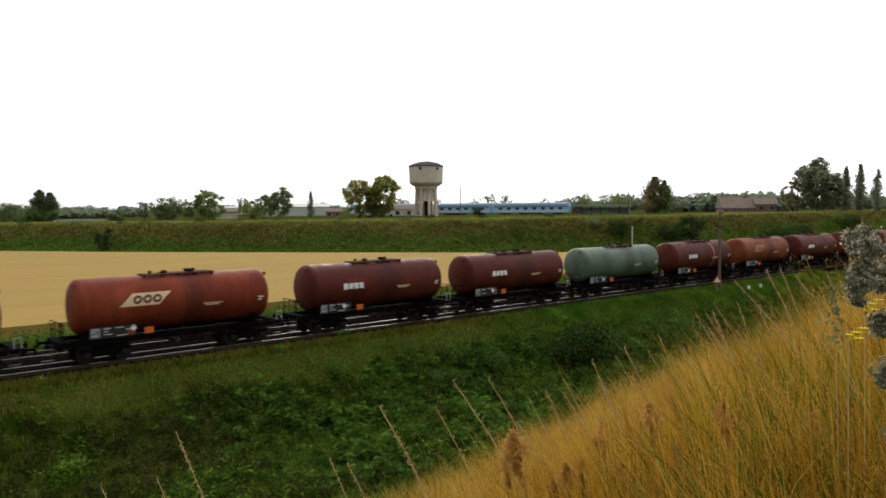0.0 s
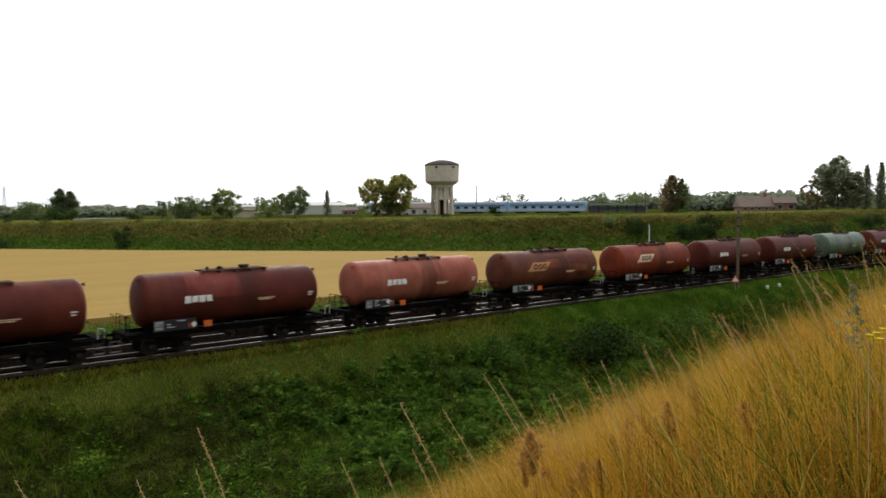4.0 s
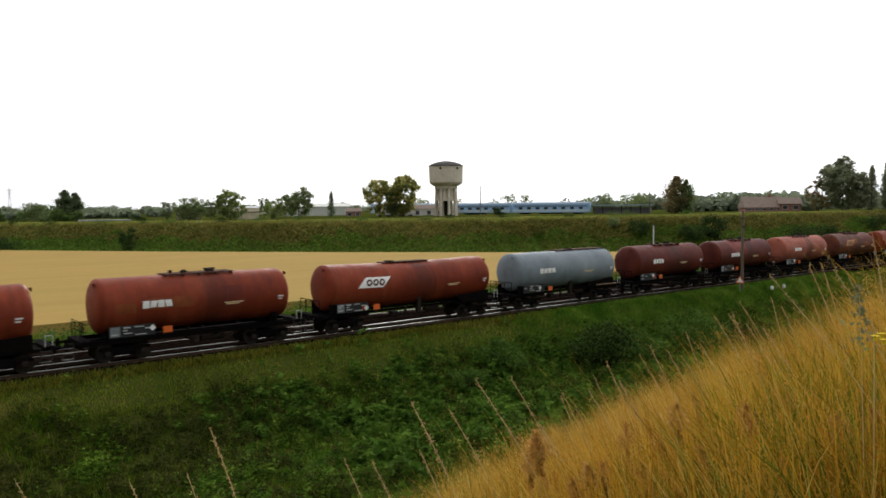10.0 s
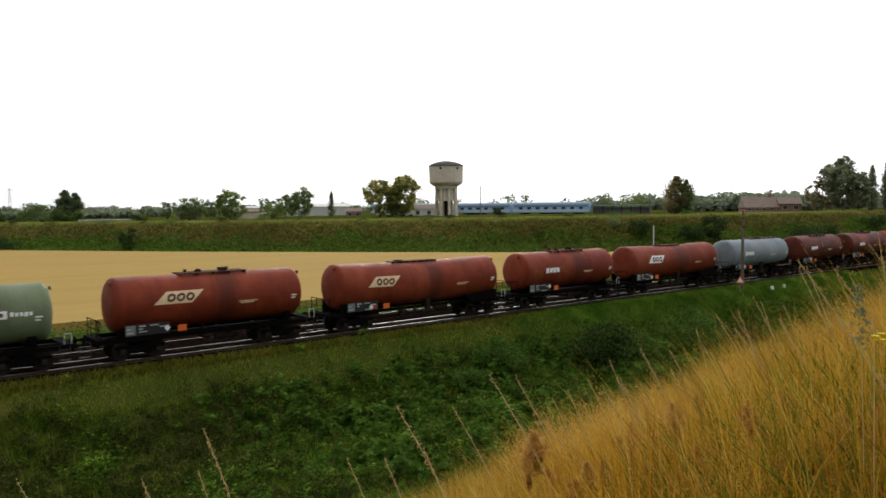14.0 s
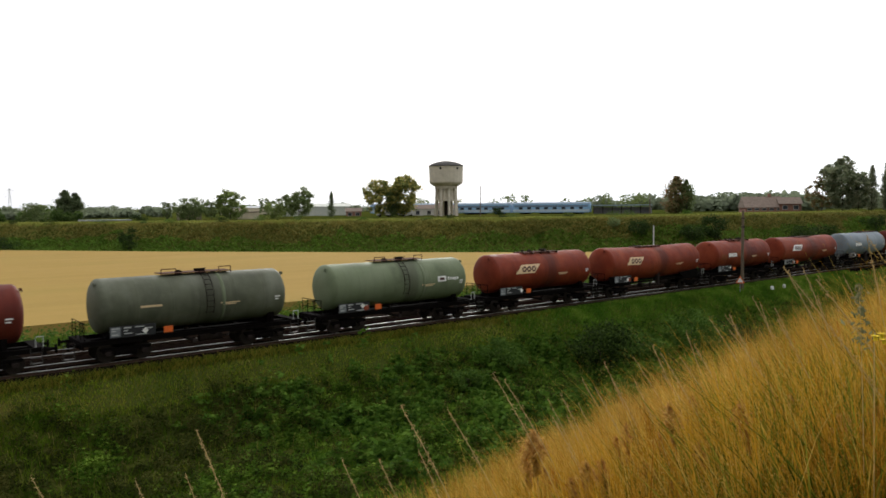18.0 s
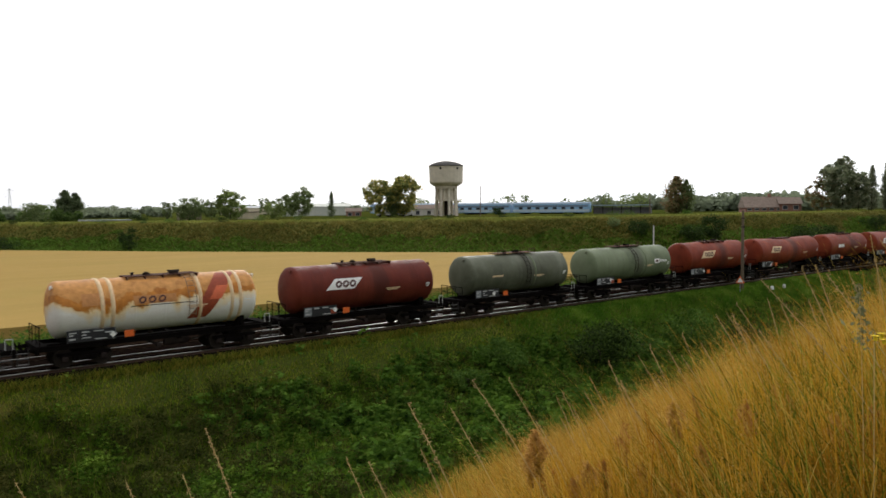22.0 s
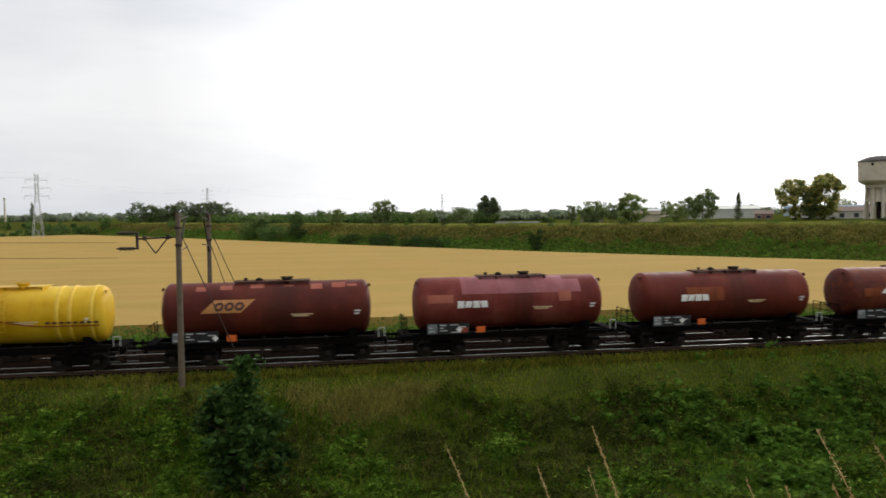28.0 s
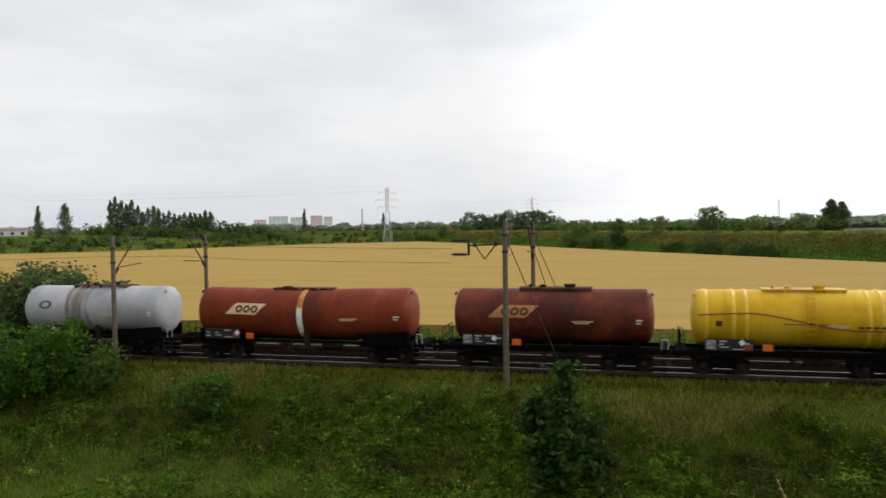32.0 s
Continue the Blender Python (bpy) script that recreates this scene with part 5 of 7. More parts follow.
def house(name, m, w, d, h, roof_h, wall, roof, label, windows=4, storeys=1, category="house", flat=False, chimney=True):
    t = empty(name, m, label, category)
    bm = bmesh.new()
    box(bm, -w / 2, w / 2, -d / 2, d / 2, -0.5, h)
    part("wall", bm, wall, t)
    bm = bmesh.new()
    if flat:
        box(bm, -w / 2 - 0.2, w / 2 + 0.2, -d / 2 - 0.2, d / 2 + 0.2, h, h + 0.3)
    else:
        gable(bm, -w / 2, w / 2, -d / 2, d / 2, h + 0.003, h + roof_h)
    r = part("roof", bm, roof, t)
    if chimney and not flat:
        bm = bmesh.new()
        box(bm, w * 0.2, w * 0.2 + 0.7, -0.35, 0.35, h + roof_h * 0.6, h + roof_h + 0.8)
        part("chimney", bm, M["brick"], r)
    for s in range(storeys):
        for k in range(windows):
            x = -w / 2 + w * (k + 0.5) / windows
            z = h * (s + 0.5) / storeys
            wd, hg = min(1.2, w / windows * 0.55), min(1.4, h / storeys * 0.5)
            bm = bmesh.new()
            box(bm, x - wd / 2 - 0.08, x + wd / 2 + 0.08, -d / 2 - 0.06, -d / 2 - 0.004, z - hg / 2 - 0.08, z + hg / 2 + 0.08)
            fr = part("window", bm, M["render_white"], t)
            bm = bmesh.new()
            box(bm, x - wd / 2, x + wd / 2, -d / 2 - 0.075, -d / 2 - 0.062, z - hg / 2, z + hg / 2)
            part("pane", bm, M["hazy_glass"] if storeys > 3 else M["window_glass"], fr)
    return t


def facing(x, y, z, turn=0.0):
    """Stands with its front towards the track side of the land."""
    return pose(x, y, z, 0, 0, math.degrees(math.atan2(-x, y)) + turn)


def build_buildings():
    house("brick_house", facing(198.6, 104.6, 6.35, 14), 9.4, 8, 1.0, 3.0, M["brick"], M["roof_tile"], "low red-brick house with a brown pitched roof", 5)
    house("brick_shed", facing(202.0, 98.6, 6.3, 12), 5.4, 6, 2.0, 1.8, M["brick"], M["roof_tile"], "small brick annex with a pale gable window", 2, chimney=False)
    house("low_building", facing(98.5, 212.0, 5.0), 6.4, 5, 2.0, 0.6, M["render_beige"], M["roof_tile"], "low beige building among the trees", 0, flat=True)
    house("low_building", facing(84.5, 222.0, 5.0), 7.0, 5, 1.9, 0.5, M["render_beige"], M["roof_tile"], "low beige shed standing among trees", 0, flat=True)
    house("low_building", facing(64.6, 236.0, 3.4), 14.0, 6, 1.5, 0.5, M["render_white"], M["sheet_grey"], "long low whitish building behind the bank", 0, flat=True)
    house("warehouse", facing(141.0, 245.0, 5.2), 24, 12, 3.6, 1.2, M["sheet_cream"], M["sheet_cream"], "pale cream metal warehouse behind the far bank", 0, chimney=False)
    house("warehouse", facing(162.0, 330.0, 5.5), 40, 14, 3.2, 1.0, M["render_beige"], M["sheet_grey"], "pale distant industrial hall roof", 0, chimney=False)
    house("low_building", facing(136.0, 212.0, 5.2), 5.0, 5, 1.8, 1.2, M["brick"], M["roof_tile"], "small outbuilding with a reddish roof", 2, chimney=False)
    house("station_building", facing(150.0, 190.0, 5.3, 6), 18.0, 6, 2.4, 1.3, M["render_white"], M["roof_tile"], "low station building behind the water tower", 5)
    # flats far off; haze is painted in as pale walls and panes
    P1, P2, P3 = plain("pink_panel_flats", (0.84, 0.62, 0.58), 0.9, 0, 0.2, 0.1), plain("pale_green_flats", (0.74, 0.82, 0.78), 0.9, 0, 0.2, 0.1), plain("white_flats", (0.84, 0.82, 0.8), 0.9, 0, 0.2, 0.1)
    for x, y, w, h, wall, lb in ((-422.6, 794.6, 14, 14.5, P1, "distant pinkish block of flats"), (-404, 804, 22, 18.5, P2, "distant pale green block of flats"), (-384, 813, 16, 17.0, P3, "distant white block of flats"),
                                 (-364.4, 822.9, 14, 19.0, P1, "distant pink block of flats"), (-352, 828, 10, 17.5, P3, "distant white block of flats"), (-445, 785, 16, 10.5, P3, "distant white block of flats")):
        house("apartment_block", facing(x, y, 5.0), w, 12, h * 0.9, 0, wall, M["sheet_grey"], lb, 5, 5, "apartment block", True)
    house("far_house", facing(-300.0, 300.0, 5.6), 26, 8, 3.4, 1.2, M["render_white"], M["roof_tile"], "long low whitish building among poplars", 6, chimney=False)
    house("far_house", facing(-330, 500.0, 5.8), 16, 8, 4.4, 2.0, M["render_white"], M["roof_tile"], "pale house at the wood's edge", 3)


build_buildings()


def build_coaches():
    d = Vector((-11.5, 20.1, 0)).normalized()
    turn = math.degrees(math.atan2(d.y, d.x))
    p = Vector((181.3, 149.5, 5.5))
    L = 24.2
    for k in range(3):
        c = p + d * (L / 2 + k * (L + 0.7))
        t = empty("railway_coach", pose(c.x, c.y, c.z, 0, 0, turn + 180), "faded blue passenger coach parked in the yard", "railway coach", "parked coaches")
        bm = bmesh.new()
        box(bm, -L / 2, L / 2, -1.4, 1.4, 0.75, 3.35, 0.05)
        part("body", bm, M["coach_blue"], t)
        bm = bmesh.new()
        box(bm, -L / 2 + 0.1, L / 2 - 0.1, -1.43, -1.405, 1.0, 1.75)
        part("lower_panel", bm, M["coach_pale"], t, "pale lower side panel")
        bm = bmesh.new()
        rows = []
        for x in (-L / 2, L / 2):
            rows.append([bm.verts.new((x, 1.42 * math.sin(a), 3.352 + 0.62 * math.cos(a))) for a in np.linspace(-math.pi / 2, math.pi / 2, 9)])
        for i in range(8):
            bm.faces.new((rows[0][i], rows[1][i], rows[1][i + 1], rows[0][i + 1]))
        bm.faces.new(rows[0])
        bm.faces.new(rows[1][::-1])
        part("roof", bm, M["coach_roof"], t, "grey rounded roof")
        bm = bmesh.new()
        box(bm, -L / 2 + 0.6, L / 2 - 0.6, -1.43, -1.405, 2.45, 3.0)
        part("window_band", bm, M["coach_band"], t)
        for i in range(8):
            bm = bmesh.new()
            x = -L / 2 + 2.6 + i * 2.7
            box(bm, x - 0.6, x + 0.6, -1.45, -1.433, 1.75, 2.45)
            part("window", bm, M["window_glass"], t)
        for x in (-8.4, 8.4):
            bm = bmesh.new()
            box(bm, x - 1.5, x + 1.5, -1.1, 1.1, 0.15, 0.75, 0.05)
            part("bogie", bm, M["steel_dark"], t)
        bm = bmesh.new()
        box(bm, -3.5, 3.5, -1.1, 1.1, 0.3, 0.75, 0.05)
        part("underfloor_box", bm, M["steel_dark"], t)
    # loading platform with a flat roof at the end of the coaches
    q = p - d * 9.5
    t = empty("goods_shed", pose(q.x, q.y, 5.5, 0, 0, turn + 180), "long low goods platform under a dark flat roof", "goods shed")
    bm = bmesh.new()
    box(bm, -8.5, 8.5, -2.5, 2.5, 2.75, 3.0)
    part("roof", bm, M["coach_roof"], t, "dark flat canopy roof")
    bm = bmesh.new()
    box(bm, -8.4, 8.4, -1.0, 1.8, -0.3, 2.2)
    part("wall", bm, plain("dark_grey_shed_wall", (0.13, 0.125, 0.13), 0.9, 0, 1, 0.2), t, "dark grey wall")
    for k in range(7):
        bm = bmesh.new()
        box(bm, -8.3 + 2.76 * k, -8.1 + 2.76 * k, -2.3, -2.1, -0.3, 2.75)
        part("post", bm, M["steel_mid"], t)
    # parked white vans
    for k, (x, y) in enumerate(((134.6, 186.0), (133.2, 190.5), (137.2, 184.5))):
        t = empty("parked_van", facing(x, y, land1(x, y), 20), "white van parked by the station", "van", "parked vans")
        bm = bmesh.new()
        box(bm, -2.2, 1.2, -0.9, 0.9, 0.4, 2.0, 0.12)
        box(bm, 1.18, 2.2, -0.88, 0.88, 0.4, 1.2, 0.1)
        part("body", bm, M["render_white"], t)
        bm = bmesh.new()
        box(bm, 0.2, 1.0, -0.93, -0.905, 1.2, 1.8)
        part("side_window", bm, M["window_glass"], t)
        for x0 in (-1.4, 1.4):
            for y0 in (-0.85, 0.85):
                bm = bmesh.new()
                rod(bm, (x0, y0 - 0.1, 0.32), (x0, y0 + 0.1, 0.32), 0.32, 12)
                part("wheel", bm, M["steel_dark"], t)


build_coaches()


# ---- pylons and yard masts ----
def pylon(x, y, z0, h, label):
    t = empty("power_pylon", facing(x, y, z0, 12), label, "pylon", "power pylons")
    w0, w1 = h * 0.075, h * 0.022
    bm = bmesh.new()
    r = 0.065 * h / 25
    lv = [0, 0.2, 0.38, 0.53, 0.66, 0.78, 0.89, 1.0]
    wd = [w0 + (w1 - w0) * min(1, u / 0.66) * 0.92 if u < 0.66 else w1 for u in lv]
    for s, c in ((-1, -1), (-1, 1), (1, 1), (1, -1)):
        for (u, a), (v, b) in zip(zip(lv, wd), zip(lv[1:], wd[1:])):
            rod(bm, (s * a, c * a, u * h), (s * b, c * b, v * h), r, 5)
    part("lattice_leg_frame", bm, M["galv"], t)
    bm = bmesh.new()
    for (u, a), (v, b) in zip(zip(lv, wd), zip(lv[1:], wd[1:])):
        for k in range(4):
            p = ((-1, -1), (1, -1), (1, 1), (-1, 1))
            s, q = p[k], p[(k + 1) % 4]
            rod(bm, (s[0] * a, s[1] * a, u * h), (q[0] * b, q[1] * b, v * h), r * 0.6, 4)
            rod(bm, (q[0] * a, q[1] * a, u * h), (s[0] * b, s[1] * b, v * h), r * 0.6, 4)
    part("bracing", bm, M["galv"], t)
    for u, half in ((0.66, 0.17), (0.78, 0.2), (0.9, 0.15)):
        bm = bmesh.new()
        for s in (-1, 1):
            for c in (-1, 1):
                rod(bm, (0, c * w1, u * h), (s * half * h, 0, u * h + 0.01 * h), r * 0.8, 4)
            rod(bm, (0, 0, u * h + 0.04 * h), (s * half * h, 0, u * h + 0.01 * h), r * 0.7, 4)
            rod(bm, (s * half * h, 0, u * h), (s * half * h, 0, u * h - 0.045 * h), r * 0.9, 5)
        part("cross_arm", bm, M["galv"], t)
    return t


def build_pylons():
    pylon(-107.4, 319.4, -0.7, 26.0, "tall lattice pylon at the edge of the field")
    pylon(-69.2, 515.4, 4.5, 22.5, "lattice pylon beyond the trees")
    pylon(108.4, 640.9, 6.0, 19.6, "small distant lattice pylon")
    for x, y, z, h in ((144.6, 159.1, 5.4, 8.7), (175.6, 124.1, 6.4, 5.8)):
        t = empty("yard_mast", pose(x, y, z), "slim grey mast by the yard tracks", "mast", "yard masts")
        bm = bmesh.new()
        rod(bm, (0, 0, -0.5), (0, 0, h), 0.16, 8, 0.1)
        part("pole", bm, M["mast_concrete"], t)
        bm = bmesh.new()
        rod(bm, (0, 0, h - 0.8), (0.9, 0, h - 0.5), 0.04, 5)
        part("arm", bm, M["mast_concrete"], t)
    t = empty("chimney_stack", pose(-209.9, 562.1, 5.0), "thin distant chimney stack", "chimney")
    bm = bmesh.new()
    rod(bm, (0, 0, 0), (0, 0, 16.7), 0.8, 10, 0.5)
    part("shaft", bm, M["concrete"], t)
    bm = bmesh.new()
    rod(bm, (0, 0, 16.6), (0, 0, 17.0), 0.65, 10)
    part("rim", bm, M["steel_mid"], t)
    # power lines between the pylons
    t = empty("power_lines", pose(0, 0, 0), "thin sagging power lines between pylons", "power line")
    A, B, C = Vector((-107.4, 319.4, 24)), Vector((-69.2, 515.4, 25.5)), Vector((108.4, 640.9, 24.3))
    Z = Vector((-420, 190, 26))
    for a, b in ((Z, A), (A, B), (B, C)):
        for o in (-4.5, 0, 4.5):
            cv = [a.lerp(b, k / 12) + Vector((o * 0.9, o * 0.4, -16 * (k / 12) * (1 - k / 12) + (0 if o else 2))) for k in range(13)]
            part("cable", tube(cv, 0.009), M["steel_mid"], t)


build_pylons()


# ---- overhead line masts by the tracks ----
def mast(x, y, top, label, side=0, stays=False, wire_end=False):
    z0 = -0.75
    t = empty("catenary_mast", pose(x, y, z0), label, "mast", "overhead line masts")
    h = top - z0
    bm = bmesh.new()
    rod(bm, (0, 0, -0.3), (0, 0, h), 0.165, 10, 0.12)
    part("pole", bm, M["mast_concrete"], t)
    for z in (h - 0.75, h - 1.6):
        bm = bmesh.new()
        rod(bm, (0, 0, z - 0.06), (0, 0, z + 0.06), 0.17, 10)
        part("clamp", bm, M["dark_iron"], t)
    s = side
    if s:
        bm = bmesh.new()
        rod(bm, (0, 0, h - 0.35), (0, s * 2.9, h - 0.2), 0.035, 6)
        part("top_tube", bm, M["dark_iron"], t)
        bm = bmesh.new()
        rod(bm, (0, 0, h - 2.3), (0, s * 2.0, h - 0.3), 0.045, 6)
        part("strut", bm, M["dark_iron"], t)
        bm = bmesh.new()
        rod(bm, (0, s * 0.5, h - 1.9), (0, s * 2.7, h - 1.75), 0.03, 6)
        part("registration_arm", bm, M["dark_iron"], t)
        for z, c in ((h - 2.25, 0.12), (h - 0.36, 0.2)):
            bm = bmesh.new()
            for k in range(4):
                rod(bm, (0, s * (c + 0.09 * k), z + 0.08 * k), (0, s * (c + 0.05 + 0.09 * k), z + 0.08 * k), 0.09, 8)
            part("insulator", bm, M["dark_iron"], t, "brown ribbed insulator")
    if stays:
        for zb, dx in ((h - 1.0, 3.2),) if wire_end else ((h - 1.0, 3.2), (h - 1.9, 2.2)):
            bm = bmesh.new()
            rod(bm, (0.1, 0, zb), (dx, 0, 0.3), 0.025, 5)
            part("stay", bm, M["dark_iron"], t, "rusty stay rod")
    if wire_end:
        # wires end here in insulators and a yoke
        bm = bmesh.new()
        rod(bm, (0.0, 0.0, h - 1.2), (-2.0, 0.62, h - 1.28), 0.045, 6)
        rod(bm, (-0.5, 0.1, h - 1.2), (-0.5, 0.22, h - 1.2), 0.12, 10)
        rod(bm, (-1.7, 0.54, h - 1.25), (-1.7, 0.66, h - 1.25), 0.12, 10)
        rod(bm, (-0.5, 0.2, h - 1.2), (-1.15, 0.4, h - 2.0), 0.035, 6)
        rod(bm, (-1.15, 0.4, h - 2.0), (-1.7, 0.6, h - 1.25), 0.035, 6)
        part("tension_lever", bm, M["dark_iron"], t)
        bm = bmesh.new()
        box(bm, -2.1, -1.98, 0.55, 0.7, h - 1.8, h - 0.95, 0.02)
        part("yoke", bm, M["dark_iron"], t)
        for z in (h - 1.0, h - 1.75):
            bm = bmesh.new()
            for k in range(6):
                rod(bm, (-2.2 - 0.12 * k, 0.63, z), (-2.26 - 0.12 * k, 0.63, z), 0.095, 8)
            rod(bm, (-2.0, 0.63, z), (-3.0, 0.63, z), 0.04, 6)
            part("insulator", bm, M["dark_iron"], t, "brown ribbed insulator")
    return t


def build_masts():
    mast(-6.55, 38.3, 7.95, "weathered concrete mast with stays and wire anchors", 1, True, True)
    mast(-6.4, 47.9, 7.9, "weathered concrete mast with stays behind the tracks", -1, True)
    mast(-30.0, 38.3, 7.45, "weathered concrete mast with a bracket arm", 1)
    mast(-29.8, 47.9, 7.4, "weathered concrete mast with a bracket arm", -1)
    mast(69.4, 38.3, 7.3, "slim concrete mast beside the track", 0)
    t = empty("marker_post", pose(69.2, 48.4, -0.75), "pale slender post behind the tracks", "post")
    bm = bmesh.new()
    rod(bm, (0, 0, -0.2), (0, 0, 6.4), 0.09, 8, 0.07)
    part("pole", bm, M["render_white"], t)
    bm = bmesh.new()
    rod(bm, (0, 0, 6.38), (0, 0, 6.46), 0.11, 8)
    part("cap", bm, M["galv"], t)
    for (y, za, zb), lb in (((38.93, 6.95, 6.1), "upper carrying wire"), ((38.93, 6.2, 5.5), "contact wire")):
        t = empty("overhead_wire", pose(0, 0, 0), "dark overhead wire strung along the track", "wire", "overhead wires")
        x = -9.5 if y < 40 else -6.4
        cv = []
        while x > -250:
            u = ((-x - 30) % 60) / 60
            q = Vector((x, y + (1.9 if x < -25 and y < 40 else 0), za - (0.5 * 4 * u * (1 - u) if za > 6 else 0.05)))
            cv.append(q)
            x -= 6
        part("strand", tube(cv, 0.008), M["steel_dark"], t)
    # warning triangle and white kilometre stones by the right mast
    t = empty("warning_sign", pose(68.3, 37.9, -0.62, 0, 0, -55), "small triangular warning sign by the track", "sign")
    bm = bmesh.new()
    rod(bm, (0, 0, -0.2), (0, 0, 1.0), 0.03, 6)
    part("post", bm, M["galv"], t)
    for k, (mt, r, y) in enumerate((("orange_plate", 0.5, 0.0), ("white_paint", 0.33, -0.014))):
        bm = bmesh.new()
        vs = [bm.verts.new((r * math.sin(a), y - 0.03, 1.15 + r * math.cos(a))) for a in (0, 2.094, 4.189)]
        vb = [bm.verts.new((v.co.x, y - 0.02, v.co.z)) for v in vs]
        bm.faces.new(vs)
        bm.faces.new(vb[::-1])
        for i in range(3):
            bm.faces.new((vs[i], vs[(i + 1) % 3], vb[(i + 1) % 3], vb[i]))
        part("plate" if k == 0 else "plate_face", bm, M[mt], t)
    for x in (74.0, 76.5):
        t = empty("marker_stone", pose(x, 37.6, -0.75), "small white marker stone in the grass", "marker stone", "marker stones")
        bm = bmesh.new()
        box(bm, -0.14, 0.14, -0.12, 0.12, 0, 0.36, 0.04)
        part("stone", bm, M["white_paint"], t)


build_masts()


# ---- vegetation on the near side ----
# the widest leaf tones also stand in for dark gaps and highlights
M["weed"] = leaf_mat("bank_weeds", (0.017, 0.043, 0.004), (0.096, 0.185, 0.017), (0.31, 0.44, 0.06), through=0.3, patch=0.3, clump=1.3)
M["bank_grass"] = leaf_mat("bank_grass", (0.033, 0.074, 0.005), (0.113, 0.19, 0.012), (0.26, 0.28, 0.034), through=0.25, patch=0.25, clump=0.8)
M["fresh_grass"] = leaf_mat("fresh_bank_grass", (0.04, 0.11, 0.009), (0.125, 0.25, 0.022), (0.25, 0.35, 0.05), through=0.3, patch=0.2, clump=0.5)
M["edge_grass"] = leaf_mat("ballast_edge_grass", (0.06, 0.082, 0.01), (0.17, 0.2, 0.02), (0.33, 0.25, 0.04), through=0.25, patch=0.35)
M["strip_grass"] = leaf_mat("light_strip_grass", (0.09, 0.16, 0.01), (0.22, 0.31, 0.02), (0.4, 0.35, 0.05), through=0.3, patch=0.35)
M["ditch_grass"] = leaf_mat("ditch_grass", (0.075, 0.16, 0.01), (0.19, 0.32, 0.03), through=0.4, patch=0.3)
M["dry_grass"] = leaf_mat("dry_bank_grass", (0.15, 0.145, 0.033), (0.42, 0.36, 0.09), through=0.3, patch=0.5)
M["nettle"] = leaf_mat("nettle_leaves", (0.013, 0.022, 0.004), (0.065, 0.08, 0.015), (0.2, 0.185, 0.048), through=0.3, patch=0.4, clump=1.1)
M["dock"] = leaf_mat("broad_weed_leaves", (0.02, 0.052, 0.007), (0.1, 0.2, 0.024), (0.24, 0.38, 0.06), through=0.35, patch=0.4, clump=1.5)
M["far_green"] = leaf_mat("far_bank_green", (0.1, 0.19, 0.025), (0.17, 0.28, 0.04), through=0.35, patch=0.06, clump=0.22)
M["hill_green"] = leaf_mat("hill_grass", (0.15, 0.24, 0.045), (0.25, 0.36, 0.075), through=0.4, patch=0.03, clump=0.08)
M["far_brown"] = leaf_mat("far_bank_brown", (0.15, 0.165, 0.038), (0.235, 0.215, 0.054), (0.32, 0.26, 0.072), through=0.35, patch=0.06, clump=0.22)
M["far_pale"] = leaf_mat("far_bank_pale", (0.2, 0.25, 0.048), (0.36, 0.35, 0.085), through=0.4, patch=0.06, clump=0.2)
M["gold_grass"] = leaf_mat("golden_grass", (0.29, 0.125, 0.01), (0.7, 0.39, 0.034), (0.9, 0.64, 0.16), through=0.45, patch=0.9, clump=3.0, solo=0.2)
M["tan_grass"] = leaf_mat("straw_tan_grass", (0.31, 0.155, 0.02), (0.68, 0.41, 0.06), (0.9, 0.66, 0.19), through=0.45, patch=0.9, clump=2.0, solo=0.25)
M["tan_heads"] = leaf_mat("straw_tan_seed_heads", (0.42, 0.21, 0.035), (0.72, 0.44, 0.1), (0.9, 0.68, 0.24), through=0.5, patch=0.9, clump=1.6, solo=0.3)
M["gold_green"] = leaf_mat("green_blades_in_golden_grass", (0.055, 0.07, 0.006), (0.27, 0.22, 0.02), through=0.45, patch=0.9)
M["rust_heads"] = leaf_mat("rusty_seed_heads", (0.4, 0.155, 0.018), (0.76, 0.45, 0.075), (0.93, 0.7, 0.23), through=0.45, patch=0.9, clump=2.2, solo=0.25)
M["pale_heads"] = leaf_mat("pale_seed_heads", (0.52, 0.32, 0.05), (0.82, 0.58, 0.14), through=0.4, patch=2.0)
M["stem_heads"] = leaf_mat("straw_seed_heads", (0.4, 0.27, 0.11), (0.68, 0.5, 0.24), through=0.35, patch=2.0)
M["rust_grass"] = leaf_mat("rusty_dry_grass", (0.2, 0.065, 0.008), (0.5, 0.2, 0.02), (0.66, 0.34, 0.045), through=0.45, patch=0.9, clump=3.0, solo=0.2)
M["dock_heads"] = leaf_mat("dry_dock_heads", (0.48, 0.25, 0.065), (0.78, 0.49, 0.16), through=0.55, patch=3.0)
M["rust_panicle"] = leaf_mat("rust_brown_panicles", (0.4, 0.17, 0.04), (0.68, 0.36, 0.11), through=0.5, patch=3.0)
M["under_green"] = leaf_mat("green_undergrowth_blades", (0.05, 0.068, 0.007), (0.18, 0.21, 0.02), (0.4, 0.39, 0.05), through=0.4, patch=0.9)
M["straw"] = plain("straw_stalk", (0.55, 0.4, 0.16), 0.8, 0, 20, 0.2)


def lumpy(x, y, s, seed=0.0):
    return np.array([noise.noise(Vector((a * s, b * s, seed))) for a, b in zip(x, y)])


def scatter(rng, n, x0, x1, y0, y1):
    x, y = rng.uniform(x0, x1, n), rng.uniform(y0, y1, n)
    return x, y


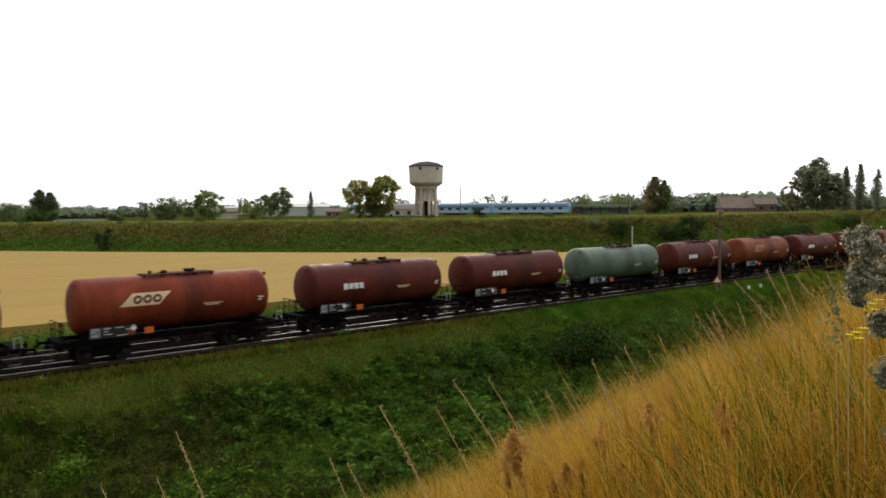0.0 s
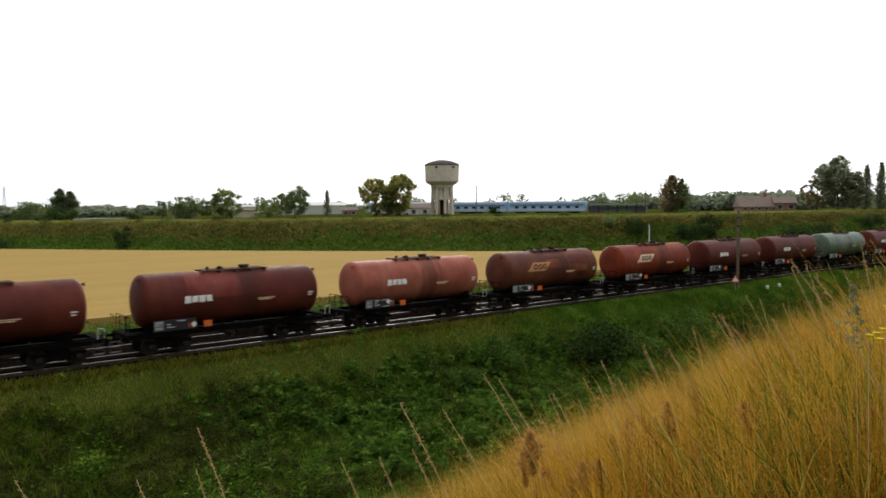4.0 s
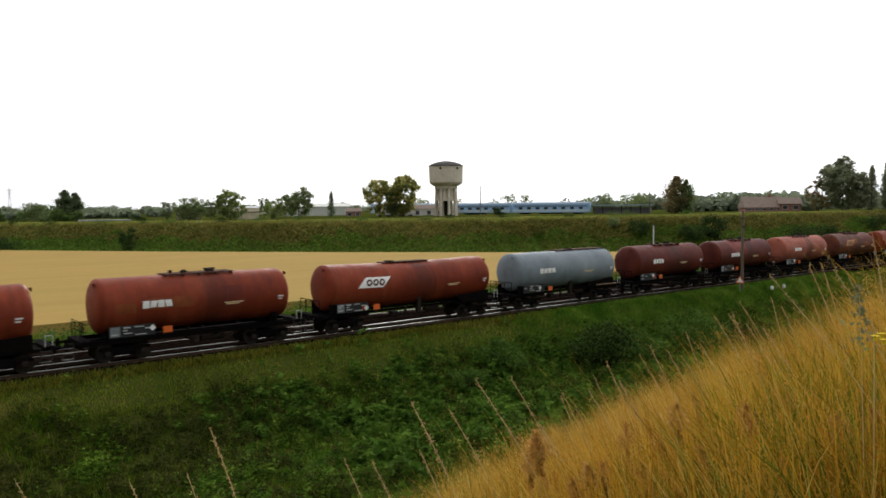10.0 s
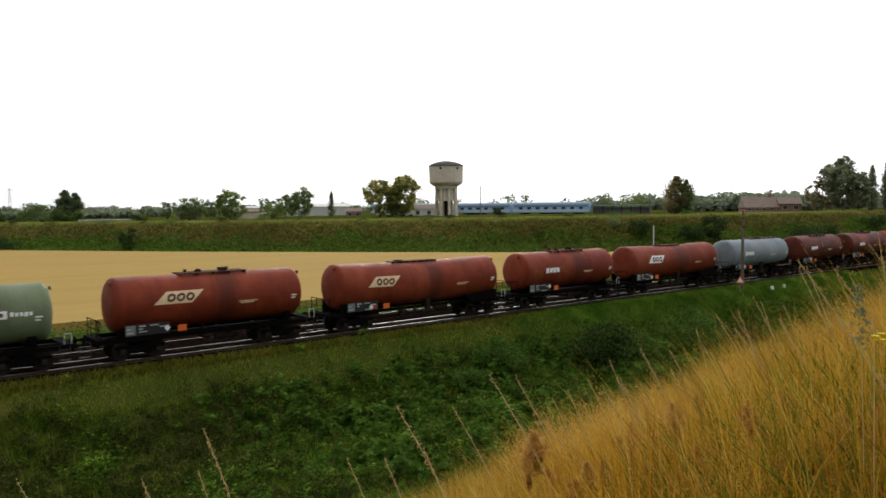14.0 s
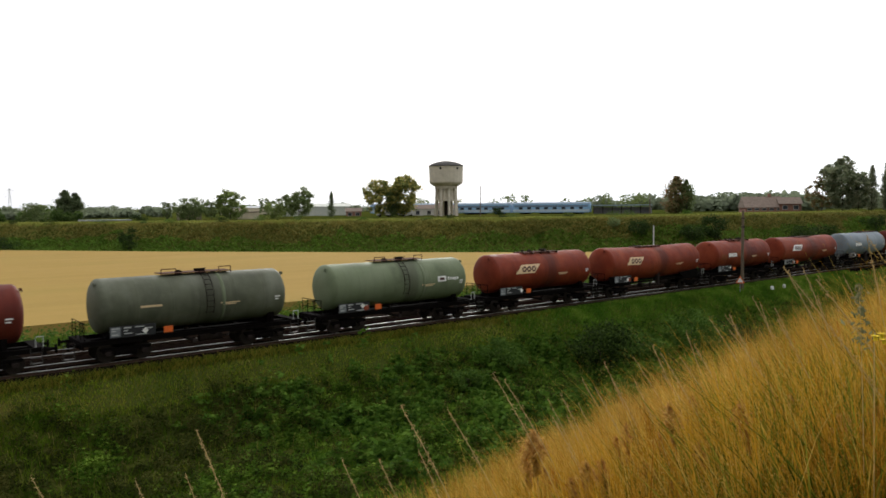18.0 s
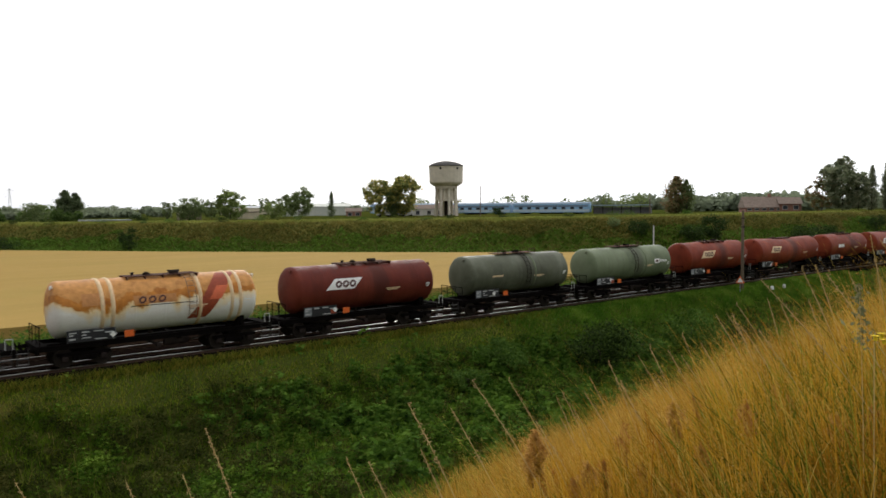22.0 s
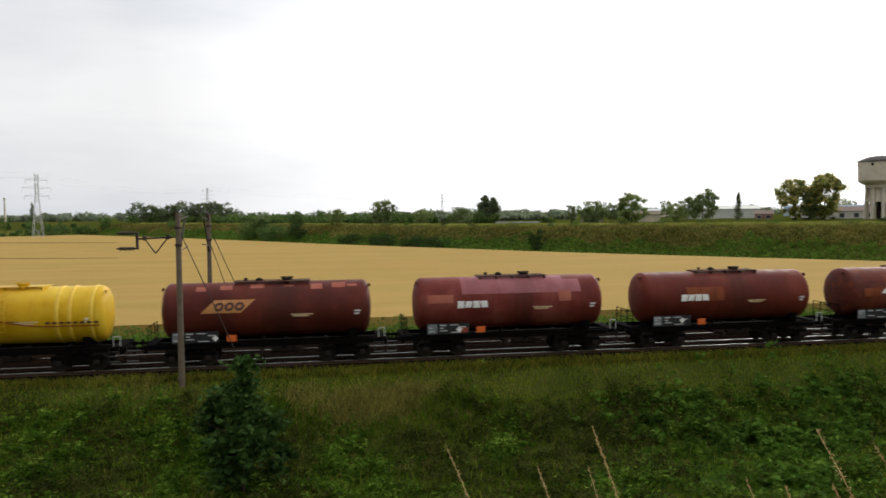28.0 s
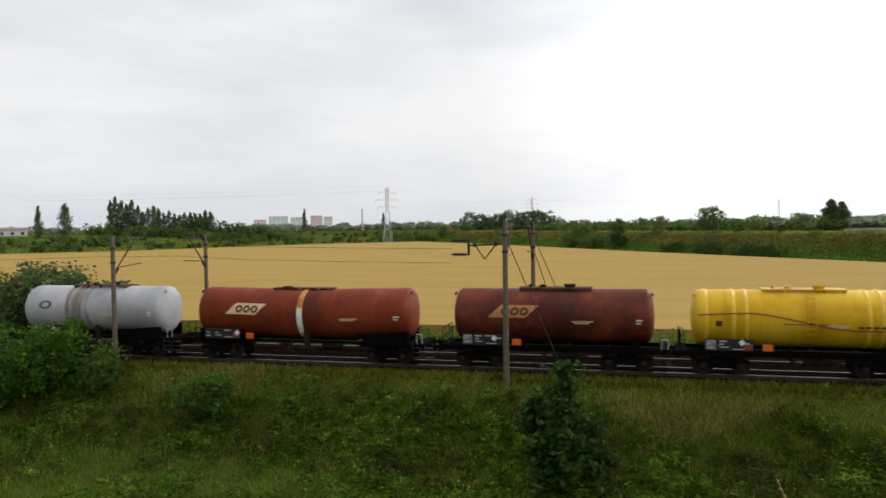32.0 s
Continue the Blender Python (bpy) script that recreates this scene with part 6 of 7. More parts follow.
def build_bank_cover():
    rng = np.random.default_rng(12)
    # grass over the whole bank and ditch
    x, y = scatter(rng, 120000, -60, 140, 21.0, 38.9)
    keep = rng.uniform(0, 1, len(x)) < np.clip(1.15 - np.hypot(x - 5, 0) / 150, 0.3, 1)
    x, y = x[keep], y[keep]
    more = rng.normal(size=(2, 6000))
    x, y = np.concatenate([x, 2.6 + 3.0 * more[0]]), np.concatenate([y, np.clip(36.4 + 1.1 * more[1], 33.5, 38.4)])
    x, y = np.concatenate([x, rng.uniform(-45, 95, 60000)]), np.concatenate([y, 39.4 - 3.4 * rng.uniform(0, 1, 60000) ** 1.5])
    n1, n2 = lumpy(x, y, 0.16), lumpy(x, y, 0.55, 5.0)
    tan1 = np.exp(-((x - 2.4) / 3.2) ** 2 - ((y - 36.3) / 1.4) ** 2)
    tan2 = np.exp(-((x + 24.5) / 3.6) ** 2 - ((y - 37.1) / 1.4) ** 2)
    dry = (y > 36.7) * np.where(x < 6, 0.16, 0.1) - 0.16 + n1 * 0.6 + n2 * 0.4 + tan1 * 1.1 + tan2 * 1.0 + rng.normal(size=len(x)) * 0.16
    floor = y < 33.0 + n2 * 1.2 + rng.normal(size=len(x)) * 0.3
    strip = y > np.where(x > 8, 35.9, 36.6) + n1 * 1.8 + rng.normal(size=len(x)) * 0.25
    # outside this mask the ditch floor gets darker grass, its shade put into colour
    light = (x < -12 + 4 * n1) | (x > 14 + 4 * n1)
    fresh = x > 40 + 14 * n1 + 3 * rng.normal(size=len(x))
    P = np.stack([x, y, np.maximum(land(x, y), np.interp(y, (39.1, 39.15, 39.3, 39.6), (-9, -0.72, -0.42, -0.2)))], 1)
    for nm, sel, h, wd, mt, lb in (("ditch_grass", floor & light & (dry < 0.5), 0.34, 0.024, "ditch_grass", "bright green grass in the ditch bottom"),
                                   ("shaded_grass", floor & ~light & (dry < 0.5), 0.42, 0.026, "bank_grass", "dull green ditch grass, coloured darker for shade"),
                                   ("fresh_grass", ~floor & fresh & (dry < 0.5), 0.36, 0.03, "fresh_grass", "fresh green grass along the foot of the track"),
                                   ("dry_grass", dry >= 0.5, 0.4, 0.018, "dry_grass", "tan dry grass along the top of the railway bank"),
                                   ("edge_grass", strip & (y > 38.35) & ~fresh & (dry < 0.5), 0.36, 0.02, "edge_grass", "brownish green grass at the ballast edge"),
                                   ("strip_grass", strip & (y <= 38.35) & ~floor & ~fresh & (dry < 0.5), 0.17, 0.016, "strip_grass", "light yellow-green grass along the ballast"),
                                   ("bank_grass", ~strip & ~floor & ~fresh & (dry < 0.5), 0.4, 0.026, "bank_grass", "rough green grass on the railway bank")):
        k = sel.sum()
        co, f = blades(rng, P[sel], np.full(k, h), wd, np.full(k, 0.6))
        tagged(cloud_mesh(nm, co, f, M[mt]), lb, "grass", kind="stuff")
    # weeds: leafy plants in mounds, with dark hollows between
    x, y = scatter(rng, 74000, -50, 125, 24.0, 38.3)
    keep = rng.uniform(0, 1, len(x)) < np.clip(1.1 - np.abs(x - 12) / 110, 0.3, 1)
    x, y = x[keep], y[keep]
    d = lumpy(x, y, 0.22, 9.0) + 0.6 * lumpy(x, y, 0.8, 3.0)
    hump = lumpy(x, y, 1.1, 14.0)
    tan1 = np.exp(-((x - 2.4) / 3.2) ** 2 - ((y - 36.3) / 1.4) ** 2)
    tan2 = np.exp(-((x + 24.5) / 3.6) ** 2 - ((y - 37.1) / 1.4) ** 2)
    lush = 0.85 + 0.7 * d + 0.5 * hump - 1.5 * tan1 - 1.3 * tan2 + 0.22 * (x < -4) - 1.1 * np.clip((y - np.where(x > 8, 35.6, 36.4)) / 1.4, 0, 1) - np.where(x < -12, 0.95, np.where(x < 18, 0.0, np.where(x < 50, 0.3, 0.6))) * np.clip((33.4 - y) / 2.0, 0, 1) - 0.1 * (x > 45)
    keep = rng.uniform(0, 1, len(x)) < lush
    x, y, d, hump = x[keep], y[keep], d[keep], hump[keep]
    z = land(x, y)
    hh = np.clip(0.3 + 0.3 * d + 1.3 * hump, 0.08, 1.25) * rng.uniform(0.6, 1.3, len(x))
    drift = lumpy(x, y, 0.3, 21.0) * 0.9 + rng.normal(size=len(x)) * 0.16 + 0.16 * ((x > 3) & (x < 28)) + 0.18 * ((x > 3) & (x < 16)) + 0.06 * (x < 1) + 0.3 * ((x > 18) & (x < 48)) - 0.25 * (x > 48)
    # tones the bank like light and shade: bright docks here, darker nettles elsewhere
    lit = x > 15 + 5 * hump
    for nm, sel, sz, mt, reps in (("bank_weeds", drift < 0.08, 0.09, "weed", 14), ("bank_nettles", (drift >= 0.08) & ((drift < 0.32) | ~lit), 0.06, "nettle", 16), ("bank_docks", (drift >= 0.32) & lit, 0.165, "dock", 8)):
        k = sel.sum()
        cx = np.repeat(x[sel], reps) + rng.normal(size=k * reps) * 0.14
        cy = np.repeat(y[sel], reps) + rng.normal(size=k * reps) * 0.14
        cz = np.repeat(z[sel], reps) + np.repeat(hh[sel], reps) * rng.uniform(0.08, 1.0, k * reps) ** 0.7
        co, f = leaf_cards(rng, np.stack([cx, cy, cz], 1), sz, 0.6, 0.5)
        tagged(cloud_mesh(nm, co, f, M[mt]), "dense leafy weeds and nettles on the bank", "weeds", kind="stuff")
    # brown stalks of last year's weeds
    x, y = scatter(rng, 2200, -50, 125, 30.0, 38.0)
    P = np.stack([x, y, land(x, y)], 1)
    co, f = blades(rng, P, np.full(len(x), 0.95), 0.011, np.full(len(x), 0.25))
    tagged(cloud_mesh("dead_stalks", co, f, M["dry_grass"]), "thin brown dead stalks on the bank", "weeds", kind="stuff")
    # verge beyond the tracks
    x, y = scatter(rng, 16000, -70, 130, 48.6, 55.5)
    P = np.stack([x, y, land(x, y)], 1)
    co, f = blades(rng, P, np.full(len(x), 0.75), 0.022, np.full(len(x), 0.5))
    tagged(cloud_mesh("verge_grass", co, f, M["ditch_grass"]), "tall green grass and weeds between tracks and field", "grass", kind="stuff")
    x, y = scatter(rng, 2600, -70, 130, 48.8, 55.0)
    x, y = np.repeat(x, 14) + rng.normal(size=2600 * 14) * 0.2, np.repeat(y, 14) + rng.normal(size=2600 * 14) * 0.2
    z = land(x, y) + np.repeat(rng.uniform(0.4, 1.3, 2600), 14) * rng.uniform(0.1, 1, len(x))
    co, f = leaf_cards(rng, np.stack([x, y, z], 1), 0.1, 0.6, 0.6)
    tagged(cloud_mesh("verge_weeds", co, f, M["leaf_shrub"]), "leafy weeds along the field edge", "weeds", kind="stuff")
    # rough grass on the far bank: green at the foot, browner above, pale on the crest
    n = 150000
    seg = rng.choice(len(BANK) - 2, n, p=np.hypot(np.diff(BX), np.diff(BY))[:-1] / np.hypot(np.diff(BX), np.diff(BY))[:-1].sum())
    u = rng.uniform(0, 1, n)
    ex, ey = BX[seg + 1] - BX[seg], BY[seg + 1] - BY[seg]
    ln = np.hypot(ex, ey)
    o = rng.uniform(0, 24, n)
    x, y = BX[seg] + ex * u - ey / ln * o, BY[seg] + ey * u + ex / ln * o
    ok = x < 330
    x, y, o = x[ok], y[ok], o[ok]
    n1 = lumpy(x, y, 0.09, 2.0)
    n2 = lumpy(x, y, 0.35, 6.0)
    up = o + n1 * 4.5 + n2 * 2.5 - 1.5 * np.clip((x - 95) / 30, 0, 1)
    P = np.stack([x, y, land(x, y)], 1)
    for nm, sel, mt, h, lb in (("far_bank_foot", up < 7.5, "far_green", 0.7, "fresh green weeds at the foot of the far bank"), ("far_bank_grass", (up >= 7.5) & (up < 15), "far_brown", 0.7, "brownish dry grass on the far bank"),
                               ("far_bank_crest", up >= 15, "far_pale", 1.05, "pale yellow-green grass on top of the far bank")):
        k = sel.sum()
        co, f = blades(rng, P[sel], np.full(k, h * 0.75), 0.19, np.full(k, 1.3 if h < 0.8 else 0.8), 0.9)
        tagged(cloud_mesh(nm, co, f, M[mt]), lb, "grass", kind="stuff")
    # rough grass on the rise left of the field
    x, y = scatter(rng, 60000, -330, -95, 150, 400)
    over = y - np.interp(x, LX, LY)
    ok = (x < -108) & (over > 0) & (over < 95)
    x, y = x[ok], y[ok]
    n1 = lumpy(x, y, 0.03, 8.0) + 0.5 * lumpy(x, y, 0.1, 2.0)
    P = np.stack([x, y, land(x, y)], 1)
    for nm, sel, mt in (("hill_grass", n1 < 0.12, "hill_green"), ("hill_dry_grass", n1 >= 0.12, "far_pale")):
        k = int(sel.sum())
        co, f = blades(rng, P[sel], np.full(k, 0.9), 0.2, np.full(k, 0.7))
        tagged(cloud_mesh(nm, co, f, M[mt]), "rough green grass on the rise beyond the field", "grass", kind="stuff")


build_bank_cover()


M["leaf_sapling"] = leaf_mat("sapling_leaves", (0.012, 0.03, 0.007), (0.05, 0.1, 0.022), (0.13, 0.22, 0.055), through=0.25, patch=0.7, clump=1.4)
M["leaf_deep"] = leaf_mat("deep_green_bush_leaves", (0.012, 0.026, 0.006), (0.045, 0.075, 0.016), (0.1, 0.16, 0.03), through=0.2, patch=0.8)
M["leaf_bright"] = leaf_mat("bright_bush_leaves", (0.02, 0.06, 0.006), (0.075, 0.17, 0.018), (0.17, 0.31, 0.045), through=0.3, patch=0.7, clump=1.1)


def build_bushes():
    tree(-2.98, 30.5, 5.65, 4.5, "cone", "leaf_sapling", "young dark green sapling on the railway bank", 6500, 200, "sapling", 0.17, category="sapling")
    for k, (x, y, h, w, lf, n, lb) in enumerate((
            (-32.8, 36.3, 4.3, 4.6, "leaf_bright", 6000, "dense bright green bush beside the track"), (-36.6, 35.4, 4.6, 5.6, "leaf_bright", 7000, "dense bright green bush beside the track"),
            (-29.9, 36.7, 3.0, 2.6, "leaf_shrub", 1500, "dark thin bush at the foot of a mast"),
            (-22.0, 34.9, 3.0, 2.8, "leaf_shrub", 2800, "low green bush on the bank"), (40.6, 32.6, 3.5, 5.0, "leaf_deep", 4200, "rounded dark bush in the ditch"), (51.6, 32.6, 3.3, 4.6, "leaf_shrub", 2600, "rounded green bush in the ditch"), (33.2, 34.8, 1.9, 2.8, "leaf_shrub", 1600, "low bush on the bank"),
            (46.0, 33.0, 2.0, 4.0, "leaf_shrub", 1500, "low bush in the ditch"), (58.0, 32.0, 1.7, 4.0, "leaf_dark", 1200, "low dark bush in the ditch"), (29.5, 33.6, 1.3, 2.4, "leaf_shrub", 900, "low bush in the ditch"))):
        tree(x, y, h, w, "shrub", lf, lb, n, 210 + k, "bush", 0.11, category="bush")


build_bushes()


def grass_patch(rng, n, r0, r1, h0, h1):
    """Roots of the golden grass on the near slope in bunches, thinner with distance."""
    c = n // 12
    r = np.repeat(r0 * (r1 / r0) ** rng.uniform(0, 1, c), 12)
    a = np.repeat(np.radians(rng.uniform(h0, h1, c)), 12)
    spread = np.repeat(rng.uniform(0.02, 0.075, c), 12)
    x, y = r * np.sin(a) + rng.normal(size=c * 12) * spread, r * np.cos(a) + rng.normal(size=c * 12) * spread
    tall = np.repeat(np.where(rng.uniform(0, 1, c) < 0.12, rng.uniform(0.76, 0.92, c), rng.uniform(0.34, 0.74, c)), 12)
    return np.stack([x, y, land(x, y)], 1), tall, np.repeat(rng.uniform(0, 1, c), 12)


def build_golden_grass():
    rng = np.random.default_rng(31)
    edges = [(33, 40), (40, 46), (46, 53), (53, 61), (61, 70), (70, 84)]
    for k, (h0, h1) in enumerate(edges):
        for j, (r0, r1, n) in enumerate(((2.3, 5.0, 7800), (5.0, 16.0, 9600))):
            if k < 2:
                n = int(n * (0.24, 0.5)[k]) // 12 * 12
            P, tall, pick_c = grass_patch(rng, n, r0, r1, h0 - 0.5, h1 + 0.5)
            root = P.mean(0)
            t = empty("golden_grass_tuft", pose(*root), "tall golden dry grass on the near slope", "grass", "golden grass tufts")
            L = P - root
            wind = np.repeat(rng.normal(math.pi * 0.92, 0.9, n // 12), 12) + rng.normal(size=n) * 0.45
            thin = (0.82, 0.88, 0.93, 1.01, 1.13, 1.27)[k]
            bunch = (0.36 if j == 0 and k >= 3 else 0.5) + 0.55 * (pick_c - 0.5) + 0.75 * np.array([noise.noise(Vector((p[0] * 1.1, p[1] * 1.1, 4.0))) for p in P])
            groups = (("golden_blade_mass", (bunch >= 0.28) & (bunch < 0.7), "gold_grass" if j == 0 else "tan_grass", 0.0024 + 0.0006 * j, 1.0), ("rusty_blade_mass", bunch >= 0.7, "rust_grass", 0.0028 + 0.0006 * j, 0.94), ("olive_blade_mass", bunch < 0.28, "gold_green", 0.0028 + 0.0005 * j, 0.84))
            for nm, sel, mt, wd, hk in groups:
                q = int(sel.sum())
                co, f = blades(rng, L[sel], tall[sel] * thin * hk, wd - 0.0003 * j, rng.uniform(0.05, 0.45 + 0.15 * j, q), 0.6, wind[sel] + rng.normal(size=q) * 0.5)
                tagged(cloud_mesh(nm, co, f, M[mt], t), kind="stuff")
            # green undergrowth, thick on the nearest ground
            m = int(n * (0.85 if j == 0 and k >= 4 else 0.6 if j == 0 and k == 3 else 0.4 if j == 0 else 0.28))
            pick = rng.permutation(n)[:m]
            co, f = blades(rng, L[pick] + np.array([0.01, 0.01, 0]), tall[pick] * (0.95 if j == 0 and k >= 4 else 0.6), 0.005, np.full(m, 0.4), 0.6)
            tagged(cloud_mesh("green_blade_mass", co, f, M["under_green"], t), kind="stuff")
            # loose pale stalks that stand above the rest
            m = n // 55
            pick = rng.permutation(n)[:m]
            co, f = blades(rng, L[pick], np.full(m, 0.86) * thin, 0.0017 + 0.0006 * j, np.full(m, 0.46), 0.5, wind[pick])
            tagged(cloud_mesh("pale_stalk_mass", co, f, M["pale_heads"], t), kind="stuff")
            q = n // (3 if k < 2 or j == 0 and k >= 3 else 2 if j == 0 else 1)
            pick = rng.permutation(n)[:q]
            out = np.stack([np.cos(wind[pick]), np.sin(wind[pick]), np.zeros(q)], 1)
            u = rng.uniform(0.7, 1.0, (q, 1))
            hh = (tall[pick] * thin)[:, None]
            heads = L[pick] + np.array([0, 0, 1.0]) * hh * u * 0.9 + out * hh * 0.26 * u ** 1.8
            heads = np.repeat(heads, 8, 0) + np.repeat(out * 0.35 + np.array([0, 0, 1.0]), 8, 0) * rng.uniform(-0.11, 0.08, (q * 8, 1)) + rng.normal(size=(q * 8, 3)) * 0.009
            co, f = leaf_cards(rng, heads, 0.0048 + 0.0022 * j, 0.0, 0.28)
            tagged(cloud_mesh("seed_mass", co, f, M["rust_heads" if j == 0 else "tan_heads"], t), kind="stuff")
            ph = rng.uniform(0, 6.28)

            def go(t=t, root=root, ph=ph, j=j):
                rows = []
                for i in range(0, 65):
                    s = i * 0.5
                    g = 1.6 * math.sin(1.9 * s + ph) + 1.1 * math.sin(0.83 * s + 2 * ph) + GUST(s) * 2.2
                    rows.append((s, pose(*root, 0.5 * g, -0.8 * g, 0)))
                walk(t, rows)
            SWAY.append(go)


def GUST(s):
    """How hard the wind leans on the plants."""
    ts = (0, 0.5, 1, 2, 3, 3.5, 5.5, 6, 6.5, 7, 7.5, 8, 8.5, 9, 10, 11, 12, 13, 14.5, 16.5, 17.5, 18.5, 19, 19.5, 20, 20.5, 21, 21.5, 22, 22.5, 24, 25, 27, 29, 32)
    gs = (0.55, 0.42, 0.48, 0.1, 0.0, 0, 0.05, 0.12, 0.8, 1.1, 0.9, 0.35, 0.2, 0.35, 0.15, 0.1, 0.2, 0.05, 0.05, 0.1, 0.2, 0.45, 0.8, 0.92, 0.8, 0.42, 0.4, 0.82, 0.35, 0.1, 0.1, 0.3, 0.4, 0.3, 0.2)
    return float(np.interp(s, ts, gs))


build_golden_grass()


# ---- single plants close to the camera ----
def ray_root(heading, r):
    a = radians(heading)
    x, y = r * math.sin(a), r * math.cos(a)
    return x, y, land1(x, y)


def grass_stem(heading, r, tall, lean, turn, seed, swing=1.0, fat=1.0):
    """A tall bent grass stem with a loose seed head; heading and r give where its tip hangs."""
    d = radians(turn)
    a = radians(heading)
    x, y = r * math.sin(a) - lean * tall * math.cos(d), r * math.cos(a) - lean * tall * math.sin(d)
    z = land1(x, y)
    tall = tall + land1(r * math.sin(a), r * math.cos(a)) - z
    rng = np.random.default_rng(seed)
    t = empty("grass_stem", pose(x, y, z, 0, 0, turn), "tall straw-coloured grass stem with a drooping seed head", "grass stem", "tall grass stems")
    pts = [Vector((lean * tall * (k / 14) ** 1.5, 0, tall * (k / 14))) for k in range(15)]
    part("stalk", tube(pts, lambda u: 0.0023 * (1.2 - 0.75 * u), 5), M["straw"], t)
    cs = []
    for k in range(int(115 * max(1.0, fat))):
        u = rng.uniform(0.76, 1.0) if fat < 2.5 else rng.uniform(0.78, 1.0)
        i = min(13, int(u * 14))
        q = pts[i].lerp(pts[i + 1], u * 14 - i)
        w = (0.0036 if fat < 2.5 else 0.0046) * fat * max(0.25, 1.1 - abs(u - (0.85 if fat < 2.5 else 0.92)) / (0.15 if fat < 2.5 else 0.09))
        cs.append(np.array(q) + rng.normal(size=3) * np.array([w, w, 0.008]))
    co, f = leaf_cards(rng, np.array(cs), 0.005 * fat ** 0.5, 0.0, 0.3)
    tagged(cloud_mesh("seed_head", co, f, M["rust_panicle"] if 2.5 < fat < 4.3 else M["dock_heads"] if fat > 2.5 else M["stem_heads"], t), kind="stuff")
    ph = rng.uniform(0, 6.28)

    def go():
        rows = []
        for i in range(0, 81):
            s = i * 0.4
            g = swing * (2.2 * math.sin(2.6 * s + ph) + 1.8 * math.sin(1.1 * s + 2 * ph) + 4.0 * (GUST(s) - 0.25))
            rows.append((s, pose(x, y, z, 0, 0, turn) @ pose(0, 0, 0, 0.35 * g, 0.9 * g, 0)))
        walk(t, rows)
    SWAY.append(go)


def build_stems():
    rng = random.Random(8)
    for k, (hd, r, tall, lean, sw, fat) in enumerate((
            (20.8, 2.5, 1.33, 0.24, 0.4, 1.35), (20.2, 2.5, 1.2, 0.2, 0.4, 0.8), (16.1, 2.5, 1.24, 0.25, 0.4, 0.8), (9.0, 2.5, 1.35, 0.3, 0.4, 1.1), (35.0, 2.5, 1.18, 0.36, 0.5, 1.2), (33.6, 2.6, 1.02, 0.3, 0.5, 0.8), (31.4, 2.6, 1.06, 0.3, 0.5, 0.8),
            (41.0, 2.5, 1.18, 0.42, 0.6, 0.8), (39.0, 2.8, 1.12, 0.4, 0.6, 0.8), (43.4, 3.0, 1.16, 0.42, 0.7, 0.8), (37.0, 2.7, 1.0, 0.3, 0.6, 0.8), (52.4, 3.5, 0.97, 0.4, 0.8, 0.9), (50.0, 3.6, 1.0, 0.4, 0.8, 0.8), (48.0, 3.4, 1.02, 0.4, 0.8, 0.8),
            (55.0, 3.6, 1.05, 0.42, 0.8, 0.9), (57.5, 3.8, 1.02, 0.42, 0.8, 0.9), (59.5, 3.6, 1.04, 0.5, 0.8, 0.9), (62.2, 2.6, 1.22, 0.62, 0.8, 0.9), (65.4, 2.7, 1.16, 0.62, 0.8, 1.0), (62.5, 3.2, 1.0, 0.6, 0.8, 0.9), (67.5, 2.6, 0.95, 0.55, 0.8, 0.9),
            (46.3, 3.4, 0.88, 0.06, 0.2, 7.5), (45.8, 3.5, 0.8, 0.04, 0.2, 5.0), (50.3, 3.0, 0.68, 0.08, 0.2, 5.0), (51.4, 2.9, 0.68, 0.06, 0.2, 4.0),
            (56.4, 3.3, 0.78, 0.1, 0.3, 5.5), (58.3, 3.0, 0.6, 0.08, 0.3, 3.6), (67.3, 2.8, 0.66, 0.1, 0.3, 4.5), (64.0, 2.7, 0.56, 0.1, 0.3, 4.0), (48.6, 2.7, 0.6, 0.1, 0.3, 4.0))):
        turn = 158 + rng.uniform(-14, 14)
        grass_stem(hd, r, tall, lean, turn, 300 + k, sw, fat)
    # loose rust-brown panicles among the golden grass
    for k in range(22):
        hd = 47 + 23 * (k * 0.618 % 1.0)
        grass_stem(hd, rng.uniform(2.7, 4.2), rng.uniform(0.5, 0.78), rng.uniform(0.06, 0.2), 158 + rng.uniform(-25, 25), 500 + k, 0.4, rng.uniform(2.6, 4.2))
    # thin wind-bent stems along the crest of the slope
    for k in range(26):
        hd = 46 + 25 * (k + rng.uniform(-0.4, 0.4)) / 25
        grass_stem(hd, rng.uniform(3.2, 5.6), rng.uniform(0.86, 1.1) * (1.0 + 0.008 * (hd - 46)), rng.uniform(0.28, 0.55), 160 + rng.uniform(-20, 20), 400 + k, 0.8, rng.uniform(0.7, 1.0))


build_stems()

M["wool"] = leaf_mat("grey_woolly_seed_clusters", (0.22, 0.21, 0.14), (0.42, 0.39, 0.28), (0.74, 0.7, 0.56), through=0.5, patch=9.0)
M["felt"] = plain("grey_green_felt", (0.19, 0.185, 0.115), 0.95, 0, 60, 0.35, 0.05, 0.3)
M["bud"] = leaf_mat("grey_green_bud_rows", (0.07, 0.072, 0.035), (0.18, 0.175, 0.095), (0.3, 0.28, 0.17), through=0.3, patch=9.0)
M["stalk_leaf"] = leaf_mat("grey_green_stalk_leaves", (0.16, 0.17, 0.08), (0.34, 0.34, 0.18), through=0.4, patch=9.0)
M["dull_stem"] = plain("grey_green_stem", (0.12, 0.11, 0.06), 0.8, 0, 20, 0.2)
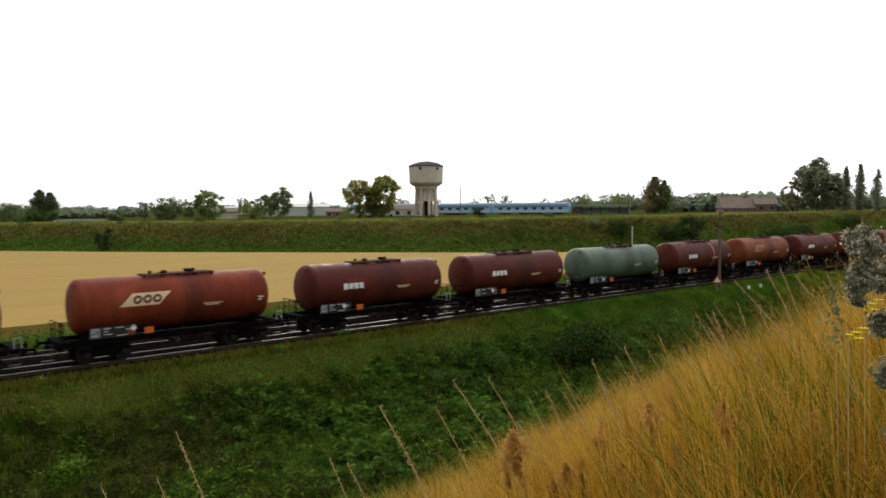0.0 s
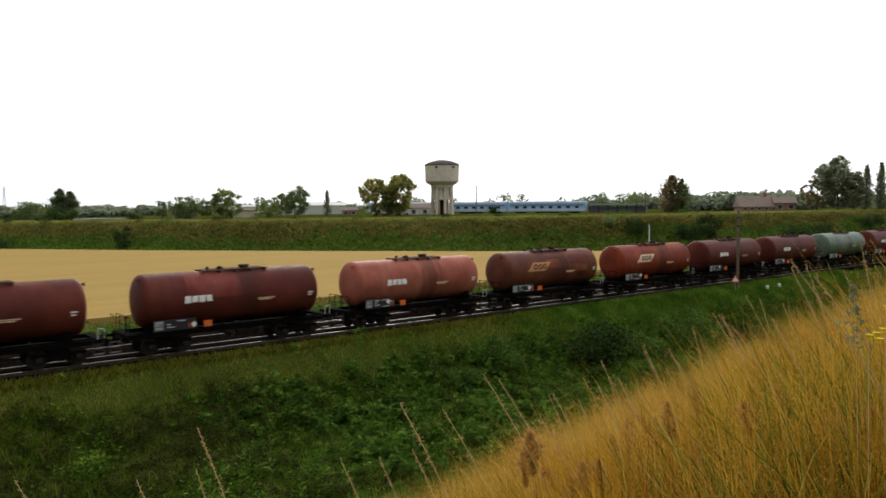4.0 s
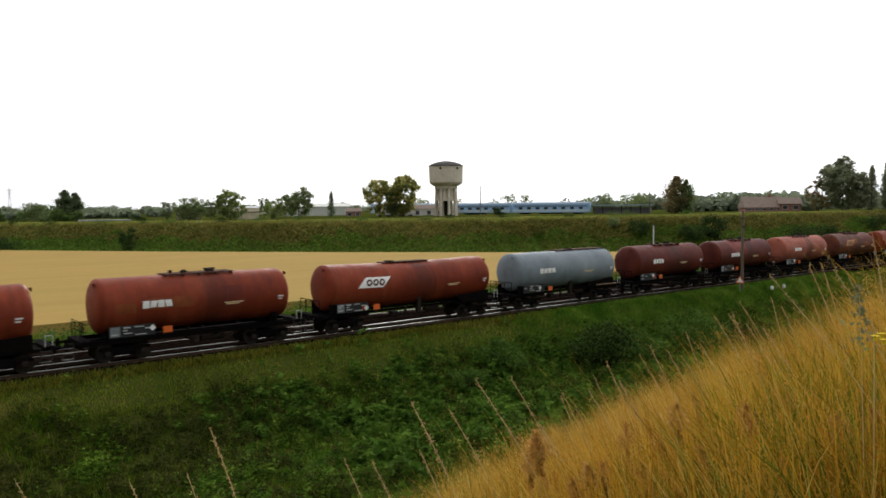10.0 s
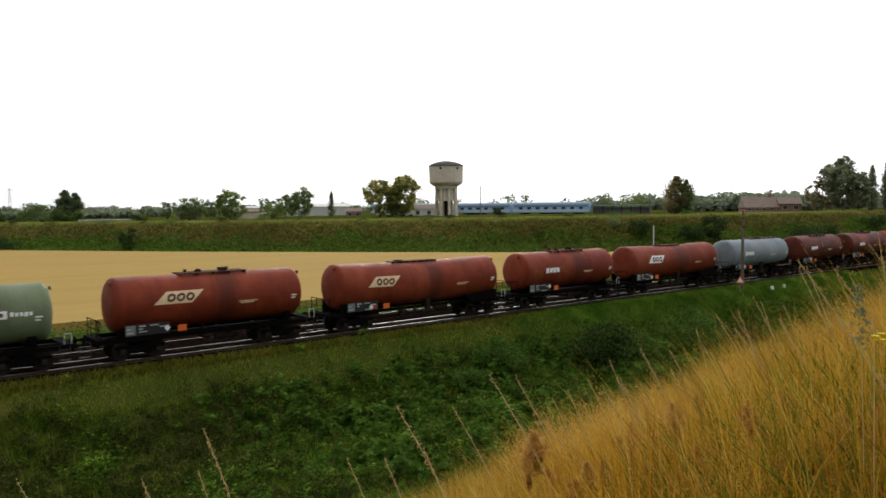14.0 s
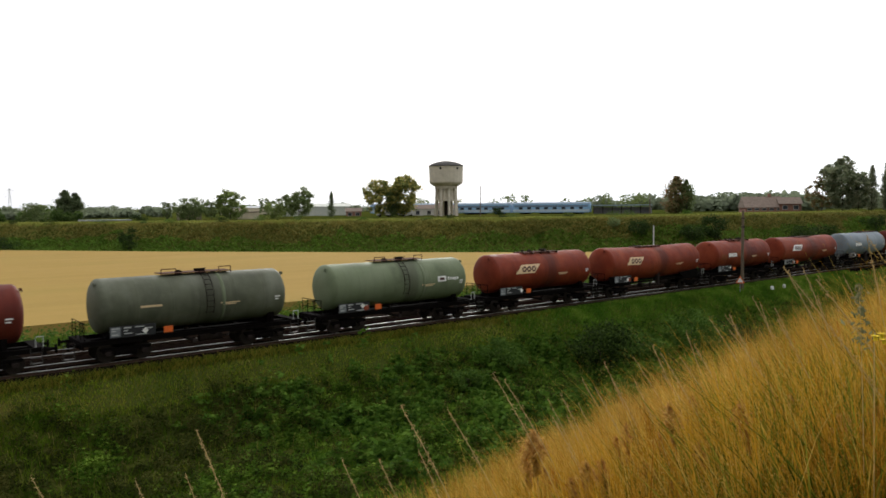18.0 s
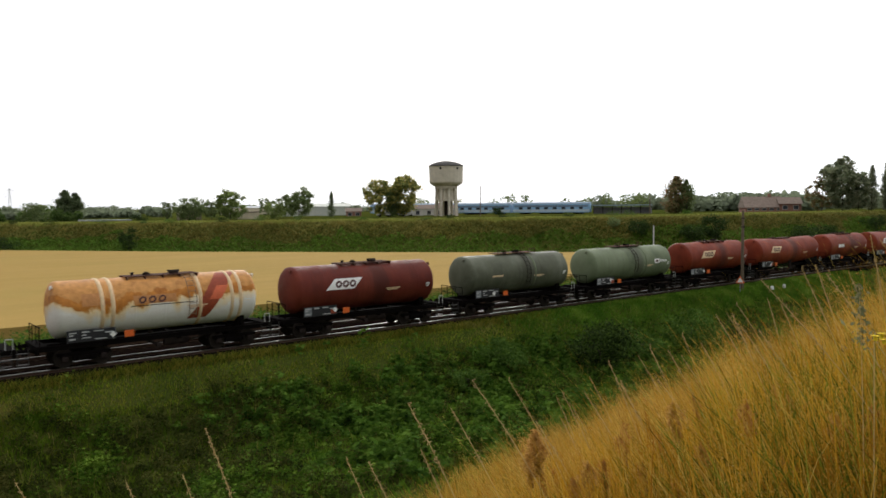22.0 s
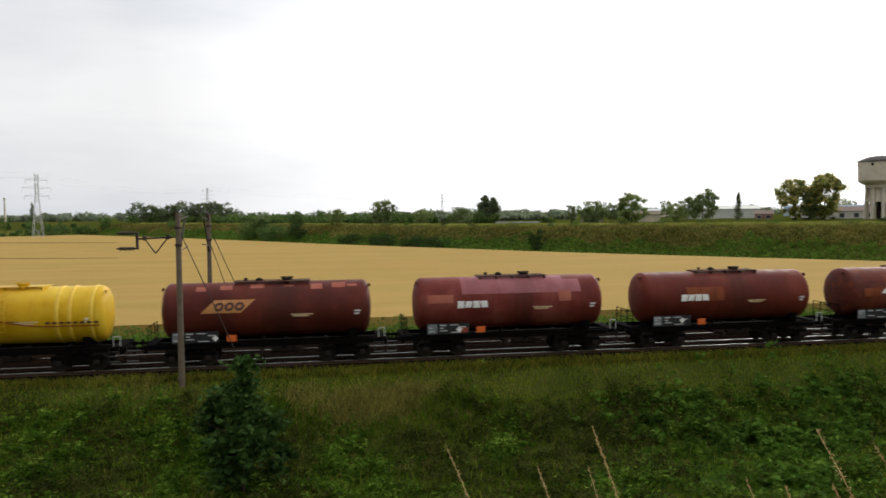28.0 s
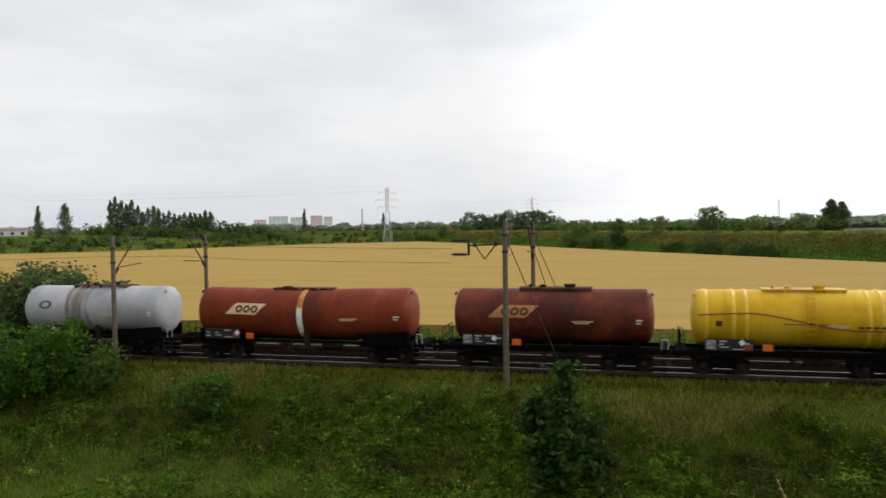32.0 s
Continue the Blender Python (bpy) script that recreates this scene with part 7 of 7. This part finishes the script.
M["petal"] = plain("yellow_petal", (0.85, 0.62, 0.02), 0.6, 0, 20, 0.15)


def build_woolly_plant():
    x, y, z = ray_root(80.7, 1.5)
    rng = np.random.default_rng(77)
    t = empty("woolly_weed", pose(x, y, z), "tall grey woolly weed with curled seed clusters", "weed")
    side = Vector((-math.cos(radians(74.9)), math.sin(radians(74.9)), 0))      # towards the open side of the slope
    back = Vector((math.sin(radians(74.9)), math.cos(radians(74.9)), 0))
    for st, (shift, H, count, u0) in enumerate(((0.0, 1.36, 21, 0.5), (0.09, 1.3, 15, 0.6), (0.17, 1.2, 10, 0.6))):
        stem = [Vector((0, 0, H * k / 10)) - side * shift * (0.35 + 0.65 * k / 10) + side * (0.2 * (k / 10) ** 2.6) + back * (0.06 * st) for k in range(11)]
        part("stem", tube(stem, lambda u: 0.0052 * (1.1 - 0.6 * u), 6), M["dull_stem"], t)
        for k in range(count):
            # flower arms that reach out and roll under at the tip; crowded at the top, apart below
            u = u0 + (1 - u0) * (k / (count - 1)) ** 0.7
            i = min(9, int(u * 10))
            p0 = stem[i].lerp(stem[i + 1], u * 10 - i)
            th = rng.uniform(-1.0, 1.0) + (0 if k % 3 else math.pi)
            ln = 0.07 * rng.uniform(0.65, 1.35)
            way = side * math.cos(th) + back * math.sin(th) * 0.8
            R, rise = 0.24 * ln, rng.uniform(0.1, 0.5) * ln
            roll = rng.uniform(2.6, 4.6)
            pts = []
            for j in range(17):
                v = j / 16
                if v < 0.45:
                    pts.append(p0 + way * (ln * v / 0.45) + Vector((0, 0, rise * math.sin(v / 0.45 * math.pi / 2))))
                else:
                    a = (v - 0.45) / 0.55 * roll
                    pts.append(p0 + way * (ln + R * math.sin(a)) + Vector((0, 0, rise - R + R * math.cos(a))))
            br = part("branch", tube(pts, lambda v: 0.002 + 0.0058 * float(smooth01((v - 0.2) / 0.5)), 7), M["felt"], t, "", True)
            for nm, mt, num, sd, sz in (("bud_coat", "bud", 130, 0.0066, 0.0062), ("wool", "wool", 430, 0.0068, 0.004)):
                v = rng.uniform(0.14, 1.0, num) * 16
                j = np.minimum(15, v.astype(int))
                A = np.array(pts)
                c = A[j] + (A[j + 1] - A[j]) * (v - j)[:, None]
                co, f = leaf_cards(rng, c + rng.normal(size=(num, 3)) * sd + np.array([0, 0, 0.004]), sz, 0.0, 0.45)
                tagged(cloud_mesh(nm, co, f, M[mt], br), kind="stuff")

    def go():
        rows = []
        for i in range(0, 65):
            s = i * 0.5
            g = 9.2 * GUST(s) - 3.0
            ax = back
            rows.append((s, pose(x, y, z) @ Matrix.Rotation(radians(-g), 4, ax)))
        walk(t, rows)
    SWAY.append(go)


build_woolly_plant()


def build_ragwort():
    for hd, r, tall in ((69.8, 2.3, 1.0), (70.7, 2.5, 1.04)):
        x, y, z = ray_root(hd, r)
        t = empty("yellow_wildflower", pose(x, y, z), "small yellow wildflower among golden grass", "flower", "yellow wildflowers")
        bm = bmesh.new()
        rod(bm, (0, 0, 0), (0, 0.02, tall), 0.0015, 6)
        part("stem", bm, M["straw"], t)
        for j in range(4):
            c = Vector((0.016 * math.cos(j * 1.7), 0.016 * math.sin(j * 1.7), tall + 0.01 * j))
            bm = bmesh.new()
            for q in range(9):
                a = q * 0.698
                d = Vector((math.cos(a), math.sin(a), 0.6)) * 0.014
                n = Vector((-math.sin(a), math.cos(a), 0)) * 0.005
                bm.faces.new([bm.verts.new(v) for v in (c, c + d * 0.6 - n, c + d, c + d * 0.6 + n)])
            rod(bm, c - Vector((0, 0, 0.006)), c + Vector((0, 0, 0.004)), 0.006, 8)
            part("blossom", bm, M["petal"], t)


build_ragwort()


def build_leafy_stalk():
    rng = np.random.default_rng(91)
    x, y, z = ray_root(69.1, 2.4)
    t = empty("leafy_stalk", pose(x, y, z), "slender grey-green leafy stalk standing in golden grass", "weed")
    tall = 7.48 - z
    pts = [Vector((-0.03 * (k / 10) ** 2, 0.02 * (k / 10) ** 2, tall * k / 10)) for k in range(11)]
    part("stem", tube(pts, lambda u: 0.0018 * (1.1 - 0.7 * u), 6), M["straw"], t)
    u = rng.uniform(0.84, 1.0, 110)
    w = 0.017 * (1.15 - 0.8 * (u - 0.84) / 0.16)
    c = np.stack([-0.03 * u ** 2 + rng.normal(size=110) * w, 0.02 * u ** 2 + rng.normal(size=110) * w, tall * u], 1)
    co, f = leaf_cards(rng, c, 0.009, 0.1, 0.4)
    tagged(cloud_mesh("leaf_mass", co, f, M["stalk_leaf"], t), kind="stuff")


build_leafy_stalk()


# ---- motion ----
RUN = ((0, 0.0), (1, 10.92), (2, 21.64), (3, 32.14), (4, 42.39), (5, 52.35), (6, 61.99), (7, 71.29), (8, 80.24), (9, 88.87), (10, 97.18), (11, 105.19), (12, 112.9),
       (13, 120.31), (14, 127.45), (15, 134.33), (16, 141.01), (17, 147.52), (18, 153.88), (19, 160.15), (20, 166.35), (21, 172.5), (22, 178.63), (23, 184.73),
       (24, 190.82), (25, 196.87), (26, 202.81), (27, 208.63), (28, 214.39), (29, 220.17), (30, 226.01), (31, 231.89), (32, 237.78))


def motions():
    for w, mid in WAGONS:
        walk(w, [(t, pose(mid + s, YC, 0)) for t, s in RUN])
    # wheels roll on the rails: one turn in 2.89 m; alike wheelsets share one set of keys
    ts, ss = [r[0] for r in RUN], [r[1] for r in RUN]
    steps = [k / 30 for k in range(0, 961)]
    for group, e in ((WHEELS_BACK, -0.9), (WHEELS_FRONT, 0.9)):
        walk(group[0], [(t, pose(e, 0, 0.46, 0, math.degrees(float(np.interp(t, ts, ss)) / 0.46) % 360.0, 0)) for t in steps])
        src = group[0].animation_data
        for o in group[1:]:
            o.rotation_mode = "QUATERNION"
            ad = o.animation_data_create()
            ad.action = src.action
            ad.action_slot = src.action_slot
    for fn in SWAY:
        fn()


motions()
